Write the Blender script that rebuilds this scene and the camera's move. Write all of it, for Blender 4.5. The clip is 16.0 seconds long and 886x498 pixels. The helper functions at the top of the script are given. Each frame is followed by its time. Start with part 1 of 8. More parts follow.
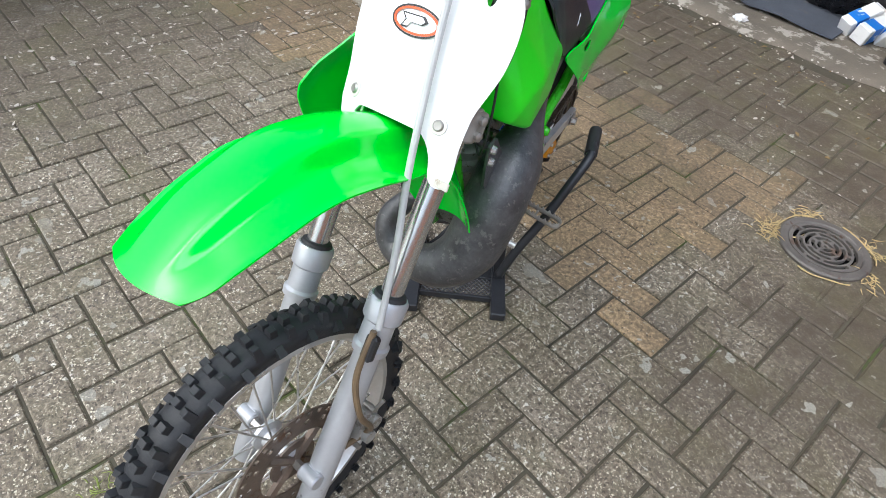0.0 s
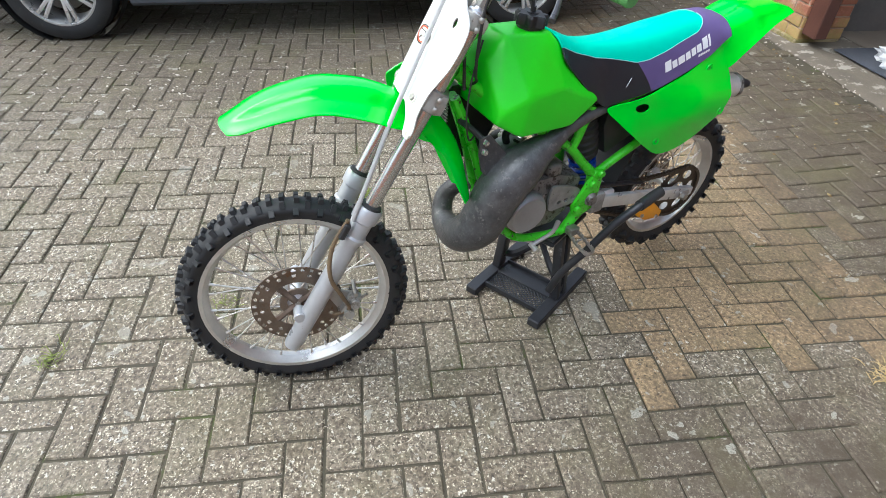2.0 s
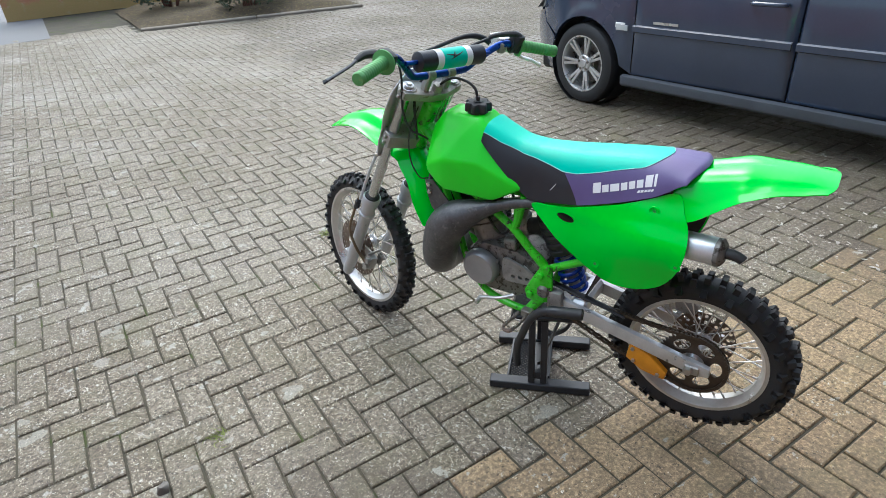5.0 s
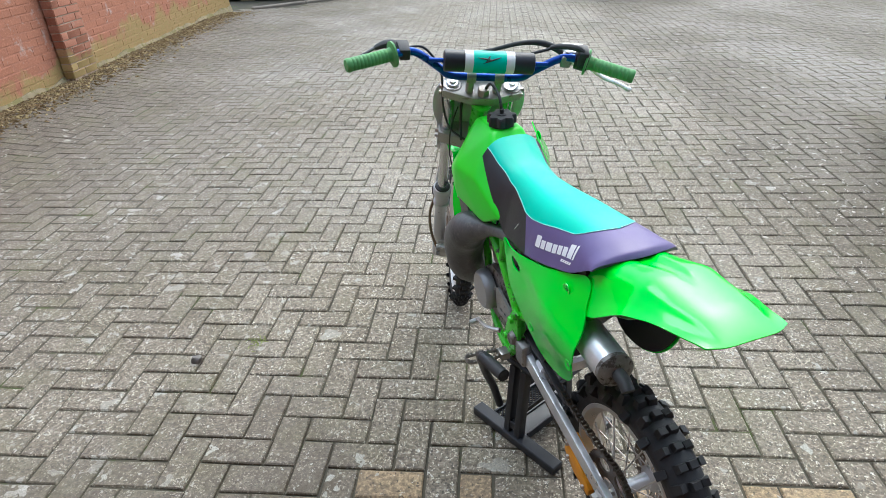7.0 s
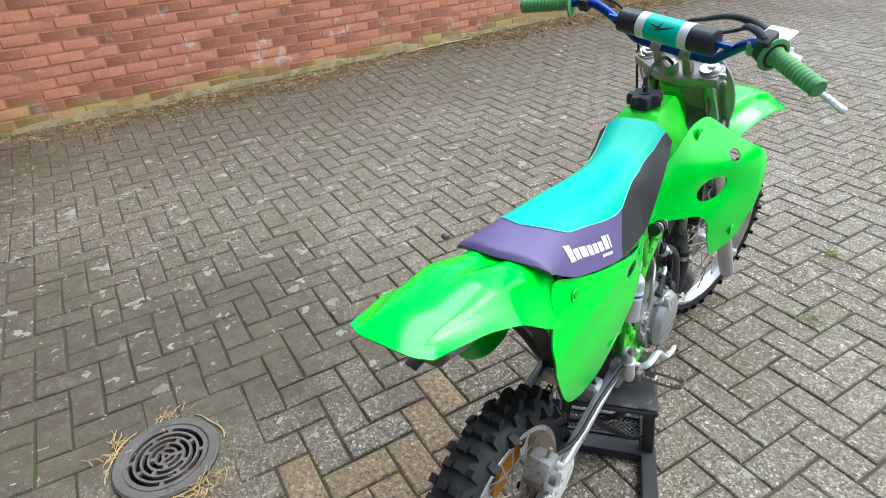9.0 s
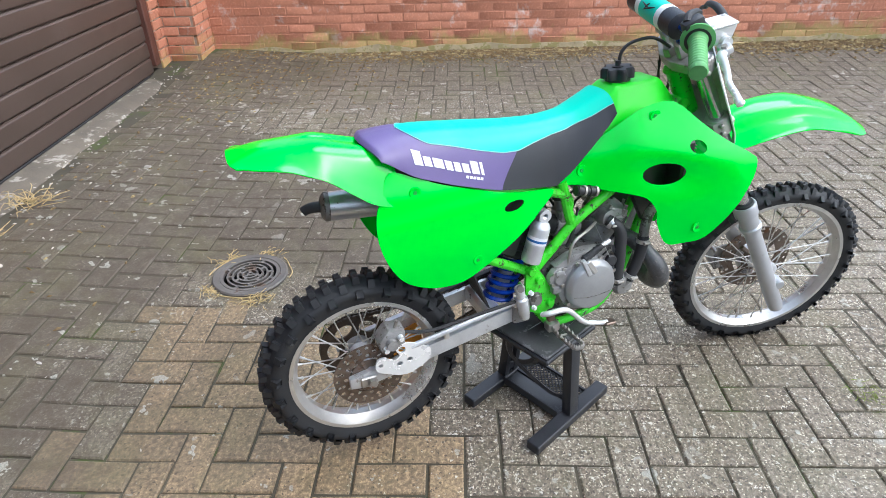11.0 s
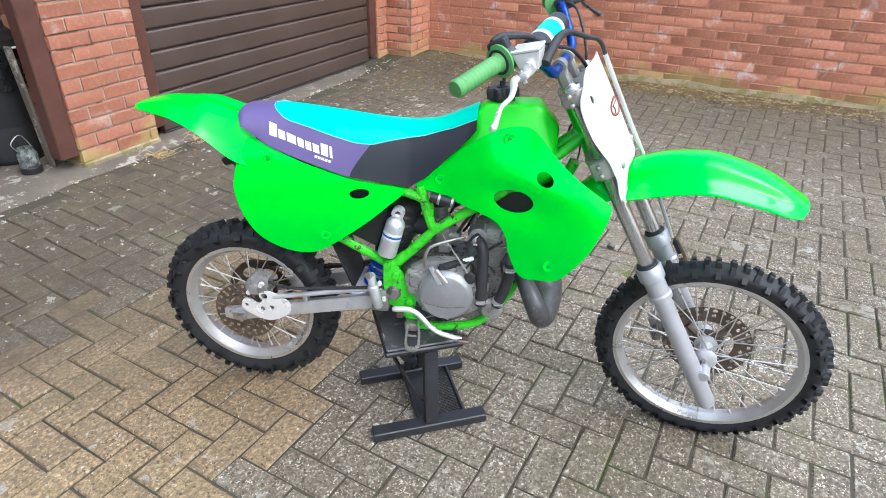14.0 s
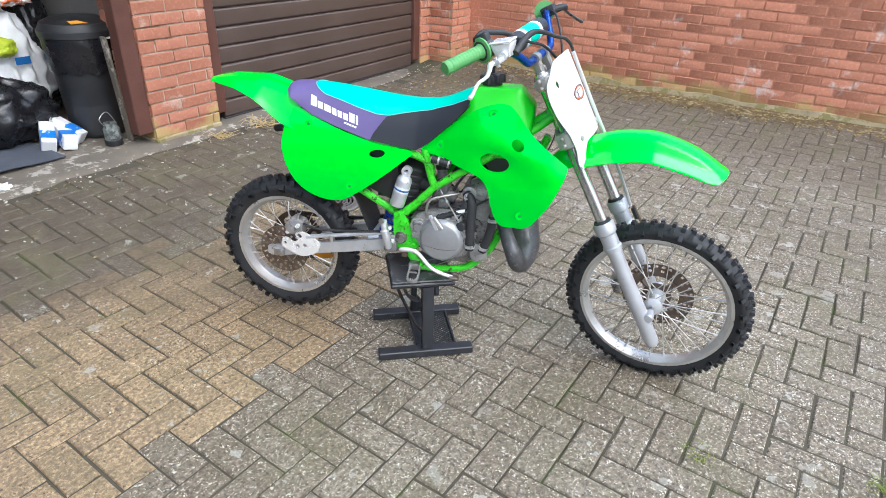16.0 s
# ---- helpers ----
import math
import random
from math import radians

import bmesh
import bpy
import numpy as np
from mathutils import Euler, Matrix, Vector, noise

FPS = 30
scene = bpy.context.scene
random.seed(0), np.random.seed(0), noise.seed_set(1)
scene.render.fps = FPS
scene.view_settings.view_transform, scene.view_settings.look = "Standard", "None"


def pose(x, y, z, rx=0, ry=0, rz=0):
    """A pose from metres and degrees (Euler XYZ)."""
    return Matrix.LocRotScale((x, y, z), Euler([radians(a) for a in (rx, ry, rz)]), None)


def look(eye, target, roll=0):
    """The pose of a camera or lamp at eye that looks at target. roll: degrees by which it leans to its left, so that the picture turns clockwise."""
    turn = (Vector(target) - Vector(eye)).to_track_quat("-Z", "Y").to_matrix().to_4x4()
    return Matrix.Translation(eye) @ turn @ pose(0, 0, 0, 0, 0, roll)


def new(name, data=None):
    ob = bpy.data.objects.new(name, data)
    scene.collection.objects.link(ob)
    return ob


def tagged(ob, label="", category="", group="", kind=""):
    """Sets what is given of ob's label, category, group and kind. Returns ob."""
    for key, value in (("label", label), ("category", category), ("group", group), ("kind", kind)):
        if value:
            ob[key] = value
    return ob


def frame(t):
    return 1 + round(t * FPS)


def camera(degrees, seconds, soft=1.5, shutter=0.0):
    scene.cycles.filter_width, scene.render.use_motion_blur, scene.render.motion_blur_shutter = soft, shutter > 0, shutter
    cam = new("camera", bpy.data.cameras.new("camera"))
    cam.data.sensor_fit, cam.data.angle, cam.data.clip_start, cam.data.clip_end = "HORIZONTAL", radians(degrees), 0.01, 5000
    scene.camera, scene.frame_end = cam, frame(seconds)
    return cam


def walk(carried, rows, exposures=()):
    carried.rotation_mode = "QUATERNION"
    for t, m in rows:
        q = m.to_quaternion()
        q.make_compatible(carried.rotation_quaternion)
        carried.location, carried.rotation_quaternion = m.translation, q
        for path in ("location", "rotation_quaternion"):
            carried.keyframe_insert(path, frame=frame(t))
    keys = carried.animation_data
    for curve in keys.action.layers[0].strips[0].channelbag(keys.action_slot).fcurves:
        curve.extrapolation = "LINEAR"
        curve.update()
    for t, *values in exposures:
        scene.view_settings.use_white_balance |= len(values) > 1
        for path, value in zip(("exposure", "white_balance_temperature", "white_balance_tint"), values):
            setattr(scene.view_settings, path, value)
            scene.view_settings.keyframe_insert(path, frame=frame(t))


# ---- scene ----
from mathutils import geometry

cam = camera(73.2, 16.0, soft=0.6)
PATH = [
    (0, (0.053, 0.219, 1.319), (-0.921, 1.247, -0.093), 7.5),
    (0.1, (0.157, 0.203, 1.323), (-0.895, 1.177, -0.071), 6.5),
    (0.5, (0.329, 0.121, 1.368), (-0.822, 0.983, -0.022), 8.5),
    (1, (0.515, 0.097, 1.407), (-0.751, 0.83, 0.044), 9.4),
    (1.5, (0.702, 0.347, 1.403), (-0.715, 0.836, 0.078), 5.7),
    (2, (0.761, 0.602, 1.412), (-0.781, 0.842, 0.161), 2.9),
    (2.5, (0.707, 0.907, 1.411), (-0.915, 0.896, 0.24), 2.8),
    (3, (0.769, 1.255, 1.416), (-0.861, 0.888, 0.317), 0.4),
    (3.5, (0.774, 1.573, 1.436), (-0.758, 0.834, 0.384), -2.0),
    (4, (0.644, 1.837, 1.445), (-0.711, 0.776, 0.427), -2.8),
    (4.2, (0.607, 1.974, 1.454), (-0.656, 0.8, 0.441), -3.5),
    (6.3, (-0.193, 2.738, 1.498), (-0.458, 1.006, 0.533), -1.9),
    (6.5, (-0.299, 2.724, 1.472), (-0.452, 0.979, 0.507), -1.8),
    (7, (-0.603, 2.593, 1.469), (-0.431, 0.862, 0.483), -2.4),
    (7.5, (-0.964, 2.571, 1.473), (-0.43, 0.909, 0.497), -4.0),
    (8, (-1.227, 2.45, 1.492), (-0.361, 0.943, 0.505), -4.7),
    (8.5, (-1.341, 2.216, 1.452), (-0.144, 0.985, 0.426), -2.9),
    (9, (-1.563, 2.083, 1.425), (-0.076, 1.255, 0.374), -3.3),
    (9.2, (-1.68, 2.018, 1.438), (-0.115, 1.361, 0.379), -3.8),
    (11.3, (-2.11, 1.299, 1.363), (-0.409, 1.371, 0.314), -0.5),
    (11.5, (-2.105, 1.237, 1.356), (-0.404, 1.326, 0.307), -0.5),
    (12, (-1.995, 1.067, 1.333), (-0.294, 1.266, 0.3), -0.1),
    (12.5, (-2.005, 0.912, 1.343), (-0.339, 1.309, 0.31), -1.3),
    (12.6, (-2.051, 0.852, 1.333), (-0.384, 1.297, 0.322), -1.6),
    (13, (-2.157, 0.683, 1.369), (-0.526, 1.236, 0.351), -1.1),
    (13.5, (-2.058, 0.527, 1.338), (-0.477, 1.23, 0.336), 0.2),
    (14, (-1.962, 0.409, 1.361), (-0.445, 1.251, 0.365), 1.3),
    (14.4, (-2.038, 0.252, 1.385), (-0.554, 1.154, 0.392), 2.7),
    (14.5, (-2.064, 0.215, 1.387), (-0.584, 1.126, 0.396), 3.1),
    (15, (-2.131, 0.146, 1.398), (-0.667, 1.082, 0.408), 3.2),
    (15.5, (-2.178, 0.23, 1.386), (-0.72, 1.187, 0.407), 2.5),
    (16, (-2.265, 0.066, 1.397), (-0.805, 1.032, 0.431), 2.5),
]
EXPOSURE = [(0, 0.74, 5780, 8), (0.5, 0.90, 5950, 8), (1.5, 0.98, 5900, 7), (3.0, 0.90, 5680, 5), (4.0, 0.78, 5640, 5),
            (6.5, 0.92, 5660, 5), (9.0, 0.90, 5660, 5), (11.5, 1.02, 5560, 9), (16, 1.03, 5560, 9)]
walk(cam, [(t, look(eye, target, roll)) for t, eye, target, roll in PATH], EXPOSURE)

# ---- daylight ----
world = bpy.data.worlds.new("overcast_sky")
scene.world = world
world.use_nodes = True
wn = world.node_tree.nodes
wl = world.node_tree.links
sky = wn.new("ShaderNodeTexSky")
sky.sky_type = 'NISHITA'
sky.sun_disc = False
sky.sun_elevation = radians(52)
sky.sun_rotation = radians(200)
sky.air_density = 1.6
sky.dust_density = 5.0
# cloud cover: the blue of the sky is mostly greyed out
grey = wn.new("ShaderNodeHueSaturation")
grey.inputs["Saturation"].default_value = 0.6
wl.new(sky.outputs[0], grey.inputs["Color"])
wl.new(grey.outputs[0], wn["Background"].inputs["Color"])
wn["Background"].inputs["Strength"].default_value = 0.15

sun_data = bpy.data.lights.new("sun", 'SUN')
sun_data.energy = 0.85
sun_data.angle = radians(35)
sun_data.color = (1.0, 0.985, 0.96)
sun_ob = new("sun", sun_data)
sun_ob.matrix_world = look((0, 0, 12), (-5.6, 3.4, 0))


# ---- materials ----
def nodes_of(name):
    m = bpy.data.materials.new(name)
    m.use_nodes = True
    nt = m.node_tree
    return m, nt, nt.nodes["Principled BSDF"]


def rgb(c):
    return (c[0], c[1], c[2], 1.0)


def noise_node(nt, scale, detail=4.0, rough=0.55, vec=None, dim='3D'):
    n = nt.nodes.new("ShaderNodeTexNoise")
    n.inputs["Scale"].default_value = scale
    n.inputs["Detail"].default_value = detail
    n.inputs["Roughness"].default_value = rough
    if vec is not None:
        nt.links.new(vec, n.inputs["Vector"])
    return n.outputs["Fac"]


def ramp(nt, fac, lo, hi, a=0.0, b=1.0):
    n = nt.nodes.new("ShaderNodeMapRange")
    n.inputs["From Min"].default_value = lo
    n.inputs["From Max"].default_value = hi
    n.inputs["To Min"].default_value = a
    n.inputs["To Max"].default_value = b
    nt.links.new(fac, n.inputs["Value"])
    return n.outputs[0]


def math_node(nt, op, a, b=None):
    n = nt.nodes.new("ShaderNodeMath")
    n.operation = op
    for i, v in enumerate((a, b)):
        if v is None:
            continue
        if isinstance(v, (int, float)):
            n.inputs[i].default_value = v
        else:
            nt.links.new(v, n.inputs[i])
    return n.outputs[0]


def mix(nt, fac, a, b, mode='MIX'):
    n = nt.nodes.new("ShaderNodeMix")
    n.data_type = 'RGBA'
    n.blend_type = mode
    for key, v in ((0, fac), (6, a), (7, b)):
        if isinstance(v, (int, float)):
            n.inputs[key].default_value = v
        elif isinstance(v, tuple):
            n.inputs[key].default_value = rgb(v)
        else:
            nt.links.new(v, n.inputs[key])
    return n.outputs[2]


def position(nt):
    return nt.nodes.new("ShaderNodeNewGeometry").outputs["Position"]


def bump(nt, p, height, strength, dist=0.002):
    b = nt.nodes.new("ShaderNodeBump")
    b.inputs["Strength"].default_value = strength
    b.inputs["Distance"].default_value = dist
    nt.links.new(height, b.inputs["Height"])
    nt.links.new(b.outputs[0], p.inputs["Normal"])


def surface(name, col, rough=0.5, metal=0.0, var=0.18, scale=9.0, fine=160.0, relief=0.15, dist=0.0015,
            worn=None, worn_at=0.62, worn_scale=25.0, coat=0.0, spec=0.5, rough_var=0.12):
    """A surface whose colour and gloss vary at two scales, with fine relief and, if asked, worn or dirty patches."""
    m, nt, p = nodes_of(name)
    pos = position(nt)
    big = noise_node(nt, scale, 5, 0.6, pos)
    small = noise_node(nt, fine, 3, 0.6, pos)
    lo = tuple(c * (1 - var) for c in col)
    hi = tuple(min(1.0, c * (1 + var)) for c in col)
    c1 = mix(nt, ramp(nt, big, 0.3, 0.7), lo, hi)
    c2 = mix(nt, ramp(nt, small, 0.3, 0.7, 0.0, var), c1, tuple(c * 0.55 for c in col))
    r = math_node(nt, 'ADD', ramp(nt, big, 0.3, 0.7, -rough_var, rough_var), rough)
    if worn is not None:
        patch = noise_node(nt, worn_scale, 8, 0.7, pos)
        mask = ramp(nt, patch, worn_at, worn_at + 0.05)
        c2 = mix(nt, mask, c2, worn)
        r = math_node(nt, 'ADD', r, math_node(nt, 'MULTIPLY', mask, 0.25))
    nt.links.new(c2, p.inputs["Base Color"])
    nt.links.new(r, p.inputs["Roughness"])
    p.inputs["Metallic"].default_value = metal
    p.inputs["Specular IOR Level"].default_value = spec
    p.inputs["Coat Weight"].default_value = coat
    p.inputs["Coat Roughness"].default_value = 0.08
    if relief:
        bump(nt, p, small, relief, dist)
    return m


def paver_material(name, lo, hi, blotch, chips):
    """Concrete block paving: each block its own shade, mottled, with pale stone chips in the worn face, lichen and algae."""
    m, nt, p = nodes_of(name)
    pos = position(nt)
    info = nt.nodes.new("ShaderNodeObjectInfo").outputs["Random"]
    island = nt.nodes.new("ShaderNodeNewGeometry").outputs["Random Per Island"]
    rnd = math_node(nt, 'FRACT', math_node(nt, 'ADD', math_node(nt, 'MULTIPLY', info, 7.13), island))
    sep = nt.nodes.new("ShaderNodeSeparateXYZ")
    nt.links.new(pos, sep.inputs[0])
    x, y = sep.outputs[0], sep.outputs[1]
    big = noise_node(nt, 1.3, 6, 0.65, pos)
    mid = noise_node(nt, 17, 6, 0.68, pos)
    small = noise_node(nt, 75, 5, 0.7, pos)
    fine = noise_node(nt, 260, 3, 0.75, pos)
    base = mix(nt, rnd, lo, hi)
    base = mix(nt, ramp(nt, big, 0.3, 0.7, 0, 0.35), base, blotch)
    base = mix(nt, ramp(nt, mid, 0.42, 0.66, 0, 0.62), base, blotch)
    base = mix(nt, ramp(nt, small, 0.47, 0.62, 0, 0.72), base, tuple(c * 0.40 for c in blotch))
    base = mix(nt, ramp(nt, small, 0.47, 0.34, 0, 0.58), base, tuple(min(1.0, c * 1.8) for c in hi))

    def flecks(scale, share, reach, col, amount, warp):
        v = nt.nodes.new("ShaderNodeTexVoronoi")
        v.inputs["Scale"].default_value = scale
        moved = nt.nodes.new("ShaderNodeVectorMath")
        moved.operation = 'MULTIPLY_ADD'
        nz = nt.nodes.new("ShaderNodeTexNoise")
        nz.inputs["Scale"].default_value = scale * 1.7
        nt.links.new(pos, nz.inputs["Vector"])
        nt.links.new(nz.outputs["Color"], moved.inputs[0])
        moved.inputs[1].default_value = (warp / scale,) * 3
        nt.links.new(pos, moved.inputs[2])
        nt.links.new(moved.outputs[0], v.inputs["Vector"])
        pick = nt.nodes.new("ShaderNodeSeparateColor")
        nt.links.new(v.outputs["Color"], pick.inputs[0])
        on = ramp(nt, math_node(nt, 'ADD', pick.outputs[0], ramp(nt, big, 0.3, 0.7, -0.10, 0.10)), share, share - 0.03)
        size = math_node(nt, 'MULTIPLY', math_node(nt, 'ADD', pick.outputs[1], 0.5), reach)
        near = math_node(nt, 'LESS_THAN', v.outputs["Distance"], size)
        return mix(nt, math_node(nt, 'MULTIPLY', math_node(nt, 'MULTIPLY', on, near), amount), base, col)

    base = flecks(175, 0.34 * chips, 0.36, (0.76, 0.70, 0.54), 0.9, 1.5)
    base = flecks(88, 0.15 * chips, 0.34, (0.76, 0.73, 0.63), 0.85, 1.8)
    base = flecks(130, 0.32 * (0.4 + 0.6 * chips), 0.38, (0.034, 0.028, 0.020), 0.8, 1.5)
    # algae and grime by the garages, the boundary wall and under the parked car
    wob = ramp(nt, big, 0.3, 0.7, -0.55, 0.55)
    a1 = ramp(nt, math_node(nt, 'ADD', y, math_node(nt, 'MULTIPLY', wob, 0.7)), 1.92, 2.72)
    a2 = ramp(nt, math_node(nt, 'ADD', x, wob), 0.1, 2.6)
    a3 = ramp(nt, math_node(nt, 'ADD', x, wob), -1.75, -2.5)
    wob6 = math_node(nt, 'MULTIPLY', wob, 0.6)
    a4 = math_node(nt, 'MULTIPLY', math_node(nt, 'MULTIPLY', ramp(nt, math_node(nt, 'ADD', x, wob6), -0.42, 0.02), ramp(nt, math_node(nt, 'ADD', x, wob), 1.7, 0.8)), ramp(nt, math_node(nt, 'ADD', y, wob6), 0.8, 1.7))
    a1 = math_node(nt, 'MAXIMUM', a1, a4)
    grime = math_node(nt, 'MAXIMUM', math_node(nt, 'MAXIMUM', a1, math_node(nt, 'MULTIPLY', a2, 0.72)), math_node(nt, 'MULTIPLY', a3, 0.7))
    grime = math_node(nt, 'MULTIPLY', grime, ramp(nt, mid, 0.28, 0.58, 0.72, 0.96))
    base = mix(nt, grime, base, (0.082, 0.064, 0.044))
    # lichen: pale crusts with a ragged rim, some as large as a hand's breadth
    for scale, share, amount in ((6.0, 0.12, 0.5), (14.0, 0.20, 0.85), (31.0, 0.13, 0.8)):
        base = flecks(scale, share, 0.20, (0.43, 0.42, 0.36), amount, 1.6)
    side = math_node(nt, 'MULTIPLY', ramp(nt, math_node(nt, 'ADD', x, wob), 0.2, 0.9), ramp(nt, math_node(nt, 'ADD', x, wob), 2.7, 1.9))
    base = flecks(10.0, 0.30, 0.24, (0.47, 0.45, 0.40), math_node(nt, 'MULTIPLY', side, 0.75), 1.7)
    base = flecks(23.0, 0.26, 0.24, (0.47, 0.45, 0.40), math_node(nt, 'MULTIPLY', side, 0.7), 1.7)
    # moss tint
    base = mix(nt, math_node(nt, 'MULTIPLY', ramp(nt, noise_node(nt, 3.1, 6, 0.7, pos), 0.47, 0.68), 0.46), base, (0.142, 0.130, 0.056))
    base = mix(nt, ramp(nt, fine, 0.44, 0.64, 0, 0.6), base, tuple(c * 0.45 for c in blotch))
    nt.links.new(base, p.inputs["Base Color"])
    # damp sheen in places
    wet = ramp(nt, noise_node(nt, 0.7, 3, 0.5, pos), 0.42, 0.62, 0.0, 0.22)
    nt.links.new(math_node(nt, 'SUBTRACT', ramp(nt, mid, 0.3, 0.7, 0.66, 0.84), wet), p.inputs["Roughness"])
    bump(nt, p, math_node(nt, 'ADD', math_node(nt, 'MULTIPLY', fine, 0.6), small), 0.75, 0.004)
    return m


def brick_material(name, a, b, stain):
    m, nt, p = nodes_of(name)
    pos = position(nt)
    info = nt.nodes.new("ShaderNodeObjectInfo").outputs["Random"]
    island = nt.nodes.new("ShaderNodeNewGeometry").outputs["Random Per Island"]
    rnd = math_node(nt, 'FRACT', math_node(nt, 'ADD', info, island))
    base = mix(nt, ramp(nt, rnd, 0.0, 1.0, 0.2, 0.8), a, b)
    mid = noise_node(nt, 22, 5, 0.65, pos)
    fine = noise_node(nt, 240, 3, 0.7, pos)
    base = mix(nt, ramp(nt, mid, 0.45, 0.75, 0, 0.22), base, tuple(c * 0.6 for c in a))
    bloom = noise_node(nt, 5.5, 6, 0.7, pos)
    base = mix(nt, ramp(nt, bloom, 0.58, 0.68, 0, 0.7), base, stain)
    base = mix(nt, ramp(nt, noise_node(nt, 2.1, 6, 0.7, pos), 0.52, 0.68, 0, 0.20), base, tuple(c * 0.55 for c in b))
    sep = nt.nodes.new("ShaderNodeSeparateXYZ")
    nt.links.new(pos, sep.inputs[0])
    # moss creeps higher along the damp far end of the yard
    damp = math_node(nt, 'SUBTRACT', sep.outputs[2], ramp(nt, sep.outputs[1], -1.8, -5.5, 0.0, 0.21))
    low = ramp(nt, math_node(nt, 'ADD', damp, ramp(nt, noise_node(nt, 3.2, 5, 0.6, pos), 0.3, 0.7, -0.17, 0.17)), 0.24, 0.12)
    base = mix(nt, math_node(nt, 'MULTIPLY', low, 0.8), base, (0.38, 0.305, 0.105))
    base = mix(nt, ramp(nt, noise_node(nt, 48, 5, 0.7, pos), 0.50, 0.66, 0, 0.45), base, tuple(min(1.0, c * 1.35 + 0.03) for c in b))
    base = mix(nt, ramp(nt, fine, 0.45, 0.8, 0, 0.28), base, (0.14, 0.06, 0.04))
    nt.links.new(base, p.inputs["Base Color"])
    p.inputs["Roughness"].default_value = 0.85
    bump(nt, p, math_node(nt, 'ADD', fine, mid), 0.5, 0.003)
    return m


M_PAVER = paver_material("block_paving", (0.204, 0.168, 0.120), (0.306, 0.264, 0.200), (0.158, 0.122, 0.080), 1.0)
M_SANDY = paver_material("sandy_block_paving", (0.310, 0.224, 0.130), (0.440, 0.314, 0.172), (0.260, 0.190, 0.114), 0.14)
M_JOINT = surface("joint_sand_and_moss", (0.078, 0.068, 0.046), 0.95, var=0.4, scale=4, fine=300, relief=0.6, worn=(0.062, 0.078, 0.022), worn_at=0.56, worn_scale=3)
M_BRICK = brick_material("red_wall_brick", (0.425, 0.174, 0.100), (0.490, 0.204, 0.120), (0.60, 0.54, 0.50))
M_BRICK2 = brick_material("orange_red_pier_brick", (0.315, 0.122, 0.070), (0.385, 0.155, 0.090), (0.5, 0.42, 0.34))
M_WALLMORTAR = brick_material("red_stained_mortar", (0.425, 0.180, 0.108), (0.470, 0.205, 0.128), (0.66, 0.55, 0.46))
M_MORTAR = surface("mortar", (0.44, 0.33, 0.25), 0.95, var=0.3, scale=6, fine=200, relief=0.5, worn=(0.2, 0.13, 0.08), worn_at=0.55, worn_scale=5)
M_PLINTH = surface("mossy_cement_footing", (0.35, 0.285, 0.17), 0.95, var=0.35, scale=5, fine=120, relief=0.8, dist=0.004, worn=(0.22, 0.19, 0.075), worn_at=0.50, worn_scale=9)
M_CONC = surface("weathered_concrete", (0.150, 0.127, 0.098), 0.9, var=0.3, scale=5, fine=140, relief=0.7, dist=0.004, worn=(0.36, 0.33, 0.28), worn_at=0.55, worn_scale=9)
M_FLOOR = surface("garage_floor_concrete", (0.24, 0.195, 0.155), 0.8, var=0.2, scale=3, fine=90, relief=0.3, worn=(0.2, 0.17, 0.15), worn_at=0.6, worn_scale=4)
M_DOOR = surface("brown_door_paint", (0.088, 0.062, 0.050), 0.42, var=0.14, scale=3, fine=90, relief=0.12, worn=(0.11, 0.075, 0.06), worn_at=0.62, worn_scale=6)
M_FRAMEW = surface("brown_timber_paint", (0.11, 0.045, 0.032), 0.5, var=0.2, scale=7, fine=90, relief=0.25)
M_DARKWALL = surface("garage_block_wall", (0.17, 0.16, 0.15), 0.95, var=0.2, scale=3, fine=60, relief=0.4)
M_DIRT = surface("leaf_mould", (0.085, 0.062, 0.035), 1.0, var=0.5, scale=9, fine=90, relief=1.0, dist=0.006, worn=(0.17, 0.14, 0.05), worn_at=0.55, worn_scale=30)
M_STRAW = surface("dry_straw", (0.50, 0.38, 0.18), 0.9, var=0.3, scale=30, fine=200, relief=0.2)
M_LEAFLIT = surface("dead_leaves", (0.17, 0.115, 0.05), 0.9, var=0.45, scale=14, fine=150, relief=0.3, worn=(0.36, 0.29, 0.14), worn_at=0.52, worn_scale=18)
M_CHIPS = surface("pale_grit", (0.52, 0.48, 0.42), 0.9, var=0.3, scale=20, fine=200, relief=0.3)
M_WEED = surface("weed_green", (0.22, 0.27, 0.055), 0.8, var=0.4, scale=20, fine=200, relief=0.2)
M_HEDGE = surface("hedge_leaf", (0.035, 0.06, 0.028), 0.6, var=0.5, scale=6, fine=120, relief=0.2)
M_CAST = surface("cast_iron", (0.165, 0.150, 0.135), 0.65, 0.4, var=0.3, scale=12, fine=200, relief=0.5, worn=(0.14, 0.10, 0.075), worn_at=0.58, worn_scale=14)
# near-black without gloss: the shade down the drain, put into the colour
M_PITSHADE = surface("painted_drain_shade", (0.006, 0.006, 0.006), 1.0, var=0.1, relief=0, spec=0.0)

M_GREEN = surface("bright_green_plastic", (0.004, 0.90, 0.014), 0.22, var=0.03, scale=4, fine=300, relief=0.01, rough_var=0.03, spec=0.55, coat=0.55)


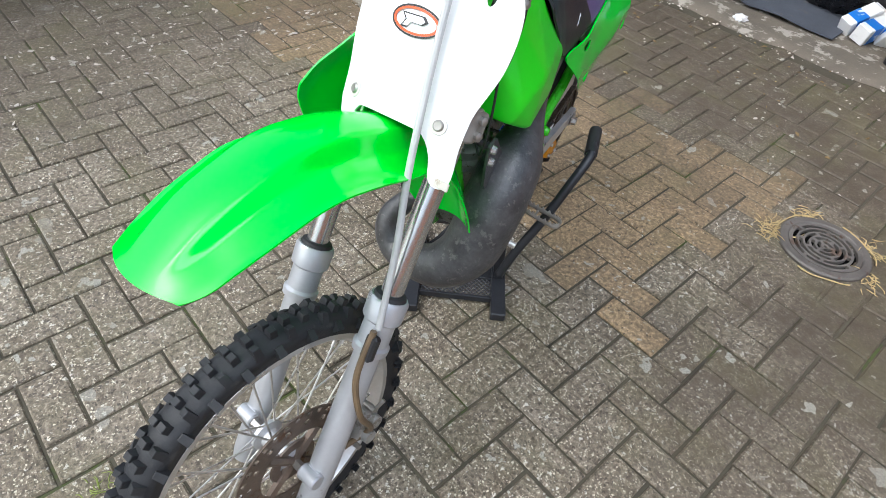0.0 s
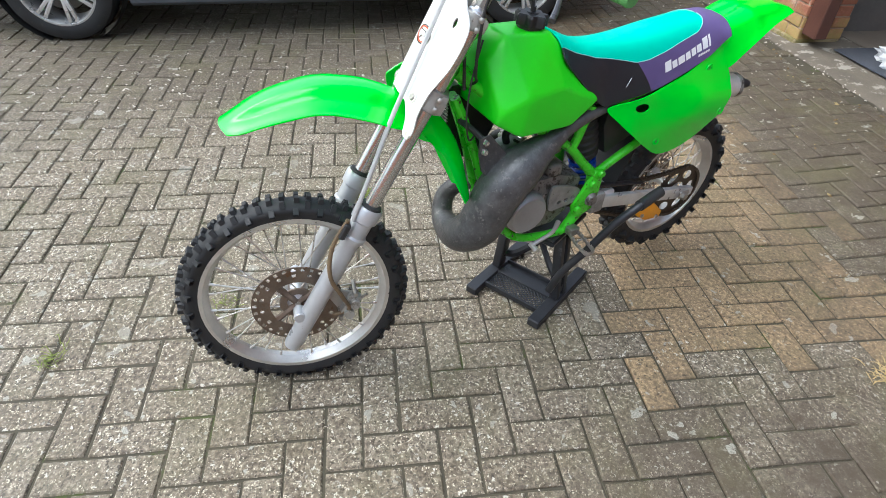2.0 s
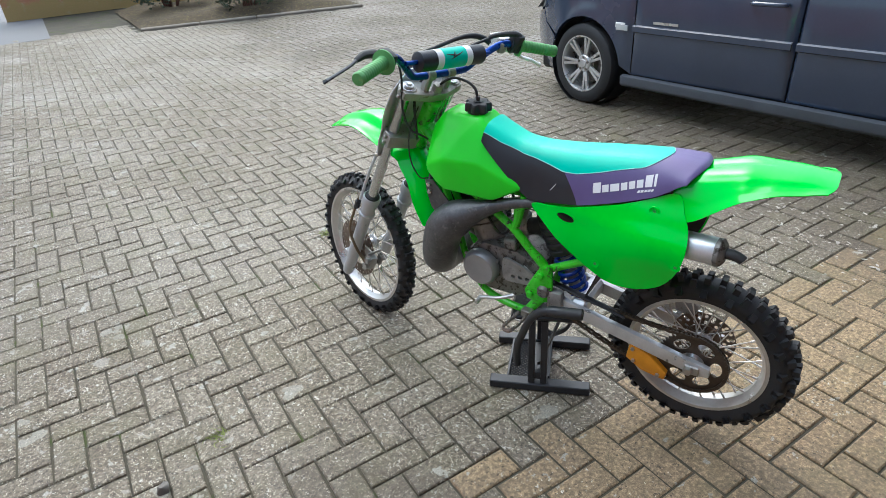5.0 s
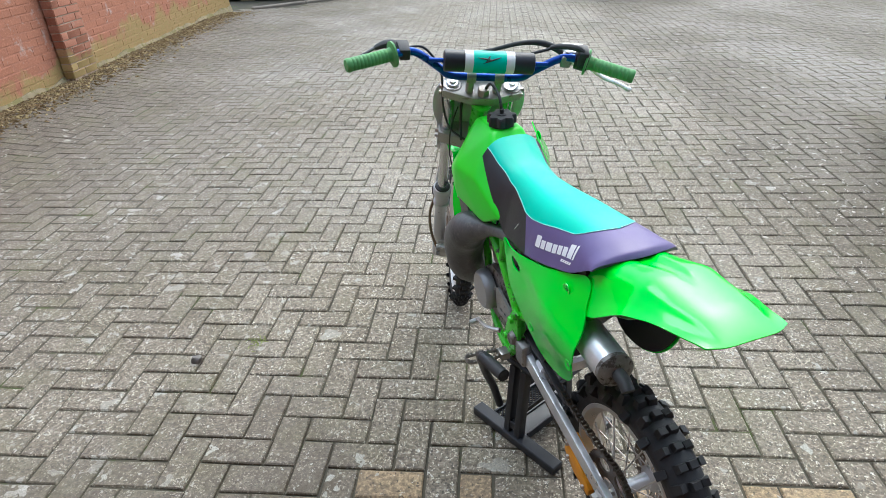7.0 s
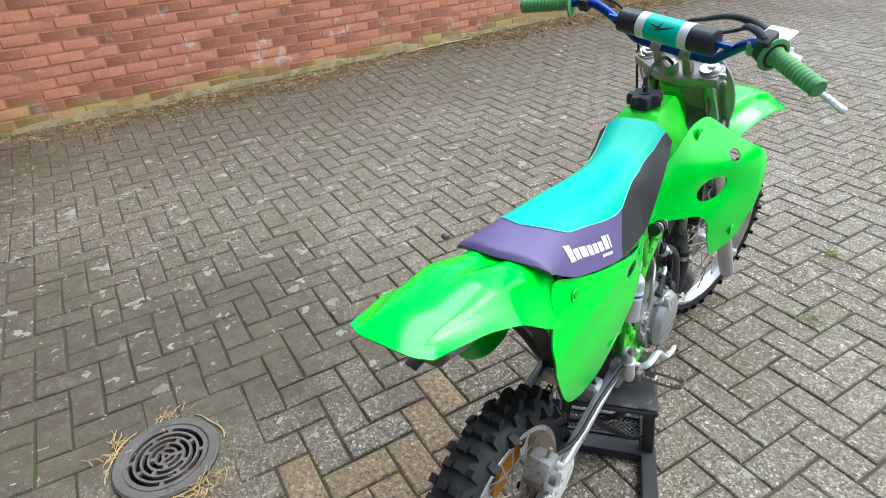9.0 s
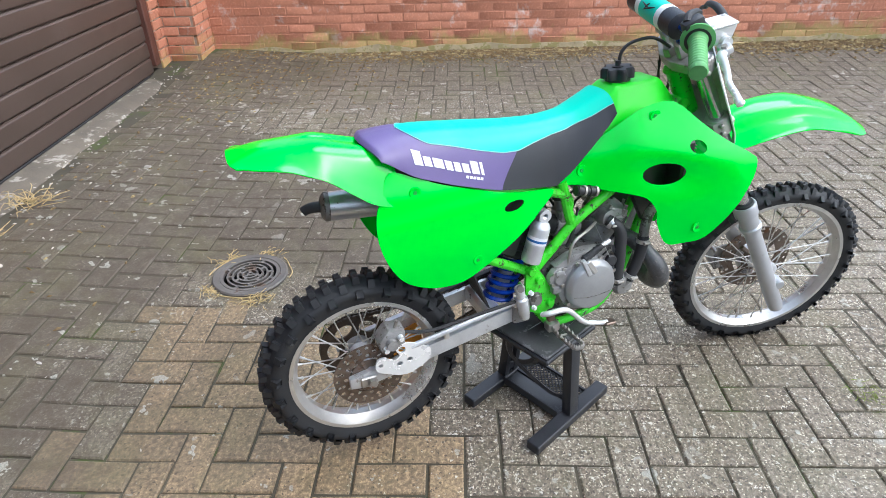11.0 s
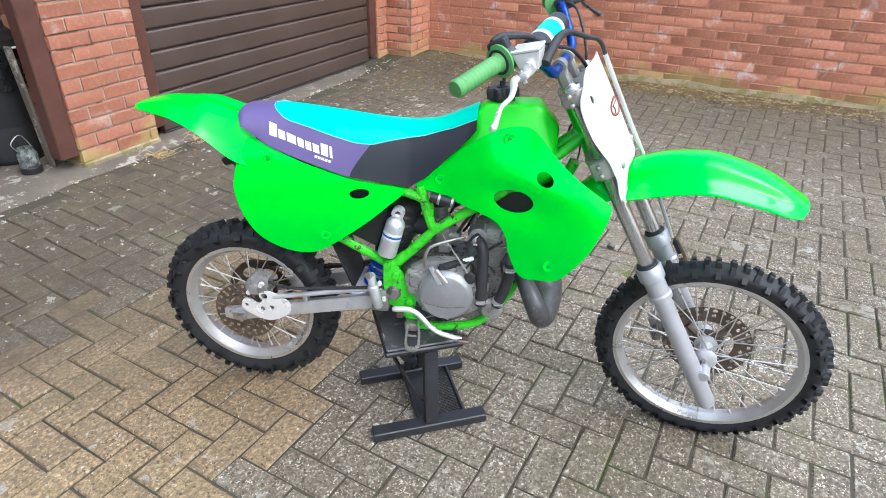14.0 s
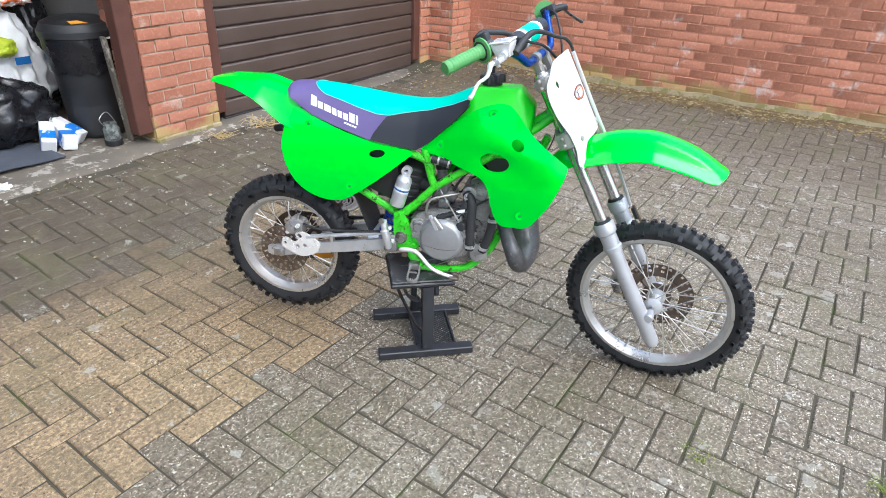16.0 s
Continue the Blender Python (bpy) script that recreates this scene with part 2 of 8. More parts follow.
def let_light_through(m, col, share):
    """Thin moulded plastic: part of the light that falls on its back comes through."""
    nt = m.node_tree
    t = nt.nodes.new("ShaderNodeBsdfTranslucent")
    t.inputs["Color"].default_value = rgb(col)
    both = nt.nodes.new("ShaderNodeMixShader")
    both.inputs[0].default_value = share
    nt.links.new(nt.nodes["Principled BSDF"].outputs[0], both.inputs[1])
    nt.links.new(t.outputs[0], both.inputs[2])
    nt.links.new(both.outputs[0], nt.nodes["Material Output"].inputs["Surface"])


let_light_through(M_GREEN, (0.10, 0.90, 0.02), 0.10)
# darker green that carries the shade inside the screw recesses
M_DISHSHADE = surface("dish_shade_green", (0.02, 0.42, 0.04), 0.4, 0.0, var=0.2, relief=0.1)
M_TANK = surface("aged_green_tank_plastic", (0.055, 0.80, 0.010), 0.34, var=0.06, scale=6, fine=200, relief=0.03, rough_var=0.06)
M_FRAMEG = surface("chipped_green_frame_paint", (0.080, 0.68, 0.016), 0.32, var=0.2, scale=20, fine=260, relief=0.3, worn=(0.030, 0.028, 0.020), worn_at=0.575, worn_scale=44)
M_TEAL = surface("teal_vinyl", (0.0, 0.60, 0.42), 0.42, var=0.05, scale=7, fine=500, relief=0.12, rough_var=0.05)
M_PURPLE = surface("purple_vinyl", (0.122, 0.090, 0.235), 0.42, var=0.12, scale=7, fine=500, relief=0.15)
M_BLACKV = surface("black_gripper_vinyl", (0.019, 0.021, 0.027), 0.45, var=0.2, scale=7, fine=500, relief=0.2)
M_PIPING = surface("pale_piping", (0.30, 0.62, 0.58), 0.5, var=0.05, relief=0)
M_TYRE = surface("tyre_rubber", (0.020, 0.021, 0.023), 0.62, var=0.3, scale=14, fine=220, relief=0.35, worn=(0.05, 0.048, 0.044), worn_at=0.6, worn_scale=16)
M_RIM = surface("silver_rim", (0.62, 0.61, 0.59), 0.34, 0.75, var=0.12, scale=14, fine=150, relief=0.08)
M_ALU = surface("brushed_aluminium", (0.66, 0.67, 0.69), 0.38, 0.6, var=0.14, scale=14, fine=200, relief=0.1, worn=(0.33, 0.31, 0.29), worn_at=0.64, worn_scale=20)
M_SLIDER = surface("silver_fork_paint", (0.50, 0.51, 0.53), 0.36, 0.45, var=0.08, scale=12, fine=200, relief=0.06, worn=(0.38, 0.36, 0.34), worn_at=0.66, worn_scale=20)
M_DULL = surface("dull_grey_alloy", (0.40, 0.39, 0.36), 0.5, 0.5, var=0.15, scale=18, fine=180, relief=0.15, worn=(0.24, 0.22, 0.19), worn_at=0.60, worn_scale=30)
M_POLISH = surface("polished_alloy", (0.86, 0.86, 0.85), 0.25, 0.35, var=0.06, scale=14, fine=150, relief=0.05)
M_CHROME = surface("chromed_steel", (0.60, 0.61, 0.62), 0.20, 0.92, var=0.06, scale=10, fine=200, relief=0.02, rough_var=0.03)
M_COVER = surface("clean_cast_cover", (0.36, 0.365, 0.37), 0.40, 0.45, var=0.10, scale=16, fine=180, relief=0.15, worn=(0.40, 0.39, 0.37), worn_at=0.62, worn_scale=30)
M_CASE = surface("engine_casting", (0.33, 0.325, 0.315), 0.46, 0.4, var=0.3, scale=24, fine=180, relief=0.4, worn=(0.16, 0.145, 0.12), worn_at=0.59, worn_scale=70)
M_GRIME = surface("oily_engine_casting", (0.22, 0.21, 0.195), 0.5, 0.35, var=0.35, scale=30, fine=180, relief=0.5, worn=(0.07, 0.063, 0.053), worn_at=0.52, worn_scale=45)
M_RUST = surface("rusty_disc_steel", (0.195, 0.152, 0.120), 0.42, 0.7, var=0.3, scale=20, fine=200, relief=0.25, worn=(0.17, 0.095, 0.055), worn_at=0.58, worn_scale=26)
M_SPOKE = surface("dull_spoke_wire", (0.66, 0.64, 0.60), 0.34, 0.7, var=0.2, scale=20, fine=100, relief=0)
M_BLACKP = surface("black_plastic", (0.020, 0.020, 0.022), 0.45, var=0.25, scale=10, fine=220, relief=0.15)
M_RUBBER = surface("black_rubber", (0.028, 0.028, 0.029), 0.62, var=0.25, scale=10, fine=220, relief=0.15)
M_PIPE = surface("scuffed_black_exhaust", (0.105, 0.105, 0.108), 0.40, 0.35, var=0.4, scale=22, fine=120, relief=0.4, dist=0.003, worn=(0.175, 0.170, 0.165), worn_at=0.57, worn_scale=58)
M_BLUE = surface("blue_anodised", (0.010, 0.06, 0.34), 0.28, 0.6, var=0.15, scale=12, fine=200, relief=0.03)
M_SPRING = surface("blue_spring_paint", (0.004, 0.05, 0.45), 0.35, var=0.15, scale=12, relief=0.05)
M_GRIP = surface("green_rubber_grip", (0.115, 0.35, 0.105), 0.6, var=0.15, scale=16, fine=260, relief=0.3, worn=(0.17, 0.36, 0.12), worn_at=0.6, worn_scale=20)
M_WHITE = surface("white_plastic", (0.80, 0.80, 0.79), 0.36, var=0.035, scale=8, fine=200, relief=0.03, worn=(0.70, 0.69, 0.66), worn_at=0.68, worn_scale=12)
M_CREAM = surface("grubby_white_plastic", (0.66, 0.64, 0.56), 0.45, var=0.1, scale=12, fine=150, relief=0.1, worn=(0.42, 0.36, 0.27), worn_at=0.62, worn_scale=18)
M_ORANGE = surface("amber_nylon", (0.72, 0.30, 0.012), 0.45, var=0.12, scale=14, relief=0.1, worn=(0.35, 0.16, 0.03), worn_at=0.62, worn_scale=20)
M_LEVER = surface("dark_grey_lever", (0.10, 0.10, 0.105), 0.32, 0.5, var=0.2, scale=20, fine=160, relief=0.1)
M_CHAIN = surface("greasy_chain", (0.095, 0.075, 0.058), 0.42, 0.7, var=0.3, scale=30, fine=200, relief=0.2)
M_STAND = surface("black_stand_paint", (0.028, 0.030, 0.035), 0.42, 0.1, var=0.25, scale=12, fine=180, relief=0.15, worn=(0.10, 0.10, 0.105), worn_at=0.63, worn_scale=18)
M_PAD = surface("scuffed_stand_pad", (0.062, 0.063, 0.066), 0.40, var=0.35, scale=14, fine=160, relief=0.3, worn=(0.17, 0.17, 0.175), worn_at=0.55, worn_scale=22)
M_STEEL = surface("bare_steel", (0.42, 0.40, 0.37), 0.42, 0.8, var=0.2, scale=20, fine=160, relief=0.15, worn=(0.28, 0.15, 0.08), worn_at=0.63, worn_scale=24)
M_WHITEINK = surface("white_print", (0.82, 0.82, 0.84), 0.5, var=0.02, relief=0)
M_ORINK = surface("orange_print", (0.75, 0.11, 0.03), 0.4, var=0.03, relief=0)
M_BLKINK = surface("black_print", (0.02, 0.02, 0.02), 0.4, var=0.03, relief=0)
M_BLUEINK = surface("blue_print", (0.02, 0.12, 0.35), 0.4, var=0.03, relief=0)
M_HOSE = surface("clear_hose_grey", (0.50, 0.50, 0.49), 0.35, var=0.08, scale=20, relief=0.02)
M_OLDHOSE = surface("grimy_brown_hose", (0.16, 0.11, 0.06), 0.5, var=0.3, scale=30, relief=0.1)

M_CAR = surface("dark_blue_car_paint", (0.034, 0.050, 0.088), 0.24, 0.0, var=0.10, scale=2, fine=60, relief=0.0, coat=0.8, rough_var=0.05)
M_CARTRIM = surface("grey_sill_plastic", (0.062, 0.070, 0.084), 0.5, var=0.15, scale=5, fine=120, relief=0.1, worn=(0.055, 0.06, 0.07), worn_at=0.64, worn_scale=10)
M_ALLOY = surface("alloy_wheel_silver", (0.56, 0.56, 0.55), 0.33, 0.6, var=0.08, scale=10, fine=120, relief=0.03)
M_LAMPG = surface("headlamp_glass", (0.62, 0.66, 0.68), 0.12, 0.3, var=0.1, scale=10, relief=0.0, coat=1.0)
M_GLASS = surface("tinted_car_glass", (0.012, 0.015, 0.016), 0.06, 0.0, var=0.05, relief=0.0, coat=1.0)
M_BIN = surface("black_bin_plastic", (0.022, 0.023, 0.025), 0.5, var=0.2, scale=6, fine=120, relief=0.15)
M_BAG = surface("black_bin_bag", (0.014, 0.014, 0.016), 0.28, var=0.3, scale=14, fine=40, relief=0.5, dist=0.004)
M_WBAG = surface("white_rubble_sack", (0.70, 0.70, 0.70), 0.5, var=0.12, scale=9, fine=45, relief=0.5, dist=0.004)
M_BCARD = surface("blue_printed_card", (0.02, 0.18, 0.62), 0.45, var=0.15, scale=8, relief=0.05, worn=(0.75, 0.78, 0.82), worn_at=0.56, worn_scale=13)
M_MAT = surface("dark_blue_grey_carpet", (0.070, 0.078, 0.098), 0.95, var=0.3, scale=5, fine=260, relief=0.6, worn=(0.09, 0.09, 0.10), worn_at=0.6, worn_scale=8)
M_STOOL = surface("sky_blue_plastic", (0.01, 0.34, 0.62), 0.4, var=0.06, scale=6, relief=0.04)
M_CLEAR = surface("crumpled_clear_film", (0.55, 0.57, 0.60), 0.2, var=0.25, scale=18, fine=60, relief=0.5, dist=0.004)
M_ORSACK = surface("orange_and_white_print", (0.70, 0.14, 0.02), 0.45, var=0.2, scale=9, relief=0.3, worn=(0.75, 0.74, 0.72), worn_at=0.5, worn_scale=9)
M_YELLOW = surface("yellow_green_plastic", (0.45, 0.55, 0.02), 0.45, var=0.1, relief=0.05)
M_LABEL = surface("orange_paper_label", (0.75, 0.32, 0.03), 0.6, var=0.1, relief=0)
M_JAR = surface("grubby_jar", (0.20, 0.22, 0.20), 0.2, var=0.5, scale=30, fine=90, relief=0.1, worn=(0.05, 0.05, 0.05), worn_at=0.5, worn_scale=40)
M_TARMAC = surface("far_road", (0.16, 0.16, 0.165), 0.7, var=0.2, scale=1, fine=60, relief=0.3)
M_KERB = surface("kerb_stone", (0.24, 0.21, 0.17), 0.9, var=0.3, scale=3, fine=90, relief=0.4)


# ---- mesh helpers ----
def finish(bm, name, material, smooth=35):
    me = bpy.data.meshes.new(name)
    bmesh.ops.recalc_face_normals(bm, faces=bm.faces)
    bm.to_mesh(me)
    bm.free()
    if material is not None:
        me.materials.append(material)
    if smooth:
        me.shade_smooth()
        me.set_sharp_from_angle(angle=radians(smooth))
    return me


def part(name, bm, material, parent, label="", m=None, smooth=35):
    """One mesh, as a part of parent; m places the bmesh in the parent's space first."""
    if m is not None:
        bmesh.ops.transform(bm, matrix=m, verts=bm.verts)
    ob = new(name, finish(bm, name, material, smooth))
    ob.parent = parent
    if label:
        ob["label"] = label
    return ob


def thing(name, label, category, m=None, group="", kind=""):
    ob = new(name)
    ob.empty_display_size = 0.05
    if m is not None:
        ob.matrix_world = m
    return tagged(ob, label, category, group, kind)


def solid(name, bm, material, label, category, group="", kind="", m=None, smooth=35):
    """A thing that is one mesh."""
    ob = new(name, finish(bm, name, material, smooth))
    if m is not None:
        ob.matrix_world = m
    return tagged(ob, label, category, group, kind)


def box(c, s, bevel=0.0, m=None, bm=None, seg=1):
    own = bmesh.new()
    bmesh.ops.create_cube(own, size=1.0)
    for v in own.verts:
        v.co = Vector((v.co.x * s[0], v.co.y * s[1], v.co.z * s[2]))
    if bevel:
        bmesh.ops.bevel(own, geom=own.edges[:], offset=bevel, segments=seg, affect='EDGES', profile=0.5)
    for v in own.verts:
        v.co += Vector(c)
    if m is not None:
        bmesh.ops.transform(own, matrix=m, verts=own.verts)
    return join(bm, own)


def join(bm, own):
    if bm is None:
        return own
    vs = [bm.verts.new(v.co) for v in own.verts]
    own.verts.index_update()
    for f in own.faces:
        bm.faces.new([vs[v.index] for v in f.verts])
    own.free()
    return bm


def frame_at(d):
    d = d.normalized()
    up = Vector((0, 0, 1)) if abs(d.z) < 0.95 else Vector((1, 0, 0))
    a = d.cross(up).normalized()
    return a, d.cross(a).normalized()


def smooth_path(pts, n=6):
    """Catmull-Rom through the points."""
    p = [Vector(q) for q in pts]
    if len(p) < 3:
        return p
    out = []
    for i in range(len(p) - 1):
        p0, p1, p2, p3 = p[max(i - 1, 0)], p[i], p[i + 1], p[min(i + 2, len(p) - 1)]
        for k in range(n):
            t = k / n
            out.append(0.5 * ((2 * p1) + (p2 - p0) * t + (2 * p0 - 5 * p1 + 4 * p2 - p3) * t * t + (3 * p1 - p0 - 3 * p2 + p3) * t ** 3))
    out.append(p[-1])
    return out


def lerp_list(vals, t):
    x = t * (len(vals) - 1)
    i = min(int(x), len(vals) - 2)
    return vals[i] + (vals[i + 1] - vals[i]) * (x - i)


def curve(xs, ys, x):
    return float(np.interp(x, xs, ys))


def soft(xs, ys, x, w=0.05):
    """curve() with its corners rounded off over a width of w each way."""
    return sum(curve(xs, ys, x + w * k / 3) for k in range(-3, 4)) / 7


def tube(pts, r, seg=10, n=6, bm=None, caps=True, flat=1.0):
    """A round rod through the points; r one radius or a list of them; flat squeezes it along its second axis."""
    path = smooth_path(pts, n) if n > 1 else [Vector(q) for q in pts]
    bm = bm or bmesh.new()
    rings = []
    a = None
    for i, c in enumerate(path):
        d = (path[min(i + 1, len(path) - 1)] - path[max(i - 1, 0)])
        if d.length < 1e-9:
            d = Vector((0, 0, 1))
        d.normalize()
        if a is None:
            a, b = frame_at(d)
        else:
            a = (a - d * a.dot(d)).normalized()
            b = d.cross(a).normalized()
        rr = r if isinstance(r, (int, float)) else lerp_list(r, i / max(1, len(path) - 1))
        rings.append([bm.verts.new(c + a * rr * math.cos(2 * math.pi * k / seg) + b * rr * flat * math.sin(2 * math.pi * k / seg)) for k in range(seg)])
    for p, q in zip(rings, rings[1:]):
        for k in range(seg):
            bm.faces.new((p[k], p[(k + 1) % seg], q[(k + 1) % seg], q[k]))
    if caps:
        bm.faces.new(rings[0][::-1])
        bm.faces.new(rings[-1])
    return bm


def rod(p0, p1, r, seg=10, bm=None):
    return tube([p0, p1], r, seg, 1, bm)


def lathe(profile, seg=32, m=None, bm=None, close=False, full=True):
    """Turns (radius, height) pairs round the z axis."""
    own = bmesh.new()
    rings = []
    for r, h in profile:
        rings.append([own.verts.new((r * math.cos(2 * math.pi * k / seg), r * math.sin(2 * math.pi * k / seg), h)) for k in range(seg)])
    pairs = list(zip(rings, rings[1:])) + ([(rings[-1], rings[0])] if close else [])
    for p, q in pairs:
        for k in range(seg):
            own.faces.new((p[k], p[(k + 1) % seg], q[(k + 1) % seg], q[k]))
    if not close and full:
        own.faces.new(rings[0][::-1])
        own.faces.new(rings[-1])
    if m is not None:
        bmesh.ops.transform(own, matrix=m, verts=own.verts)
    return join(bm, own)


def axis_m(c, d):
    """A pose at c whose z axis runs along d."""
    q = Vector(d).to_track_quat('Z', 'Y')
    return Matrix.Translation(c) @ q.to_matrix().to_4x4()


def thicken(own, t):
    """Gives an open sheet a back face, t behind it, and a rim."""
    bmesh.ops.recalc_face_normals(own, faces=own.faces)
    own.normal_update()
    front = own.faces[:]
    rim = [e for e in own.edges if len(e.link_faces) == 1]
    back = {v: own.verts.new(v.co - v.normal * t) for v in own.verts[:]}
    for f in front:
        own.faces.new([back[v] for v in reversed(f.verts)])
    for e in rim:
        a, b = e.verts
        own.faces.new((a, b, back[b], back[a]))


def grid_shell(f, nu, nv, thick, bm=None):
    """A shell of the given thickness over the sheet f(u, v)."""
    own = bmesh.new()
    vs = [[own.verts.new(f(i / nu, j / nv)) for j in range(nv + 1)] for i in range(nu + 1)]
    for i in range(nu):
        for j in range(nv):
            own.faces.new((vs[i][j], vs[i + 1][j], vs[i + 1][j + 1], vs[i][j + 1]))
    bmesh.ops.recalc_face_normals(own, faces=own.faces)
    if thick:
        thicken(own, thick)
    return join(bm, own)


def round_outline(pts, n=5):
    """A closed smooth outline through 2D points."""
    p = [Vector(q) for q in pts]
    k = len(p)
    out = []
    for i in range(k):
        p0, p1, p2, p3 = p[i - 1], p[i], p[(i + 1) % k], p[(i + 2) % k]
        for j in range(n):
            t = j / n
            out.append(0.5 * ((2 * p1) + (p2 - p0) * t + (2 * p0 - 5 * p1 + 4 * p2 - p3) * t * t + (3 * p1 - p0 - 3 * p2 + p3) * t ** 3))
    return out


def oval(cx, cy, rx, ry, tilt=0.0, n=24):
    c, s = math.cos(radians(tilt)), math.sin(radians(tilt))
    return [Vector((cx + rx * math.cos(a) * c - ry * math.sin(a) * s, cy + rx * math.cos(a) * s + ry * math.sin(a) * c))
            for a in (2 * math.pi * k / n for k in range(n))]


def inside(p, poly):
    hit = False
    for i in range(len(poly)):
        a, b = poly[i - 1], poly[i]
        if (a.y > p.y) != (b.y > p.y) and p.x < (b.x - a.x) * (p.y - a.y) / (b.y - a.y) + a.x:
            hit = not hit
    return hit


def panel(outline, holes, place, thick, step=0.02):
    """A moulded plate: a 2D outline with holes, laid on the sheet place(x, z), with a thickness."""
    loops = [outline] + list(holes)
    verts, edges = [], []
    for loop in loops:
        s = len(verts)
        verts += [Vector((q[0], q[1])) for q in loop]
        edges += [(s + i, s + (i + 1) % len(loop)) for i in range(len(loop))]
    xs = [q[0] for q in outline]
    zs = [q[1] for q in outline]
    x = min(xs) + step / 2
    while x < max(xs):
        z = min(zs) + step / 2
        while z < max(zs):
            q = Vector((x, z))
            if inside(q, outline) and not any(inside(q, h) for h in holes) and min((q - v).length for v in verts[:sum(map(len, loops))]) > step * 0.45:
                verts.append(q)
            z += step
        x += step
    got = geometry.delaunay_2d_cdt(verts, edges, [], 0, 1e-5)
    own = bmesh.new()
    vs = [own.verts.new(place(q.x, q.y)) for q in got[0]]
    for tri in got[2]:
        c = sum((got[0][i] for i in tri), Vector((0, 0))) / len(tri)
        if inside(c, outline) and not any(inside(c, h) for h in holes):
            own.faces.new([vs[i] for i in tri])
    loose = [v for v in own.verts if not v.link_faces]
    bmesh.ops.delete(own, geom=loose, context='VERTS')
    bmesh.ops.recalc_face_normals(own, faces=own.faces)
    thicken(own, thick)
    return own


def hull(pts, bevel=0.0, seg=2):
    own = bmesh.new()
    for q in pts:
        own.verts.new(q)
    got = bmesh.ops.convex_hull(own, input=own.verts[:])
    drop = [v for v in own.verts if not v.link_faces]
    if drop:
        bmesh.ops.delete(own, geom=drop, context='VERTS')
    bmesh.ops.dissolve_limit(own, angle_limit=radians(4), verts=own.verts[:], edges=own.edges[:])
    if bevel:
        bmesh.ops.bevel(own, geom=own.edges[:], offset=bevel, segments=seg, affect='EDGES', profile=0.6)
    return own


def mirror_y(bm):
    bmesh.ops.scale(bm, vec=(1, -1, 1), verts=bm.verts)
    return bm


def lumpy(bm, amount, scale, seed=0.0):
    for v in bm.verts:
        n = v.co.normalized() if v.co.length > 1e-6 else Vector((0, 0, 1))
        v.co += n * amount * noise.noise(v.co * scale + Vector((seed, seed * 2, -seed)))
    return bm


# ---- the yard: ground, boundary wall, garages ----
BLD = pose(0, 3.64, 0, 0, 0, 2.7)          # the garages' own axes: x along the doors, y into them
BLD_INV = BLD.inverted()
WALL_X = 3.32


def step01(a, b, x):
    t = min(1.0, max(0.0, (x - a) / (b - a)))
    return t * t * (3 - 2 * t)


def rise(x, y):
    """The yard's surface: flat in the middle, rising a little to the garages and to the wall."""
    q = BLD_INV @ Vector((x, y, 0))
    return 0.055 * step01(-1.3, -0.2, q.y) * step01(-14, -6, q.x + 0.0) + 0.075 * step01(2.2, 3.2, q.x) * step01(-13, -11, q.y)


def ground_sheet():
    xs = [-300, -120, -50, -25, -14] + [-10 + 0.5 * i for i in range(14)] + [-3 + 0.125 * i for i in range(57)] + [4.25, 4.5, 6, 10, 20, 50, 120, 300]
    ys = [-300, -120, -50, -28, -18] + [-13 + 0.5 * i for i in range(8)] + [-9 + 0.25 * i for i in range(16)] + [-5 + 0.125 * i for i in range(73)] + [4.5, 6, 10, 20, 50, 120, 300]
    bm = bmesh.new()
    # dirt has filled the joints nearly flush along the wall and by the garages
    fill = lambda x, y: (0.0022 * max(step01(0.4, 1.6, x), step01(2.0, 3.0, y) * step01(-0.9, -0.2, x)) + 0.0014 * step01(1.0, 2.2, x)
                         + 0.004 * noise.noise(Vector((x * 1.1, y * 1.1, 0))) * step01(0.2, 0.8, x)) * step01(-9.0, -8.2, y)
    vs = [[bm.verts.new((x, y, rise(x, y) - 0.0068 + fill(x, y))) for y in ys] for x in xs]
    for i in range(len(xs) - 1):
        for j in range(len(ys) - 1):
            bm.faces.new((vs[i][j], vs[i + 1][j], vs[i + 1][j + 1], vs[i][j + 1]))
    return solid("ground", bm, M_JOINT, "dark sandy bedding with moss under the block paving", "ground", kind="structure")


ground_sheet()


def brick_mesh(l, h, d, name, lump):
    """A brick whose face looks along -y, with worn front edges."""
    e = 0.004
    bm = bmesh.new()
    back = [(-l / 2, 0.0, 0), (l / 2, 0.0, 0), (l / 2, 0.0, h), (-l / 2, 0.0, h)]
    mid = [(x, -d + e, z) for x, y, z in back]
    rnd = random.Random(lump)
    front = [(x - math.copysign(e, x) + rnd.uniform(-.002, .002), -d + rnd.uniform(-.0008, .0004), z + (e if z < h / 2 else -e) + rnd.uniform(-.002, .002)) for x, y, z in back]
    rows = [[bm.verts.new(q) for q in ring] for ring in (back, mid, front)]
    for a, b in zip(rows, rows[1:]):
        for k in range(4):
            bm.faces.new((a[k], a[(k + 1) % 4], b[(k + 1) % 4], b[k]))
    bm.faces.new(rows[2])
    return bm


BRICK_CACHE = {}


def brick_data(l, material, lump):
    key = (round(l, 3), material.name, lump)
    if key not in BRICK_CACHE:
        BRICK_CACHE[key] = finish(brick_mesh(l, 0.065, 0.016, "brick", lump), "brick", material, 40)
    return BRICK_CACHE[key]


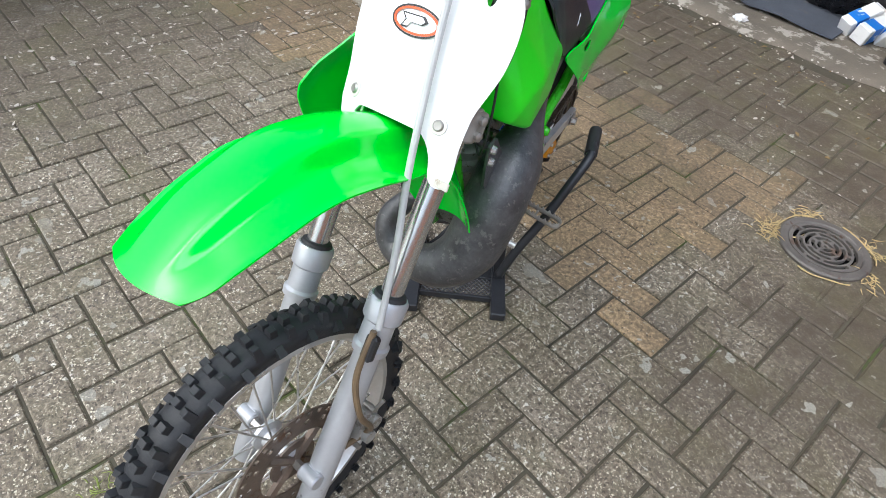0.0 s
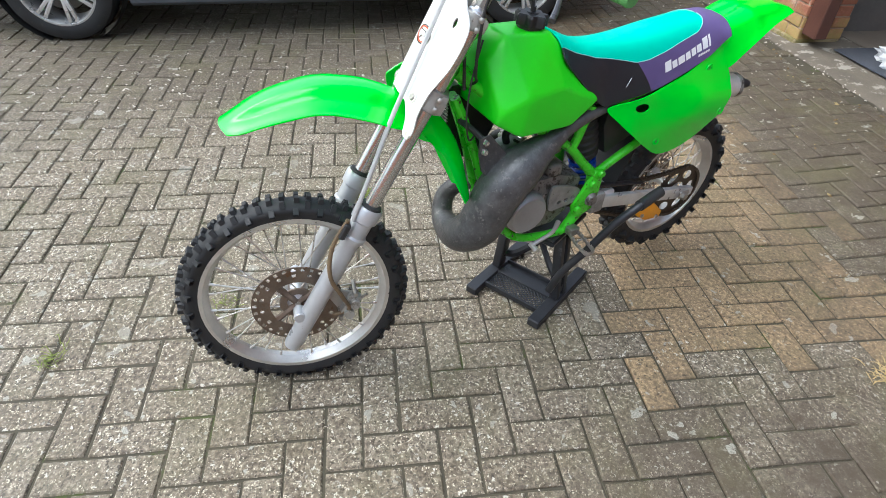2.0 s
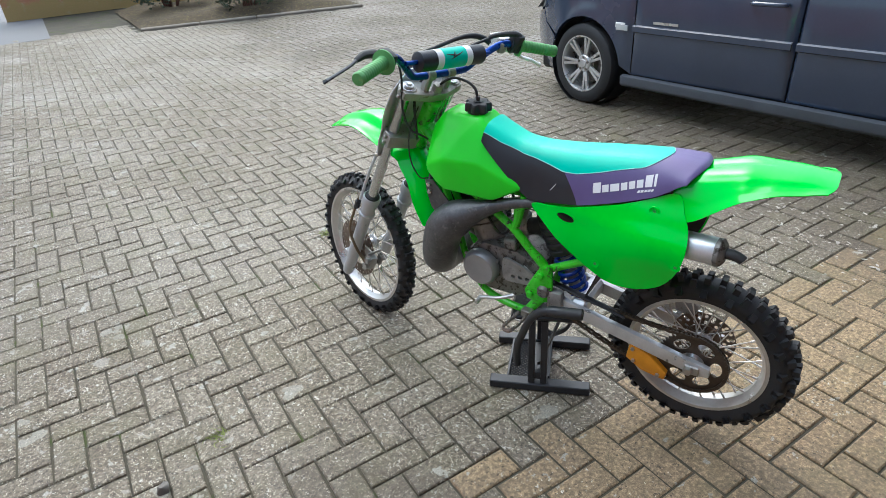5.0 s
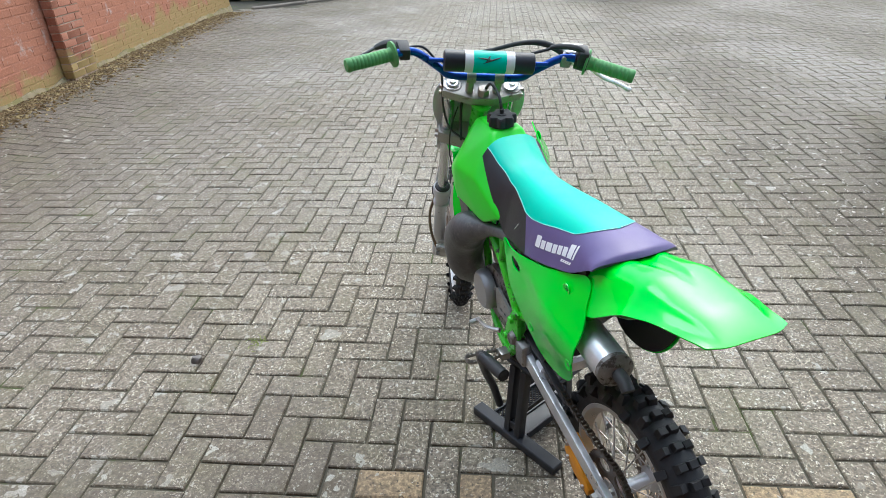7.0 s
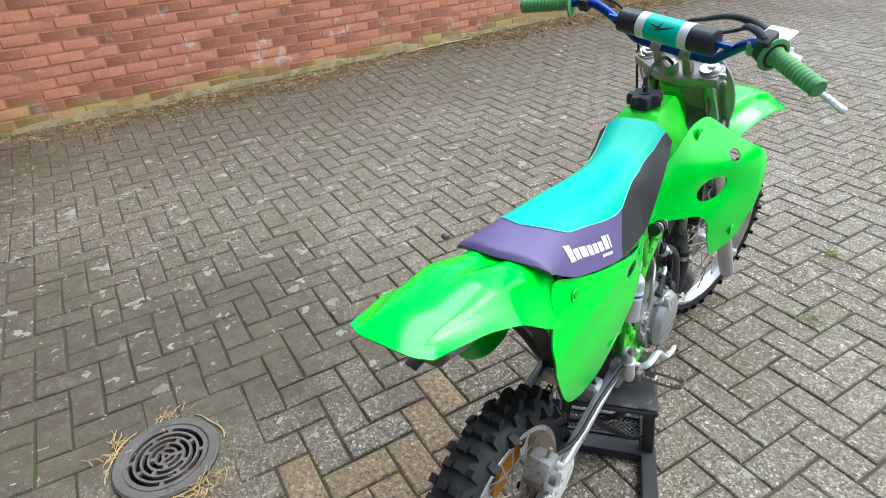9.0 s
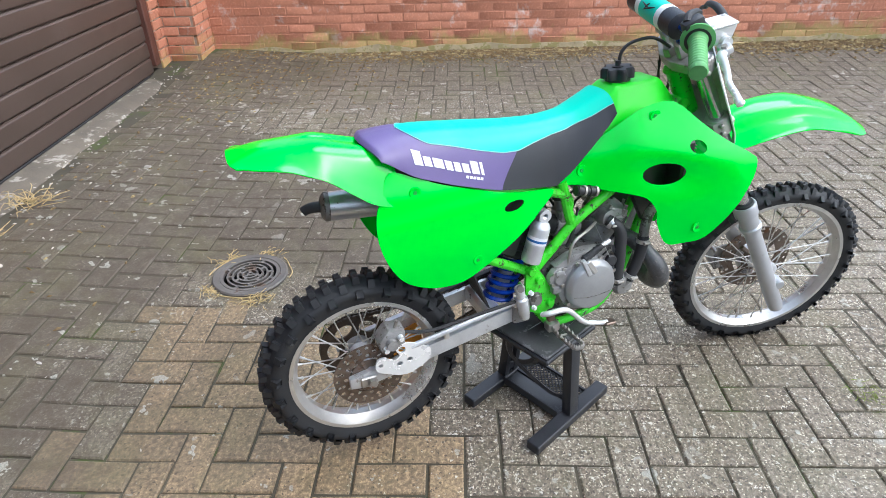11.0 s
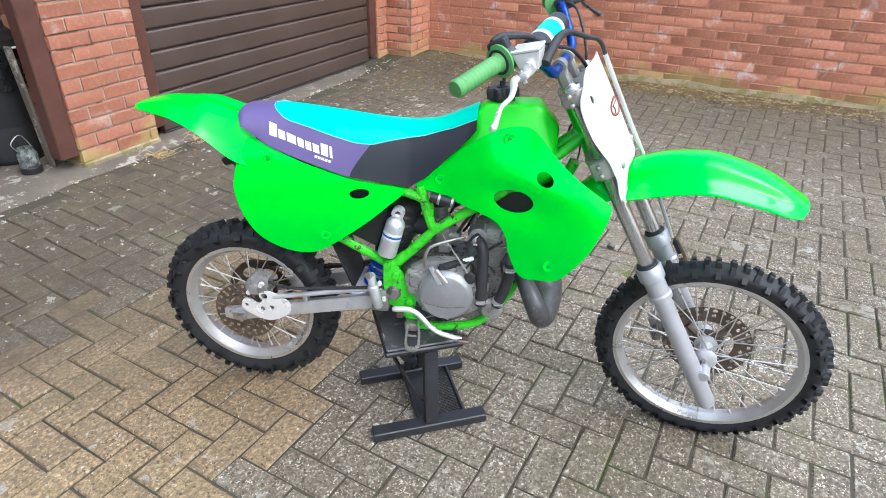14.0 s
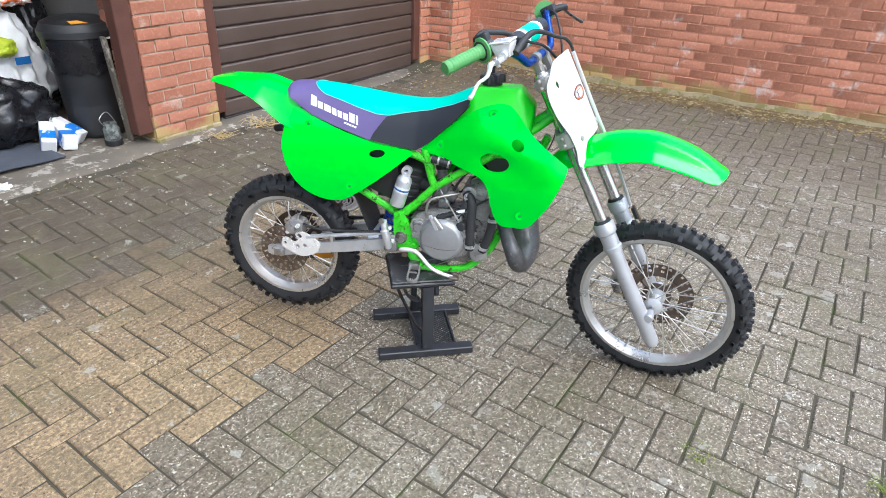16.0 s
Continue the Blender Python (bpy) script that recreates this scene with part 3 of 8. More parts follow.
def course_bricks(width, z0, z1, shift=0):
    """Stretcher bond over a width: (centre, foot, length)."""
    out = []
    k = 0
    z = z0
    while z + 0.065 <= z1 + 1e-6:
        x = -0.1125 * ((k + shift) % 2)
        while x < width - 1e-6:
            a, b = max(0.0, x), min(width, x + 0.215)
            if b - a > 0.03:
                out.append(((a + b) / 2, z, b - a))
            x += 0.225
        z += 0.075
        k += 1
    return out


def brick_face(parent, m, width, z0, z1, material, near=None, shift=0, seed=1):
    """Lays bricks on a wall's face. m: x along the face, -y out of it. near(x, z): which ones are single pieces."""
    rnd = random.Random(seed)
    rest = None
    for x, z, l in course_bricks(width, z0, z1, shift):
        j = m @ Matrix.Translation((x, rnd.uniform(-.002, .002), z)) @ Euler((rnd.uniform(-.012, .012), rnd.uniform(-.008, .008), rnd.uniform(-.012, .012))).to_matrix().to_4x4()
        if near is None or near(x, z):
            b = new("brick", brick_data(l, material, rnd.randrange(4)))
            b.parent = parent
            b.matrix_basis = j
        else:
            bm = brick_mesh(l, 0.065, 0.016, "brick", rnd.randrange(4))
            bm.transform(j)
            rest = rest or ([], [])
            s = len(rest[0])
            bm.verts.index_update()
            rest[0].extend(tuple(v.co) for v in bm.verts)
            rest[1].extend(tuple(s + v.index for v in f.verts) for f in bm.faces)
            bm.free()
    if rest:
        me = bpy.data.meshes.new("brickwork")
        me.from_pydata(rest[0], [], rest[1])
        me.materials.append(material)
        ob = new("brickwork", me)
        ob.parent = parent
        ob["kind"] = "stuff"


# boundary wall, along the yard's east side
WALL_LEN = 12.3
wall_m = BLD @ pose(WALL_X, -0.25, 0, 0, 0, -88.4)      # x runs away from the garages, -y faces the yard
wall_east = solid("wall_east", box((WALL_LEN / 2, 0.0940, 0.9), (WALL_LEN, 0.215, 1.86)), M_WALLMORTAR,
                  "weathered red brick boundary wall with lime stains", "wall", kind="structure", m=wall_m)


def wall_late():
    brick_face(wall_east, Matrix.Identity(4), WALL_LEN, 0.10, 1.82, M_BRICK, lambda x, z: 0.6 < x < 5.4 and z < 0.98, seed=3)


def footing(length, h, out, seed):
    bm = bmesh.new()
    n = int(length / 0.09)
    rows = []
    for i in range(n + 1):
        x = length * i / n
        w = noise.noise(Vector((x * 3.1, seed, 0)))
        w2 = noise.noise(Vector((x * 7.3, seed + 5, 0)))
        top = h * (1 + 0.45 * w)
        o = out * (1 + 0.5 * w2)
        rows.append([bm.verts.new((x, y, z)) for y, z in ((0.004, -0.05), (-o - 0.03, -0.05), (-o - 0.012 * w2, top * 0.6), (-o * 0.55, top * 0.95), (0.004, top))])
    for a, b in zip(rows, rows[1:]):
        for k in range(4):
            bm.faces.new((a[k], b[k], b[k + 1], a[k + 1]))
    bm.faces.new(rows[0])
    bm.faces.new(rows[-1][::-1])
    return bm


part("footing", footing(WALL_LEN, 0.118, 0.040, 2.0), M_PLINTH, wall_east, "yellow-green mossy cement footing")

pier_b = solid("pier_east", box((0.225, -0.02, 0.93), (0.45, 0.1, 1.86)), M_MORTAR, "red brick buttress of the boundary wall", "pier", kind="structure",
               m=wall_m @ pose(6.86, -0.06, 0))

# garage block: piers, frames, doors, lintel
piers = []


def pier(x0, x1, y0, y1, z1, name, label):
    m = BLD @ pose(x0, y0, 0)
    ob = solid(name, box(((x1 - x0) / 2, (y1 - y0) / 2, z1 / 2), (x1 - x0 - 0.012, y1 - y0 - 0.012, z1)), M_MORTAR, label, "pier", kind="structure", m=m)
    piers.append((ob, x1 - x0, y1 - y0, z1))
    return ob


pier(-0.25, 0.25, 0.0, 0.34, 2.2, "pier_middle", "orange-red brick pier between the garage doors")
pier(2.95, 3.50, -0.25, 0.34, 2.2, "pier_corner", "red brick corner pier where garage meets boundary wall")
pier(2.79, 2.95, 0.02, 0.34, 2.2, "pier_narrow", "narrow strip of brickwork beside the garage door")
pier(-3.50, -2.92, 0.0, 0.34, 2.2, "pier_west", "orange-red brick pier between the garage doors")
pier(-6.9, -6.0, 0.0, 0.34, 2.2, "pier_far", "orange-red brick pier at the end of the garages")


def pier_bricks():
    for k, (ob, w, d, z1) in enumerate(piers):
        mat_b = M_BRICK if ob.name in ("pier_corner", "pier_narrow") else M_BRICK2
        brick_face(ob, Matrix.Translation((0, 0.014, 0)), w, 0.095, z1, mat_b, lambda x, z: z < 1.2, seed=11 + k)
        if ob.name == "pier_narrow":
            continue
        brick_face(ob, pose(0.014, d, 0, 0, 0, -90), d, 0.095, z1, mat_b, lambda x, z: z < 1.2, shift=1, seed=31 + k)
        if ob.name in ("pier_west", "pier_far"):
            brick_face(ob, pose(w - 0.014, 0, 0, 0, 0, 90), d, 0.095, z1, mat_b, lambda x, z: z < 1.2, shift=1, seed=51 + k)
    brick_face(pier_b, Matrix.Translation((0, -0.060, 0)), 0.45, 0.1, 1.82, M_BRICK2, seed=77)
    brick_face(pier_b, pose(0.010, 0.03, 0, 0, 0, -90), 0.10, 0.1, 1.82, M_BRICK2, shift=1, seed=78)


for x0, x1 in ((-0.25, 0.25), (2.79, 2.95), (-3.50, -2.92)):
    f = box(((x0 + x1) / 2, 0.15, 0.045), (x1 - x0 + 0.008, 0.33, 0.105), 0.008)
    solid("footing", f, M_PLINTH, "grey-brown cement footing under the brick pier", "footing", kind="structure", m=BLD)
solid("footing", box((3.22, 0.04, 0.045), (0.56, 0.60, 0.11), 0.008), M_PLINTH, "mossy cement footing under the corner pier", "footing", kind="structure", m=BLD)
solid("wall_over_doors", box((-1.7, 0.17, 2.55), (10.4, 0.30, 0.70)), M_BRICK2, "brick wall over the garage doors", "wall", kind="structure", m=BLD)
solid("roof", box((-1.7, 2.7, 2.98), (10.9, 6.2, 0.14)), M_DARKWALL, "flat dark garage roof", "roof", kind="structure", m=BLD)
solid("wall_back", box((-1.7, 5.3, 1.45), (10.4, 0.2, 2.9)), M_DARKWALL, "grey block back wall inside the garages", "wall", kind="structure", m=BLD)
solid("wall_side_a", box((0.0, 2.77, 1.1), (0.2, 4.84, 2.19)), M_DARKWALL, "grey block dividing wall inside the garage", "wall", kind="structure", m=BLD)
solid("wall_side_b", box((-3.2, 2.77, 1.1), (0.2, 4.84, 2.19)), M_DARKWALL, "grey block dividing wall inside the garage", "wall", kind="structure", m=BLD)
solid("wall_end", box((3.40, 2.77, 1.1), (0.2, 4.84, 2.19)), M_DARKWALL, "grey block end wall of the garage", "wall", kind="structure", m=BLD)
solid("wall_end_west", box((-6.8, 2.77, 1.1), (0.2, 4.84, 2.19)), M_DARKWALL, "grey block end wall of the garage", "wall", kind="structure", m=BLD)


def apron():
    """A rough concrete strip along the doors, chipped along its front edge."""
    bm = bmesh.new()
    n = 150
    rows = []
    for i in range(n + 1):
        x = -6.9 + 9.86 * i / n
        w = noise.noise(Vector((x * 4.0, 3.3, 0)))
        w2 = noise.noise(Vector((x * 13.0, 8.3, 0)))
        y0 = -0.11 + 0.03 * w + 0.012 * w2
        rows.append([bm.verts.new((x, y, z)) for y, z in ((0.42, -0.1), (y0 - 0.02, -0.1), (y0, 0.052 + 0.006 * w2), (y0 + 0.025, 0.066 + 0.004 * w), (y0 + 0.10, 0.072 + 0.003 * w2), (0.10, 0.076), (0.42, 0.078))])
    for a, b in zip(rows, rows[1:]):
        for k in range(6):
            bm.faces.new((a[k], b[k], b[k + 1], a[k + 1]))
    bm.faces.new(rows[0])
    bm.faces.new(rows[-1][::-1])
    return solid("apron", bm, M_CONC, "worn pale concrete strip along the garage doors", "apron", kind="structure", m=BLD)


apron()
solid("floor", box((-1.7, 2.82, 0.02), (10.3, 4.78, 0.12)), M_FLOOR, "dusty brown concrete garage floor", "floor", kind="structure", m=BLD)


def post(x, w, y0=0.0, z1=2.2, d=0.09):
    solid("door_post", box((x, y0 + d / 2, z1 / 2 + 0.07), (w, d, z1 - 0.14), 0.006), M_FRAMEW, "dark red-brown painted timber door post", "door frame", "garage door posts", kind="structure", m=BLD)


post(-0.305, 0.105, 0.01)
post(0.30, 0.095, 0.03)
post(2.74, 0.095, 0.03)
post(-3.55, 0.095, 0.03)
post(-2.85, 0.135, 0.01)
post(-5.95, 0.095, 0.03)


def garage_door(x0, x1, name):
    d = thing(name, "closed brown panelled garage door with horizontal ribs", "garage door", BLD @ pose(x0, 0.075, 0.085), kind="structure")
    w = x1 - x0
    part("backing", box((w / 2, 0.028, 1.05), (w, 0.02, 2.1)), M_DOOR, d)
    h = 0.1225
    prof = [(-0.0, 0.004), (0.004, 0.0), (-0.010, 0.012), (-0.012, 0.020), (-0.012, h - 0.016), (-0.006, h - 0.008), (0.006, h - 0.003), (0.012, h), (0.016, h), (0.016, 0.0)]
    shared = None
    for k in range(17):
        if shared is None:
            bm = bmesh.new()
            a = [bm.verts.new((0.0, y, z)) for y, z in prof[1:]]
            b = [bm.verts.new((w, y, z)) for y, z in prof[1:]]
            for i in range(len(a)):
                bm.faces.new((a[i], a[(i + 1) % len(a)], b[(i + 1) % len(a)], b[i]))
            bm.faces.new(a[::-1])
            bm.faces.new(b)
            shared = finish(bm, "slat", M_DOOR, 30)
        s = new("slat", shared)
        s.parent = d
        s.location = (0, 0, k * h)
    part("seal", box((w / 2, 0.006, -0.004), (w, 0.03, 0.014), 0.003), M_RUBBER, d)
    return d


garage_door(0.35, 2.69, "door_1")
garage_door(-5.90, -3.60, "door_2")

# far side of the yard: kerb, beds, planting, the road out


def kerb(x0, x1, y0, y1):
    n = max(1, int(math.hypot(x1 - x0, y1 - y0) / 0.9))
    k = thing("kerb", "pale stone edging along the planting bed", "kerb", kind="structure")
    for i in range(n):
        a = Vector((x0 + (x1 - x0) * i / n, y0 + (y1 - y0) * i / n, 0))
        b = Vector((x0 + (x1 - x0) * (i + 0.985) / n, y0 + (y1 - y0) * (i + 0.985) / n, 0))
        c = (a + b) / 2
        part("kerbstone", box((0, 0, -0.015), ((b - a).length, 0.13, 0.12), 0.015), M_KERB, k,
             m=Matrix.Translation(c) @ Matrix.Rotation(math.atan2(b.y - a.y, b.x - a.x), 4, 'Z'))


kerb(3.9, 2.3, -8.9, -10.3)
kerb(-1.0, -4.8, -9.51, -8.58)


def bed(x0, x1, y0, y1, name, label):
    def f(u, v):
        x, y = x0 + (x1 - x0) * u, y0 + (y1 - y0) * v
        e = min(u, 1 - u, v * 2, (1 - v) * 2)
        return Vector((x, y + (0.245 * (0.2 - x) if name == "bed_b" else 0), 0.03 + 0.12 * min(1, e * 5) + 0.05 * noise.noise(Vector((x * 2, y * 2, 0)))))
    solid(name, grid_shell(f, 40, 14, 0), M_DIRT, label, "soil", kind="structure")


bed(2.4, 6.5, -10.2, -14.0, "bed_a", "bare brown soil under the shrubs")
bed(-1.0, -4.8, -9.9, -13.5, "bed_b", "brown soil strewn with fallen leaves")
solid("road", box((1.3, -30, -0.006), (1.9, 39.5, 0.012)), M_TARMAC, "pale grey road leading out of the yard", "road", kind="structure")


def shrub(x, y, w, h, seed):
    """A dense evergreen shrub: short stems and many small leaf blades round them."""
    s = thing("shrub", "dense dark evergreen shrub in the planting bed", "shrub", pose(x, y, 0.08), "shrubs in the bed")
    rnd = random.Random(seed)
    stems = bmesh.new()
    tips = []
    for k in range(9):
        a = rnd.uniform(0, 2 * math.pi)
        r = w * rnd.uniform(0.1, 0.42)
        tip = Vector((r * math.cos(a), r * math.sin(a), h * rnd.uniform(0.5, 0.85)))
        tube([(0.1 * math.cos(a), 0.1 * math.sin(a), 0), tip * 0.55 + Vector((0, 0, 0.05)), tip], [0.025, 0.015, 0.008], 6, 3, stems)
        tips += [tip, tip * 0.7]
    part("stem", stems, M_FRAMEW, s, "brown woody stems")
    vs, fs = [], []
    for k in range(2600):
        u, v = rnd.random(), rnd.random()
        th, ph = 2 * math.pi * u, math.acos(1 - 1.7 * v)
        rr = rnd.uniform(0.62, 1.0) * (1 + 0.22 * noise.noise(Vector((math.cos(th) * 2, math.sin(th) * 2, ph * 2 + seed))))
        c = Vector((w / 2 * rr * math.sin(ph) * math.cos(th), w / 2 * rr * math.sin(ph) * math.sin(th), h * 0.45 + h * 0.5 * rr * math.cos(ph)))
        q = Euler((rnd.uniform(-1, 1), rnd.uniform(-1, 1), rnd.uniform(0, 6.3))).to_matrix()
        l = rnd.uniform(0.05, 0.10)
        i = len(vs)
        vs += [tuple(c + q @ Vector(p)) for p in ((-l * .5, 0, 0), (0, l * 0.28, 0.01), (l * .5, 0, 0), (0, -l * 0.28, 0.01))]
        fs += [(i, i + 1, i + 2), (i, i + 2, i + 3)]
    me = bpy.data.meshes.new("crown")
    me.from_pydata(vs, [], fs)
    me.materials.append(M_HEDGE)
    c = new("crown", me)
    c.parent = s
    c["kind"] = "stuff"


for k, (x, y, w, h) in enumerate(((3.5, -10.6, 1.7, 1.3), (2.95, -11.1, 1.4, 1.1), (4.8, -10.9, 1.8, 1.5), (-1.9, -11.4, 1.6, 1.2), (-3.0, -9.75, 1.3, 1.0), (-4.2, -10.6, 1.7, 1.3))):
    shrub(x, y, w, h, 5 + k)
solid("bed_wall", box((-5.5, -14.0, 0.9), (13, 0.25, 1.8)), M_BRICK, "red brick wall behind the planting", "wall", kind="structure")
solid("bed_wall_b", box((6.0, -14.6, 0.9), (7, 0.25, 1.8)), M_BRICK, "red brick wall behind the planting", "wall", kind="structure")


# ---- the motocross bike ----
BIKE = pose(-0.942, 1.633, 0.0, 0, 0, -67.5) @ pose(0, 0, 0, -2.5, 0, 0)   # x forward, y to the rider's left, from below the rear axle
bike = thing("motocross_bike", "bright green motocross bike with teal and purple seat on a stand", "motorbike", BIKE)
RAKE, STEER = 28.5, -16.0
HEAD = Matrix.Translation((0.95, 0.006, 0.84))
AX = Vector((-math.sin(radians(RAKE)), 0, math.cos(radians(RAKE))))
STEERED = HEAD @ Matrix.Rotation(radians(STEER), 4, AX)                  # bike axes at the head, turned with the bars
FORK = STEERED @ Matrix.Rotation(radians(-RAKE), 4, 'Y')                 # z up along the steering axis
LEG = FORK @ Matrix.Rotation(radians(-1.9), 4, 'X') @ Matrix.Rotation(radians(-1.6), 4, 'Y')   # the legs lean a little against the clamps


def tyre_mesh(R, rim, half, kh):
    """The carcass of a tyre about the y axis."""
    prof = []
    crown = R - kh
    for k in range(17):
        a = math.pi * k / 16
        y = -half * math.cos(a) * (1 - 0.36 * abs(math.cos(a)) ** 14)      # pinched in at the bead
        prof.append((rim - 0.006 + (crown - rim + 0.006) * math.sin(a) ** 0.75, y))
    return lathe(prof, 72, Matrix.Rotation(radians(90), 4, 'X'), full=False)


def tread_block(w, l, kh, seed):
    rnd = random.Random(seed)
    bm = bmesh.new()
    foot = ((-l / 2, -w / 2), (l / 2, -w / 2), (l / 2, w / 2), (-l / 2, w / 2))
    lo = [bm.verts.new((x, y, -0.007)) for x, y in foot]
    mi = [bm.verts.new((x * 0.87, y * 0.87, kh * 0.86)) for x, y in foot]
    hi = [bm.verts.new((x * 0.74, y * 0.74, kh + rnd.uniform(-.0008, .0006))) for x, y in foot]
    bm.faces.new(hi)
    for a, b in ((lo, mi), (mi, hi)):
        for i in range(4):
            bm.faces.new((a[i], a[(i + 1) % 4], b[(i + 1) % 4], b[i]))
    return finish(bm, "tread_block", M_TYRE, 30)


def tread(w, R, rim, half, knobs, kw, kl, kh):
    """Rubber blocks round a tyre, two and three to a row, with shoulder blocks."""
    crown = R - kh
    rnd = random.Random(int(R * 1000))
    shared = {(small, k): tread_block(kw * (0.9 if small else 1.0), kl, kh, k) for small in (0, 1) for k in range(3)}
    for k in range(knobs):
        a = 2 * math.pi * k / knobs
        row = ((-0.24, 0.0), (0.24, 0.0), (-0.88, 0.85), (0.88, -0.85)) if k % 2 == 0 else ((-0.56, 0.35), (0.0, 0.0), (0.56, -0.35))
        for yy, lean in row:
            r0 = rim - 0.006 + (crown - rim + 0.006) * math.sqrt(1 - yy * yy) ** 0.75
            b = new("tread_block", shared[(1 if lean else 0, rnd.randrange(3))])
            b.parent = w
            b.matrix_basis = Matrix.Rotation(a + rnd.uniform(-.01, .01), 4, 'Y') @ Matrix.Translation((0, yy * half, r0)) @ Matrix.Rotation(-lean, 4, 'X')


def rim_mesh(r, w):
    m = Matrix.Rotation(radians(90), 4, 'X')
    prof = [(r, -w), (r + 0.002, -w + 0.004), (r - 0.006, -w + 0.006), (r - 0.012, -w * 0.55), (r - 0.020, -w * 0.25), (r - 0.020, w * 0.25), (r - 0.012, w * 0.55), (r - 0.006, w - 0.006), (r + 0.002, w - 0.004), (r, w),
            (r - 0.010, w), (r - 0.016, w * 0.62), (r - 0.0245, w * 0.3), (r - 0.0245, -w * 0.3), (r - 0.016, -w * 0.62), (r - 0.010, -w)]
    return lathe(prof, 64, m, close=True)


def disc_mesh(r0, r1, y, holes, wave=0.0):
    """A drilled brake disc: rings of holes cut through a thin plate."""
    bm = bmesh.new()
    seg, rows = 216, 14
    keep = {}
    cents = []
    for q, (rr, n, off) in enumerate(holes):
        cents += [(rr * math.cos(2 * math.pi * (k + off) / n), rr * math.sin(2 * math.pi * (k + off) / n)) for k in range(n)]
    vs = [[bm.verts.new(((r0 + (r1 - r0) * i / rows) * math.cos(2 * math.pi * k / seg), 0, (r0 + (r1 - r0) * i / rows) * math.sin(2 * math.pi * k / seg))) for k in range(seg)] for i in range(rows + 1)]
    for i in range(rows):
        for k in range(seg):
            r = r0 + (r1 - r0) * (i + 0.5) / rows
            a = 2 * math.pi * (k + 0.5) / seg
            c = (r * math.cos(a), r * math.sin(a))
            if any((c[0] - h[0]) ** 2 + (c[1] - h[1]) ** 2 < 0.0058 ** 2 for h in cents):
                continue
            bm.faces.new((vs[i][k], vs[i + 1][k], vs[i + 1][(k + 1) % seg], vs[i][(k + 1) % seg]))
    bmesh.ops.delete(bm, geom=[v for v in bm.verts if not v.link_faces], context='VERTS')
    bmesh.ops.recalc_face_normals(bm, faces=bm.faces)
    thicken(bm, 0.0035)
    bm.transform(Matrix.Translation((0, y, 0)))
    return bm


def hub_mesh(w, r, fl):
    m = Matrix.Rotation(radians(90), 4, 'X')
    return lathe([(0.012, -w), (r * 0.8, -w), (fl, -w * 0.78), (fl, -w * 0.62), (r, -w * 0.5), (r * 0.85, 0), (r, w * 0.5), (fl, w * 0.62), (fl, w * 0.78), (r * 0.8, w), (0.012, w)], 32, m)


def spoke_mesh(k, n, hub_r, hub_y, rim_r):
    side = 1 if k % 2 else -1
    a = 2 * math.pi * k / n
    da = (0.62 if (k // 2) % 2 else -0.62)
    p0 = Vector((hub_r * math.cos(a + da), side * hub_y, hub_r * math.sin(a + da)))
    p1 = Vector((rim_r * math.cos(a), side * 0.006, rim_r * math.sin(a)))
    bm = rod(p0, p1, 0.0019, 6)
    q = p1 + (p0 - p1).normalized() * 0.016
    rod(q, p1, 0.0034, 6, bm)
    return bm


def wheel(name, m, R, rim, half, knobs, kw, kl, kh, disc, disc_y, hub_w, label):
    w = part(name, hub_mesh(hub_w, 0.019, 0.031), M_ALU, bike, label)
    w.matrix_basis = m
    part("tyre", tyre_mesh(R, rim, half, kh), M_TYRE, w, "black knobbly off-road tyre", smooth=60)
    tread(w, R, rim, half, knobs, kw, kl, kh)
    part("rim", rim_mesh(rim, half * 0.68), M_RIM, w, "silver aluminium rim")
    for k in range(32):
        part("spoke", spoke_mesh(k, 32, 0.029, hub_w * 0.68, rim - 0.022), M_SPOKE, w)
    part("brake_disc", disc_mesh(*disc), M_RUST, w, "rust-brown drilled brake disc")
    c = lathe([(0.028, 0), (0.046, 0.0), (0.048, 0.003), (0.028, 0.006)], 24, Matrix.Translation((0, disc_y, 0)) @ Matrix.Rotation(radians(90), 4, 'X'), close=True)
    for k in range(4):
        a = math.pi * k / 2 + 0.4
        rod((0, disc_y, 0), (disc[0] * math.cos(a) * 1.02, disc_y, disc[0] * math.sin(a) * 1.02), 0.009, 6, c)
    part("disc_carrier", c, M_RUST, w)
    part("axle", lathe([(0.007, -hub_w - 0.035), (0.010, -hub_w - 0.033), (0.010, -hub_w - 0.022), (0.009, -hub_w - 0.02), (0.009, hub_w + 0.02), (0.010, hub_w + 0.022), (0.010, hub_w + 0.033), (0.007, hub_w + 0.035)], 6, Matrix.Rotation(radians(90), 4, 'X')), M_STEEL, w)
    return w


wheel("front_wheel", LEG @ Matrix.Translation((0.061, 0.0, -0.660)), 0.3035, 0.248, 0.038, 60, 0.0155, 0.0135, 0.0115,
                (0.072, 0.119, 0.046, ((0.110, 30, 0), (0.0935, 15, 0.5))), 0.044, 0.044, "spoked front wheel with silver rim")
rear_w = wheel("rear_wheel", Matrix.Translation((0.0, 0.0, 0.307)), 0.268, 0.197, 0.052, 44, 0.022, 0.018, 0.0150,
               (0.052, 0.092, -0.062, ((0.083, 24, 0), (0.071, 12, 0.5), (0.060, 12, 0.0))), -0.060, 0.058, "spoked rear wheel with silver rim")


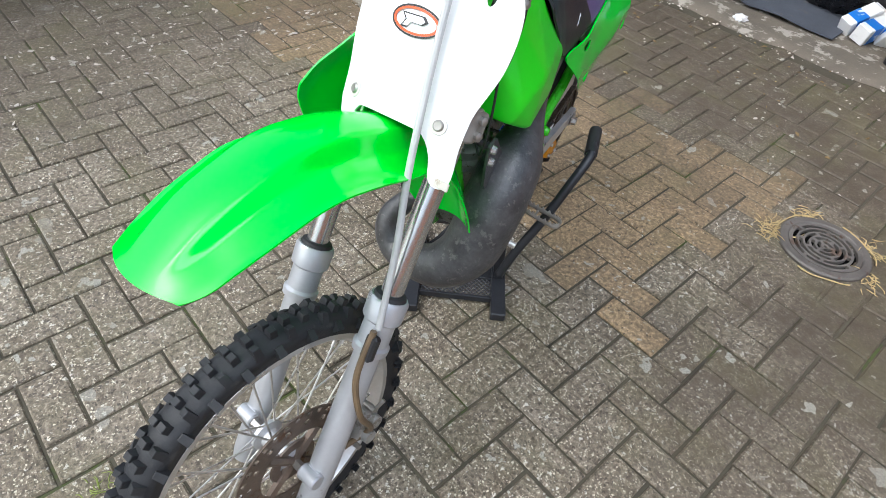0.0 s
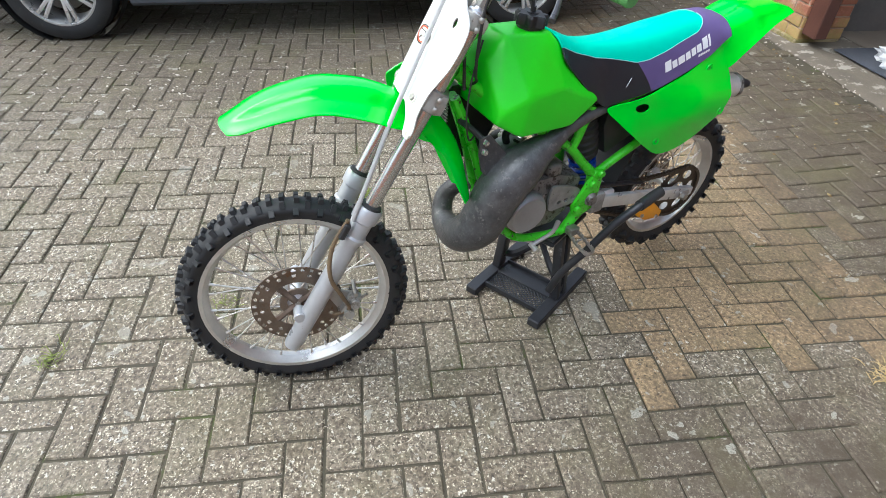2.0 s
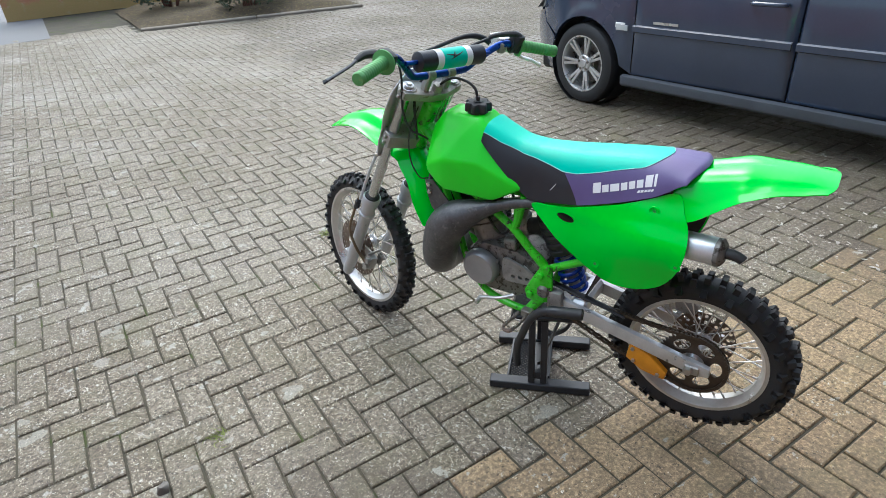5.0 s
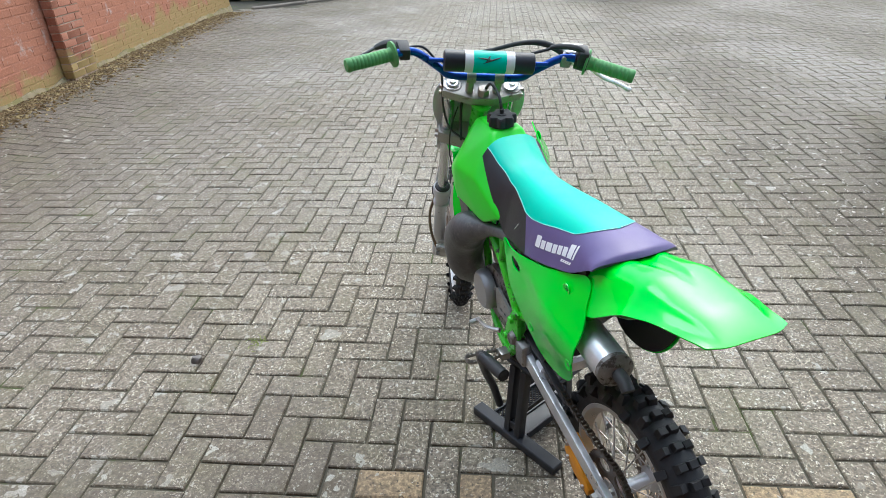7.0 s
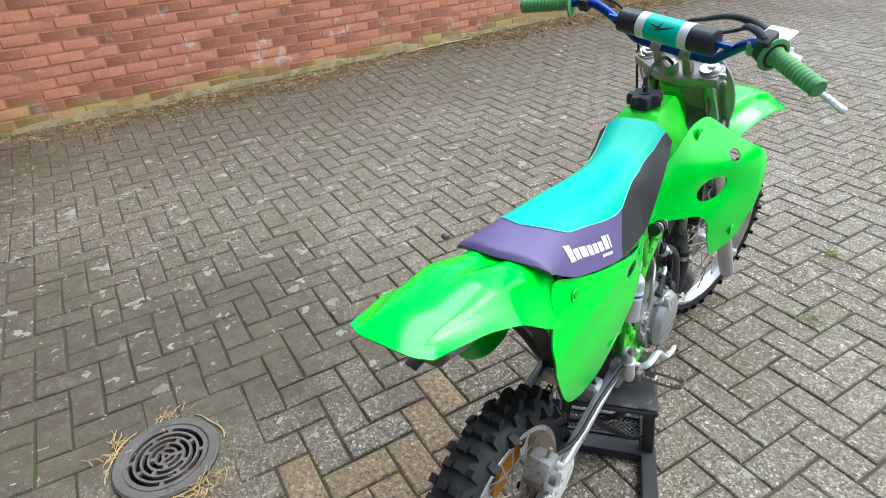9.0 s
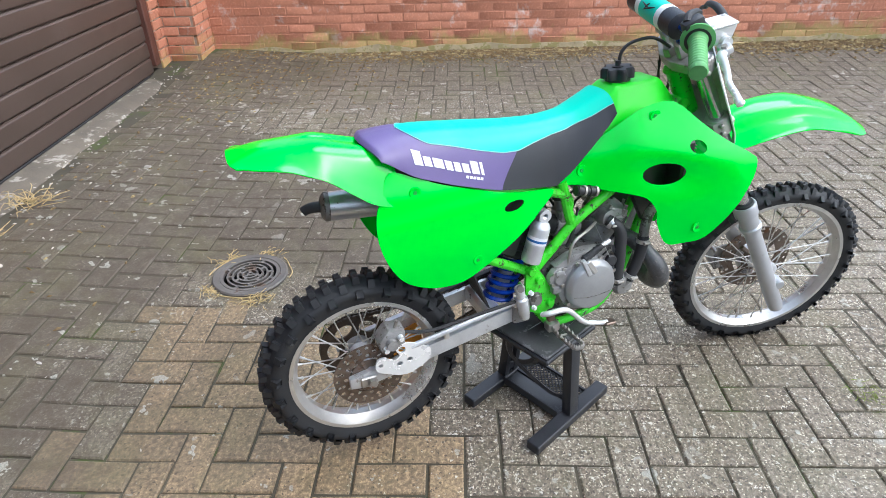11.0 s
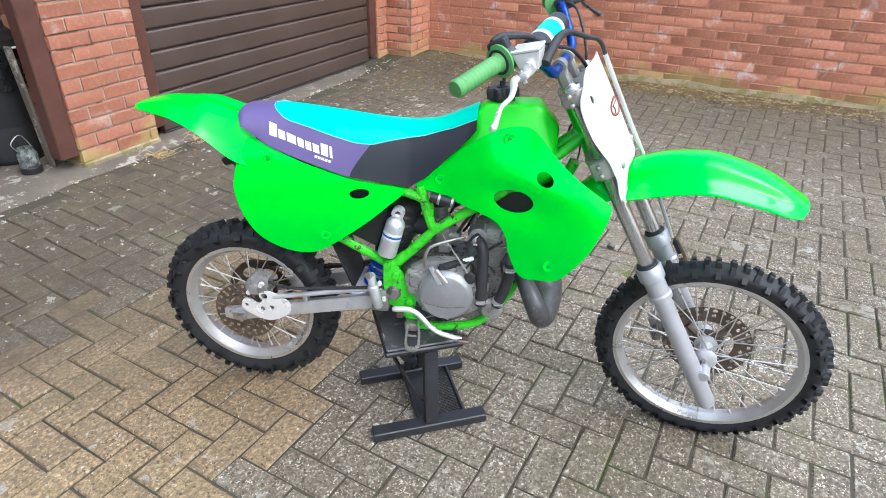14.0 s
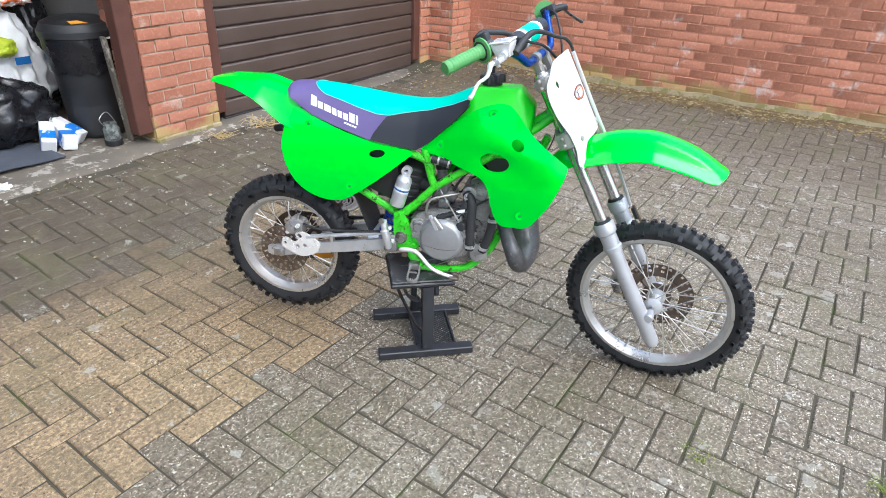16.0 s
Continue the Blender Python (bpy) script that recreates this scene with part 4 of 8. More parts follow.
def sprocket():
    bm = bmesh.new()
    n = 49
    outer = []
    for k in range(n * 4):
        a = 2 * math.pi * k / (n * 4)
        r = 0.094 + (0.0055 if k % 4 in (0, 1) else 0.0)
        outer.append(Vector((r * math.cos(a), r * math.sin(a))))
    holes = [oval(0.066 * math.cos(a), 0.066 * math.sin(a), 0.017, 0.026, math.degrees(a), 16) for a in (2 * math.pi * k / 6 for k in range(6))]
    holes.append(oval(0, 0, 0.036, 0.036, 0, 24))
    return panel(outer, holes, lambda x, z: Vector((x, 0.066, z)), 0.005, 0.03)


part("sprocket", sprocket(), M_CHAIN, rear_w, "dark greasy rear sprocket")


def chain():
    """Roller chain round the rear sprocket and the engine's."""
    c0, r0, c1, r1 = Vector((0, 0, 0.307)), 0.097, Vector((0.50, 0, 0.437)), 0.030
    d = (c1 - c0)
    base = math.atan2(d.z, d.x)
    off = math.acos((r0 - r1) / d.length)
    pts = []
    for k in range(40):
        a = base + off + (2 * math.pi - 2 * off) * k / 39
        pts.append(c0 + Vector((r0 * math.cos(a), 0, r0 * math.sin(a))))
    for k in range(10):
        a = base - off + 2 * off * k / 9
        pts.append(c1 + Vector((r1 * math.cos(a), 0, r1 * math.sin(a))))
    pts.append(pts[0])
    # the lower run sags
    run = []
    for a, b in zip(pts, pts[1:]):
        n = max(1, int((b - a).length / 0.0127))
        for i in range(n):
            t = i / n
            sag = 0.022 * 4 * t * (1 - t) if (b - a).length > 0.2 else 0
            run.append(a.lerp(b, t) - Vector((0, 0, sag)))
    bm = bmesh.new()
    for i, (a, b) in enumerate(zip(run, run[1:] + run[:1])):
        if (b - a).length < 1e-4:
            continue
        m = Matrix.Translation((a + b) / 2) @ Matrix.Rotation(-math.atan2((b - a).z, (b - a).x), 4, 'Y')
        w = 0.0065 if i % 2 else 0.0045
        for s in (-1, 1):
            box((0, s * w, 0), (0.0155, 0.0016, 0.0095), 0.0, m, bm)
        rod(m @ Vector((-0.006, -w, 0)), m @ Vector((-0.006, w, 0)), 0.0036, 6, bm)
    bm.transform(Matrix.Translation((0, 0.066, 0)))
    return bm


part("chain", chain(), M_CHAIN, bike, "greasy brown drive chain")

# -- fork, clamps, number plate, front fender
for s in (-1, 1):
    y = 0.088 * s
    t = part("fork_tube", rod((0.035, y, 0.19), (0.035, y, -0.40), 0.0185, 20), M_CHROME, bike, "bright chromed fork tube", m=LEG)
    low = [(0.012, -0.770), (0.021, -0.767), (0.0235, -0.751), (0.0245, -0.62), (0.0235, -0.44), (0.0235, -0.405), (0.030, -0.402), (0.031, -0.390), (0.0265, -0.385), (0.0265, -0.345), (0.0325, -0.340), (0.0335, -0.308), (0.030, -0.302), (0.019, -0.302)]
    f = part("fork_slider", lathe(low, 28, Matrix.Translation((0.035, y, 0))), M_SLIDER, bike, "silver painted lower fork leg", m=LEG)
    part("dust_seal", lathe([(0.0186, -0.302), (0.0275, -0.302), (0.0255, -0.2965), (0.0187, -0.2945)], 24, LEG @ Matrix.Translation((0.035, y, 0)), close=True), M_RUBBER, f, "black rubber dust seal")
    part("axle_lug", lathe([(0.006, -0.020), (0.013, -0.020), (0.0155, -0.017), (0.0155, 0.017), (0.013, 0.020), (0.006, 0.020)], 20, axis_m((0.060, y, -0.660), (0, 1, 0)), hull([(x, yy, z) for x, z in ((0.038, -0.633), (0.060, -0.643), (0.063, -0.677), (0.038, -0.693)) for yy in (y - 0.014, y + 0.014)], 0.004)), M_SLIDER, f, m=LEG)


def clamp(z, h, w, name, label):
    bm = hull([(x, yy, zz) for x, yy in ((0.063, -0.088), (0.063, 0.088), (-0.02, 0.03), (-0.02, -0.03), (0.01, -0.118), (0.01, 0.118), (0.055, -0.112), (0.055, 0.112)) for zz in (z, z + h)], 0.006)
    for s in (-1, 1):
        lathe([(0.026, z - 0.003), (0.029, z), (0.029, z + h), (0.026, z + h + 0.003)], 20, Matrix.Translation((0.035, 0.088 * s, 0)), bm)
    c = part(name, bm, M_DULL, bike, label, m=FORK)
    for s in (-1, 1):
        for k in (-1, 1):
            part("bolt", lathe([(0.003, 0), (0.0065, 0.0), (0.0065, 0.012), (0.003, 0.014)], 6, axis_m((0.018 + 0.010, 0.113 * s, z + h / 2 + 0.011 * k), (0.25, s, 0))), M_STEEL, c, m=FORK)
    return c


lower_clamp = clamp(-0.035, 0.045, 0.2, "lower_clamp", "dull aluminium lower fork clamp")
top_clamp = clamp(0.155, 0.028, 0.2, "top_clamp", "dull aluminium top fork clamp")
for s in (-1, 1):
    part("fork_cap", lathe([(0.0, 0.199), (0.008, 0.199), (0.010, 0.194), (0.016, 0.194), (0.019, 0.190), (0.019, 0.180)][::-1], 20, Matrix.Translation((0.035, 0.088 * s, 0))), M_ALU, bike, "silver fork top cap", m=FORK)
    bm = box((0.012, 0.040 * s, 0.205), (0.026, 0.022, 0.050), 0.005)
    rod((0.012, 0.040 * s - 0.013, 0.236), (0.012, 0.040 * s + 0.013, 0.236), 0.0175, 16, bm)
    part("bar_clamp", bm, M_DULL, bike, "aluminium handlebar clamp", m=FORK)
part("stem_nut", lathe([(0.008, 0.205), (0.016, 0.205), (0.018, 0.200), (0.018, 0.183)][::-1], 6), M_STEEL, bike, m=FORK)
part("steering_head", lathe([(0.026, -0.03), (0.032, -0.02), (0.026, 0.0), (0.026, 0.13), (0.032, 0.145), (0.026, 0.153)], 24), M_FRAMEG, bike, "green painted steering head", m=HEAD @ Matrix.Rotation(radians(-RAKE), 4, 'Y'))


def plate_place(y, z):
    """The plate bows back to the fork legs at its sides; its two legs bend in to the lower clamp."""
    return Vector((0.086 - 1.9 * y * y - 0.02 * max(0, z - 0.1) - 0.012 * step01(-0.04, -0.10, z), y, z))


half_plate = [(0.052, 0.216), (0.082, 0.207), (0.104, 0.186), (0.131, 0.160), (0.140, 0.120), (0.138, 0.070), (0.128, 0.030), (0.120, 0.000), (0.117, -0.045), (0.115, -0.085), (0.110, -0.108), (0.094, -0.112),
              (0.082, -0.100), (0.077, -0.070), (0.066, -0.050), (0.045, -0.043)]
plate_line = round_outline(half_plate + [(-y, z) for y, z in half_plate[::-1]], 4)
plate = part("number_plate", panel(plate_line, [oval(s * 0.094, 0.150, 0.006, 0.011, 0, 12) for s in (-1, 1)], plate_place, 0.003, 0.014), M_WHITE, bike, "blank white front number plate", m=FORK)
for s in (-1, 1):
    q = plate_place(0.082 * s, -0.026)
    part("screw", lathe([(0.002, 0.003), (0.0060, 0.0035), (0.0075, 0.002), (0.0085, 0.0)][::-1], 12, FORK @ axis_m(q + Vector((0.0015, 0, 0)), (1, 0.3 * s, 0))), M_STEEL, plate, "steel plate screw")
    part("washer", lathe([(0.0085, 0.0012), (0.0125, 0.0010), (0.0130, 0.0)][::-1], 16, FORK @ axis_m(q + Vector((0.0008, 0, 0)), (1, 0.3 * s, 0)), full=False), M_CREAM, plate)
    part("leg_strap", box((0, 0, 0), (0.004, 0.034, 0.012), 0.001, FORK @ Matrix.Translation(plate_place(0.102 * s, -0.104) + Vector((0.001, 0, 0)))), M_CREAM, plate, "grubby strap end on the plate's leg")


def flat_mark(outline, place, lift, material, name, parent, label, m, holes=()):
    bm = panel(outline, list(holes), lambda a, b: place(a, b) + lift, 0.0006, 0.012)
    return part(name, bm, material, parent, label, m=m)


# maker's oval on the plate, as plain shapes
L1 = Vector((0.0021, 0, 0))
flat_mark(oval(0.0, 0.092, 0.044, 0.021), plate_place, L1, M_BLKINK, "badge_border", plate, "black oval outline", FORK, [oval(0.0, 0.092, 0.0415, 0.0185)])
flat_mark(oval(0.0, 0.092, 0.041, 0.018), plate_place, L1, M_ORINK, "badge_ring", plate, "orange oval ring", FORK, [oval(0.0, 0.092, 0.0365, 0.0148)])
mark = [Vector(q) * 1.08 - Vector((0, 0.0135)) for q in ((-0.024, 0.105), (0.014, 0.106), (0.021, 0.100), (0.014, 0.095), (-0.006, 0.0945), (-0.012, 0.087), (-0.022, 0.087), (-0.016, 0.097))][::-1]
flat_mark(mark, plate_place, L1, M_BLKINK, "badge_shape", plate, "black-edged block shape", FORK)
mid_m = Vector((0.0, 0.0918))
flat_mark([mid_m + (q - mid_m) * 0.80 for q in mark], plate_place, L1 * 1.5, M_WHITEINK, "badge_fill", plate, "pale block shape", FORK)


def fender_front(u, v):
    """Tip (u=0) to the tail behind the fork (u=1); v across."""
    us = (-0.1, 0, 0.07, 0.2, 0.35, 0.5, 0.62, 0.70, 0.78, 0.86, 0.93, 1.0, 1.1)
    cx = soft(us, (0.527, 0.476, 0.462, 0.392, 0.277, 0.168, 0.088, 0.036, -0.006, -0.052, -0.075, -0.092, -0.106), u)
    cz = soft(us, (-0.054, -0.034, -0.022, 0.015, 0.043, 0.030, -0.004, -0.026, -0.066, -0.126, -0.210, -0.300, -0.38), u)
    nx = soft(us, (0.45, 0.45, 0.42, 0.28, 0.02, -0.15, -0.2, -0.35, -0.65, -0.93, -1.0, -1.0, -1.0), u)
    nz = math.sqrt(max(0.0, 1 - nx * nx))
    w = soft(us, (0.042, 0.070, 0.083, 0.095, 0.103, 0.097, 0.087, 0.075, 0.079, 0.074, 0.078, 0.061, 0.040), u, 0.03)
    drop = soft(us, (0.0, 0.012, 0.025, 0.041, 0.048, 0.064, 0.066, 0.054, 0.055, 0.048, 0.049, 0.020, 0.018), u)
    t = 2 * v - 1
    a = abs(t)
    run = step01(0.03, 0.16, u)
    # a raised spine with clear shoulders, a hollow flank, and a lip turned out along the edge
    run *= step01(0.78, 0.64, u)
    plain = drop * a ** 2.2
    ridged = drop * (0.14 * min(1.0, a / 0.44) ** 2 + 0.40 * step01(0.42, 0.58, a) + 0.10 * step01(0.30, 0.70, a) + 0.36 * max(0.0, (a - 0.55) / 0.45) ** 1.5) - 0.0018 * math.exp(-((a - 0.40) / 0.035) ** 2)
    h = -(plain * (1 - run) + ridged * run) + 0.003 * step01(0.93, 1.0, a) * run
    tip = 0.020 * (1 - a * a) * max(0, 1 - u * 9)
    return Vector((cx + nx * h + tip * 0.6, -0.018 + t * w * (1 + 0.03 * step01(0.9, 1.0, a)), cz + nz * h - tip * 0.3))


part("front_fender", grid_shell(fender_front, 72, 48, 0.003), M_GREEN, bike, "glossy bright green front mudguard", m=STEERED, smooth=60)

# -- handlebar
bar_pts = [(-0.080, 0.380, 0.337), (-0.024, 0.262, 0.333), (0.000, 0.205, 0.324), (0.012, 0.138, 0.268), (0.013, 0.105, 0.240), (0.012, 0.06, 0.236), (0.012, 0.0, 0.236)]
bar_pts = bar_pts + [(x, -y, z) for x, y, z in bar_pts[-2::-1]]
bars = part("handlebar", tube(bar_pts, 0.0112, 14, 6), M_BLUE, bike, "blue anodised handlebar", m=FORK)
part("crossbar", rod((-0.004, 0.165, 0.303), (-0.004, -0.165, 0.303), 0.0065, 10), M_BLUE, bars, m=FORK)
pad = part("crossbar_pad", tube([(-0.004, y, 0.303) for y in (-0.125, -0.122, 0.122, 0.125)], [0.024, 0.029, 0.029, 0.024], 24, 1), M_BLACKV, bars, "black foam crossbar pad", m=FORK)
for y0, y1, mat_p, nm in ((-0.045, 0.045, M_TEAL, "teal band"), (0.045, 0.068, M_WHITE, "white band"), (-0.068, -0.045, M_WHITE, "white band")):
    part("pad_band", rod((-0.004, y0, 0.303), (-0.004, y1, 0.303), 0.0298, 24), mat_p, pad, nm, m=FORK)
ink = bmesh.new()
for k, (a0, a1, y0, y1) in enumerate(((2.0, 2.6, -0.03, 0.02), (2.3, 2.1, -0.01, 0.035), (1.9, 2.5, 0.0, 0.012))):
    tube([(-0.004 + 0.0300 * math.cos(a0 + (a1 - a0) * t), y0 + (y1 - y0) * t, 0.303 + 0.0300 * math.sin(a0 + (a1 - a0) * t)) for t in (0, 0.33, 0.66, 1)], [0.0006, 0.0024, 0.0018, 0.0005], 6, 3, ink)
part("pad_scribble", ink, M_BLKINK, pad, "black brush-stroke mark", m=FORK)

for s in (-1, 1):
    p0, p1 = Vector((-0.023, 0.260, 0.333)), Vector((-0.084, 0.389, 0.337))
    prof = [(0.0115, 0.0), (0.034, 0.001), (0.034, 0.0055), (0.020, 0.009), (0.0175, 0.014)]
    for k in range(10):
        prof += [(0.0168, 0.021 + 0.010 * k), (0.0178, 0.0225 + 0.010 * k), (0.0178, 0.0275 + 0.010 * k), (0.0168, 0.029 + 0.010 * k)]
    prof += [(0.0175, 0.124), (0.0185, 0.130), (0.016, 0.1355), (0.006, 0.136)]
    bm = lathe(prof, 22, axis_m(p0, p1 - p0))
    if s < 0:
        mirror_y(bm)
    part("grip", bm, M_GRIP, bars, "faded green rubber grip", m=FORK)

# throttle side
thr = box((-0.020, -0.246, 0.345), (0.044, 0.030, 0.056), 0.008, seg=2)
rod((-0.012, -0.236, 0.332), (-0.027, -0.268, 0.333), 0.026, 20, thr)
throttle = part("throttle_housing", thr, M_BLACKP, bars, "black throttle housing", m=FORK)
MC = FORK @ pose(0.029, -0.238, 0.331, 0, 15, 0)
mcb = hull([(x, y, z) for x, y, z in ((-0.028, -0.028, -0.002), (0.030, -0.026, -0.002), (0.030, 0.028, -0.002), (-0.028, 0.028, -0.002), (-0.016, -0.020, -0.040), (0.020, -0.018, -0.040), (0.020, 0.020, -0.040), (-0.016, 0.020, -0.040))], 0.004)
rod((0.006, -0.034, -0.032), (0.006, 0.036, -0.032), 0.0115, 14, mcb)
mc = part("master_cylinder", mcb, M_POLISH, bars, "silver front brake reservoir", m=MC)
part("cover", box((0.001, 0.0, 0.0015), (0.060, 0.058, 0.006), 0.002), M_POLISH, mc, m=MC)
for x, y in ((-0.020, -0.020), (0.022, 0.020)):
    part("screw", lathe([(0.001, 0.0015), (0.0045, 0.001), (0.005, 0.0)][::-1], 10, MC @ Matrix.Translation((x, y, 0.0046))), M_STEEL, mc)
part("perch", hull([(x, y, z) for x, y in ((-0.014, -0.226), (-0.012, -0.196), (0.022, -0.242), (0.022, -0.206)) for z in (0.300, 0.334)], 0.005), M_CASE, mc, m=FORK)
part("lever_mount", hull([(x, y, z) for x, y in ((0.006, -0.262), (0.034, -0.256), (0.026, -0.296), (0.004, -0.298)) for z in (0.286, 0.300)], 0.004), M_ALU, mc, m=FORK)
part("pivot_bolt", rod((0.013, -0.286, 0.278), (0.013, -0.286, 0.306), 0.0065, 8), M_STEEL, mc, m=FORK)
part("brake_lever", tube([(0.016, -0.280, 0.292), (0.000, -0.296, 0.293), (-0.004, -0.312, 0.280), (-0.010, -0.330, 0.271), (-0.022, -0.358, 0.268), (-0.026, -0.386, 0.258), (-0.030, -0.404, 0.250), (-0.0305, -0.411, 0.249), (-0.031, -0.416, 0.248)], [0.010, 0.0105, 0.008, 0.0068, 0.0065, 0.0065, 0.008, 0.009, 0.004], 10, 5, flat=0.75), M_POLISH, bars, "bright silver front brake lever", m=FORK)
# clutch side
part("clutch_perch", hull([(x, y, z) for x, y in ((-0.022, 0.215), (-0.024, 0.245), (0.022, 0.222), (0.022, 0.255)) for z in (0.312, 0.346)], 0.006), M_BLACKP, bars, "black clutch lever perch", m=FORK)
part("lever_boot", tube([(0.006, 0.232, 0.328), (0.026, 0.258, 0.324), (0.033, 0.285, 0.319), (0.027, 0.312, 0.309)], [0.014, 0.015, 0.013, 0.008], 10, 5, flat=0.8), M_RUBBER, bars, "black rubber lever cover", m=FORK)
part("clutch_lever", tube([(0.010, 0.238, 0.326), (0.032, 0.268, 0.322), (0.030, 0.300, 0.315), (0.021, 0.332, 0.299), (0.028, 0.368, 0.268), (0.037, 0.393, 0.243)], [0.008, 0.008, 0.0056, 0.005, 0.005, 0.0068], 10, 5, flat=0.7), M_LEVER, bars, "dark grey clutch lever", m=FORK)

# cables and hoses at the front
part("cable_elbow", tube([(-0.030, -0.246, 0.368), (-0.016, -0.226, 0.371), (0.012, -0.191, 0.352), (0.026, -0.170, 0.335)], [0.0085, 0.0085, 0.0075, 0.006], 10, 6), M_RUBBER, bike, "black throttle cable elbow", m=FORK)
part("throttle_cable", tube([(0.020, -0.180, 0.342), (0.045, -0.120, 0.295), (0.055, -0.04, 0.255), (0.050, 0.03, 0.18), (0.02, 0.055, 0.13), (-0.04, 0.05, 0.03)], 0.0042, 8, 7), M_RUBBER, bike, "black throttle cable", m=FORK)
part("clutch_cable", tube([(0.010, 0.225, 0.330), (0.040, 0.175, 0.305), (0.040, 0.125, 0.225), (0.005, 0.112, 0.13), (-0.030, 0.090, 0.075), (-0.055, 0.055, 0.06), (-0.06, 0.02, 0.04)], 0.0034, 8, 7), M_RUBBER, bike, "black clutch cable", m=FORK)
part("kill_wire", tube([(-0.015, 0.07, 0.145), (-0.030, 0.085, 0.06), (-0.065, 0.080, -0.02), (-0.11, 0.055, -0.07), (-0.13, 0.03, -0.06)], 0.0022, 8, 7), M_RUBBER, bike, "thin black wire", m=FORK)
part("hose_boot", tube([(0.048, -0.232, 0.289), (0.062, -0.195, 0.306), (0.072, -0.150, 0.314), (0.078, -0.095, 0.305), (0.094, -0.030, 0.268)], [0.0095, 0.0095, 0.0085, 0.0065, 0.0055], 12, 7), M_RUBBER, bike, "black rubber boot on the front brake hose", m=FORK)
part("brake_hose_upper", tube([(0.094, -0.030, 0.268), (0.100, 0.010, 0.250), (0.099, 0.036, 0.228), (0.096, 0.044, 0.205)], 0.0050, 8, 7), M_RUBBER, bike, "black front brake hose", m=FORK)
part("brake_hose", tube([(0.096, 0.044, 0.205), (0.094, 0.048, 0.12), (0.092, 0.056, 0.02), (0.090, 0.070, -0.10), (0.084, 0.089, -0.22), (0.076, 0.0985, -0.345)], 0.0055, 10, 7), M_HOSE, bike, "grey-clear hose cover down the fork", m=FORK)
part("brake_hose_lower", tube([(0.076, 0.110, -0.345), (0.078, 0.112, -0.43), (0.052, 0.128, -0.50), (-0.005, 0.122, -0.550), (-0.052, 0.095, -0.60), (-0.03, 0.075, -0.645)], 0.0055, 10, 7), M_OLDHOSE, bike, "grimy brown brake hose", m=LEG)
part("hose_guide", box((0.072, 0.112, -0.375), (0.016, 0.022, 0.045), 0.004), M_BLACKP, bike, m=LEG)
CALIPER = LEG @ Matrix.Translation((-0.018, 0.004, 0.038))
cal = hull([(x, y, z) for x, y in ((-0.058, 0.056), (-0.022, 0.056), (-0.020, 0.086), (-0.054, 0.088)) for z in (-0.668, -0.598)], 0.009)
for z in (-0.650, -0.616):
    rod((-0.040, 0.082, z), (-0.040, 0.100, z), 0.0135, 16, cal)
calp = part("front_caliper", cal, M_DULL, bike, "grubby silver front brake caliper", m=CALIPER)
part("bridge", hull([(x, y, z) for x, z in ((-0.058, -0.655), (-0.034, -0.660), (-0.030, -0.606), (-0.056, -0.612)) for y in (0.026, 0.040)], 0.005), M_GRIME, calp, m=CALIPER)
for z in (-0.676, -0.590):
    part("slide_pin", rod((-0.030, 0.030, z), (-0.030, 0.092, z), 0.0055, 10), M_STEEL, calp, m=CALIPER)
part("caliper_arm", hull([(x, y, z) for x, z in ((-0.030, -0.600), (-0.024, -0.668), (0.020, -0.640), (0.020, -0.612)) for y in (0.058, 0.066)], 0.003), M_DULL, calp, m=CALIPER)
part("bleed_nipple", rod((-0.052, 0.080, -0.600), (-0.058, 0.086, -0.580), 0.004, 8), M_STEEL, calp, m=CALIPER)

# -- fuel tank, seat, panels
tank_pts = []
for x, y, z in ((0.805, 0.042, 0.957), (0.678, 0.044, 0.951), (0.855, 0.040, 0.905), (0.845, 0.118, 0.806), (0.772, 0.130, 0.838), (0.660, 0.112, 0.836), (0.520, 0.096, 0.770),
                (0.615, 0.112, 0.722), (0.785, 0.126, 0.735), (0.852, 0.104, 0.775), (0.620, 0.042, 0.870), (0.50, 0.06, 0.78)):
    tank_pts += [(x, y + 0.008, z), (x, (-y if z > 0.93 else -min(y, 0.088 if z > 0.80 else 0.062)) + 0.008, z)]
tank = part("fuel_tank", hull(tank_pts, 0.009, 3), M_TANK, bike, "aged green plastic fuel tank", smooth=50)
cap_m = Matrix.Translation((0.712, 0.012, 0.956)) @ Matrix.Rotation(radians(-6), 4, 'Y')
cap_line = [Vector(((0.036 + 0.0055 * math.cos(7 * a)) * math.cos(a), (0.036 + 0.0055 * math.cos(7 * a)) * math.sin(a))) for a in (2 * math.pi * k / 84 for k in range(84))]
cb = bmesh.new()
lo = [cb.verts.new((q.x, q.y, 0.004)) for q in cap_line]
mi = [cb.verts.new((q.x, q.y, 0.024)) for q in cap_line]
hi = [cb.verts.new((q.x * 0.90, q.y * 0.90, 0.029)) for q in cap_line]
for a, b in ((lo, mi), (mi, hi)):
    for k in range(84):
        cb.faces.new((a[k], a[(k + 1) % 84], b[(k + 1) % 84], b[k]))
cb.faces.new(hi)
cb.faces.new(lo[::-1])
lathe([(0.031, -0.012), (0.031, 0.006)], 24, None, cb)
lathe([(0.014, 0.028), (0.014, 0.031), (0.006, 0.032), (0.006, 0.044)], 16, None, cb)
cap = part("fuel_cap", cb, M_BLACKP, tank, "black seven-lobed fuel cap", m=cap_m)
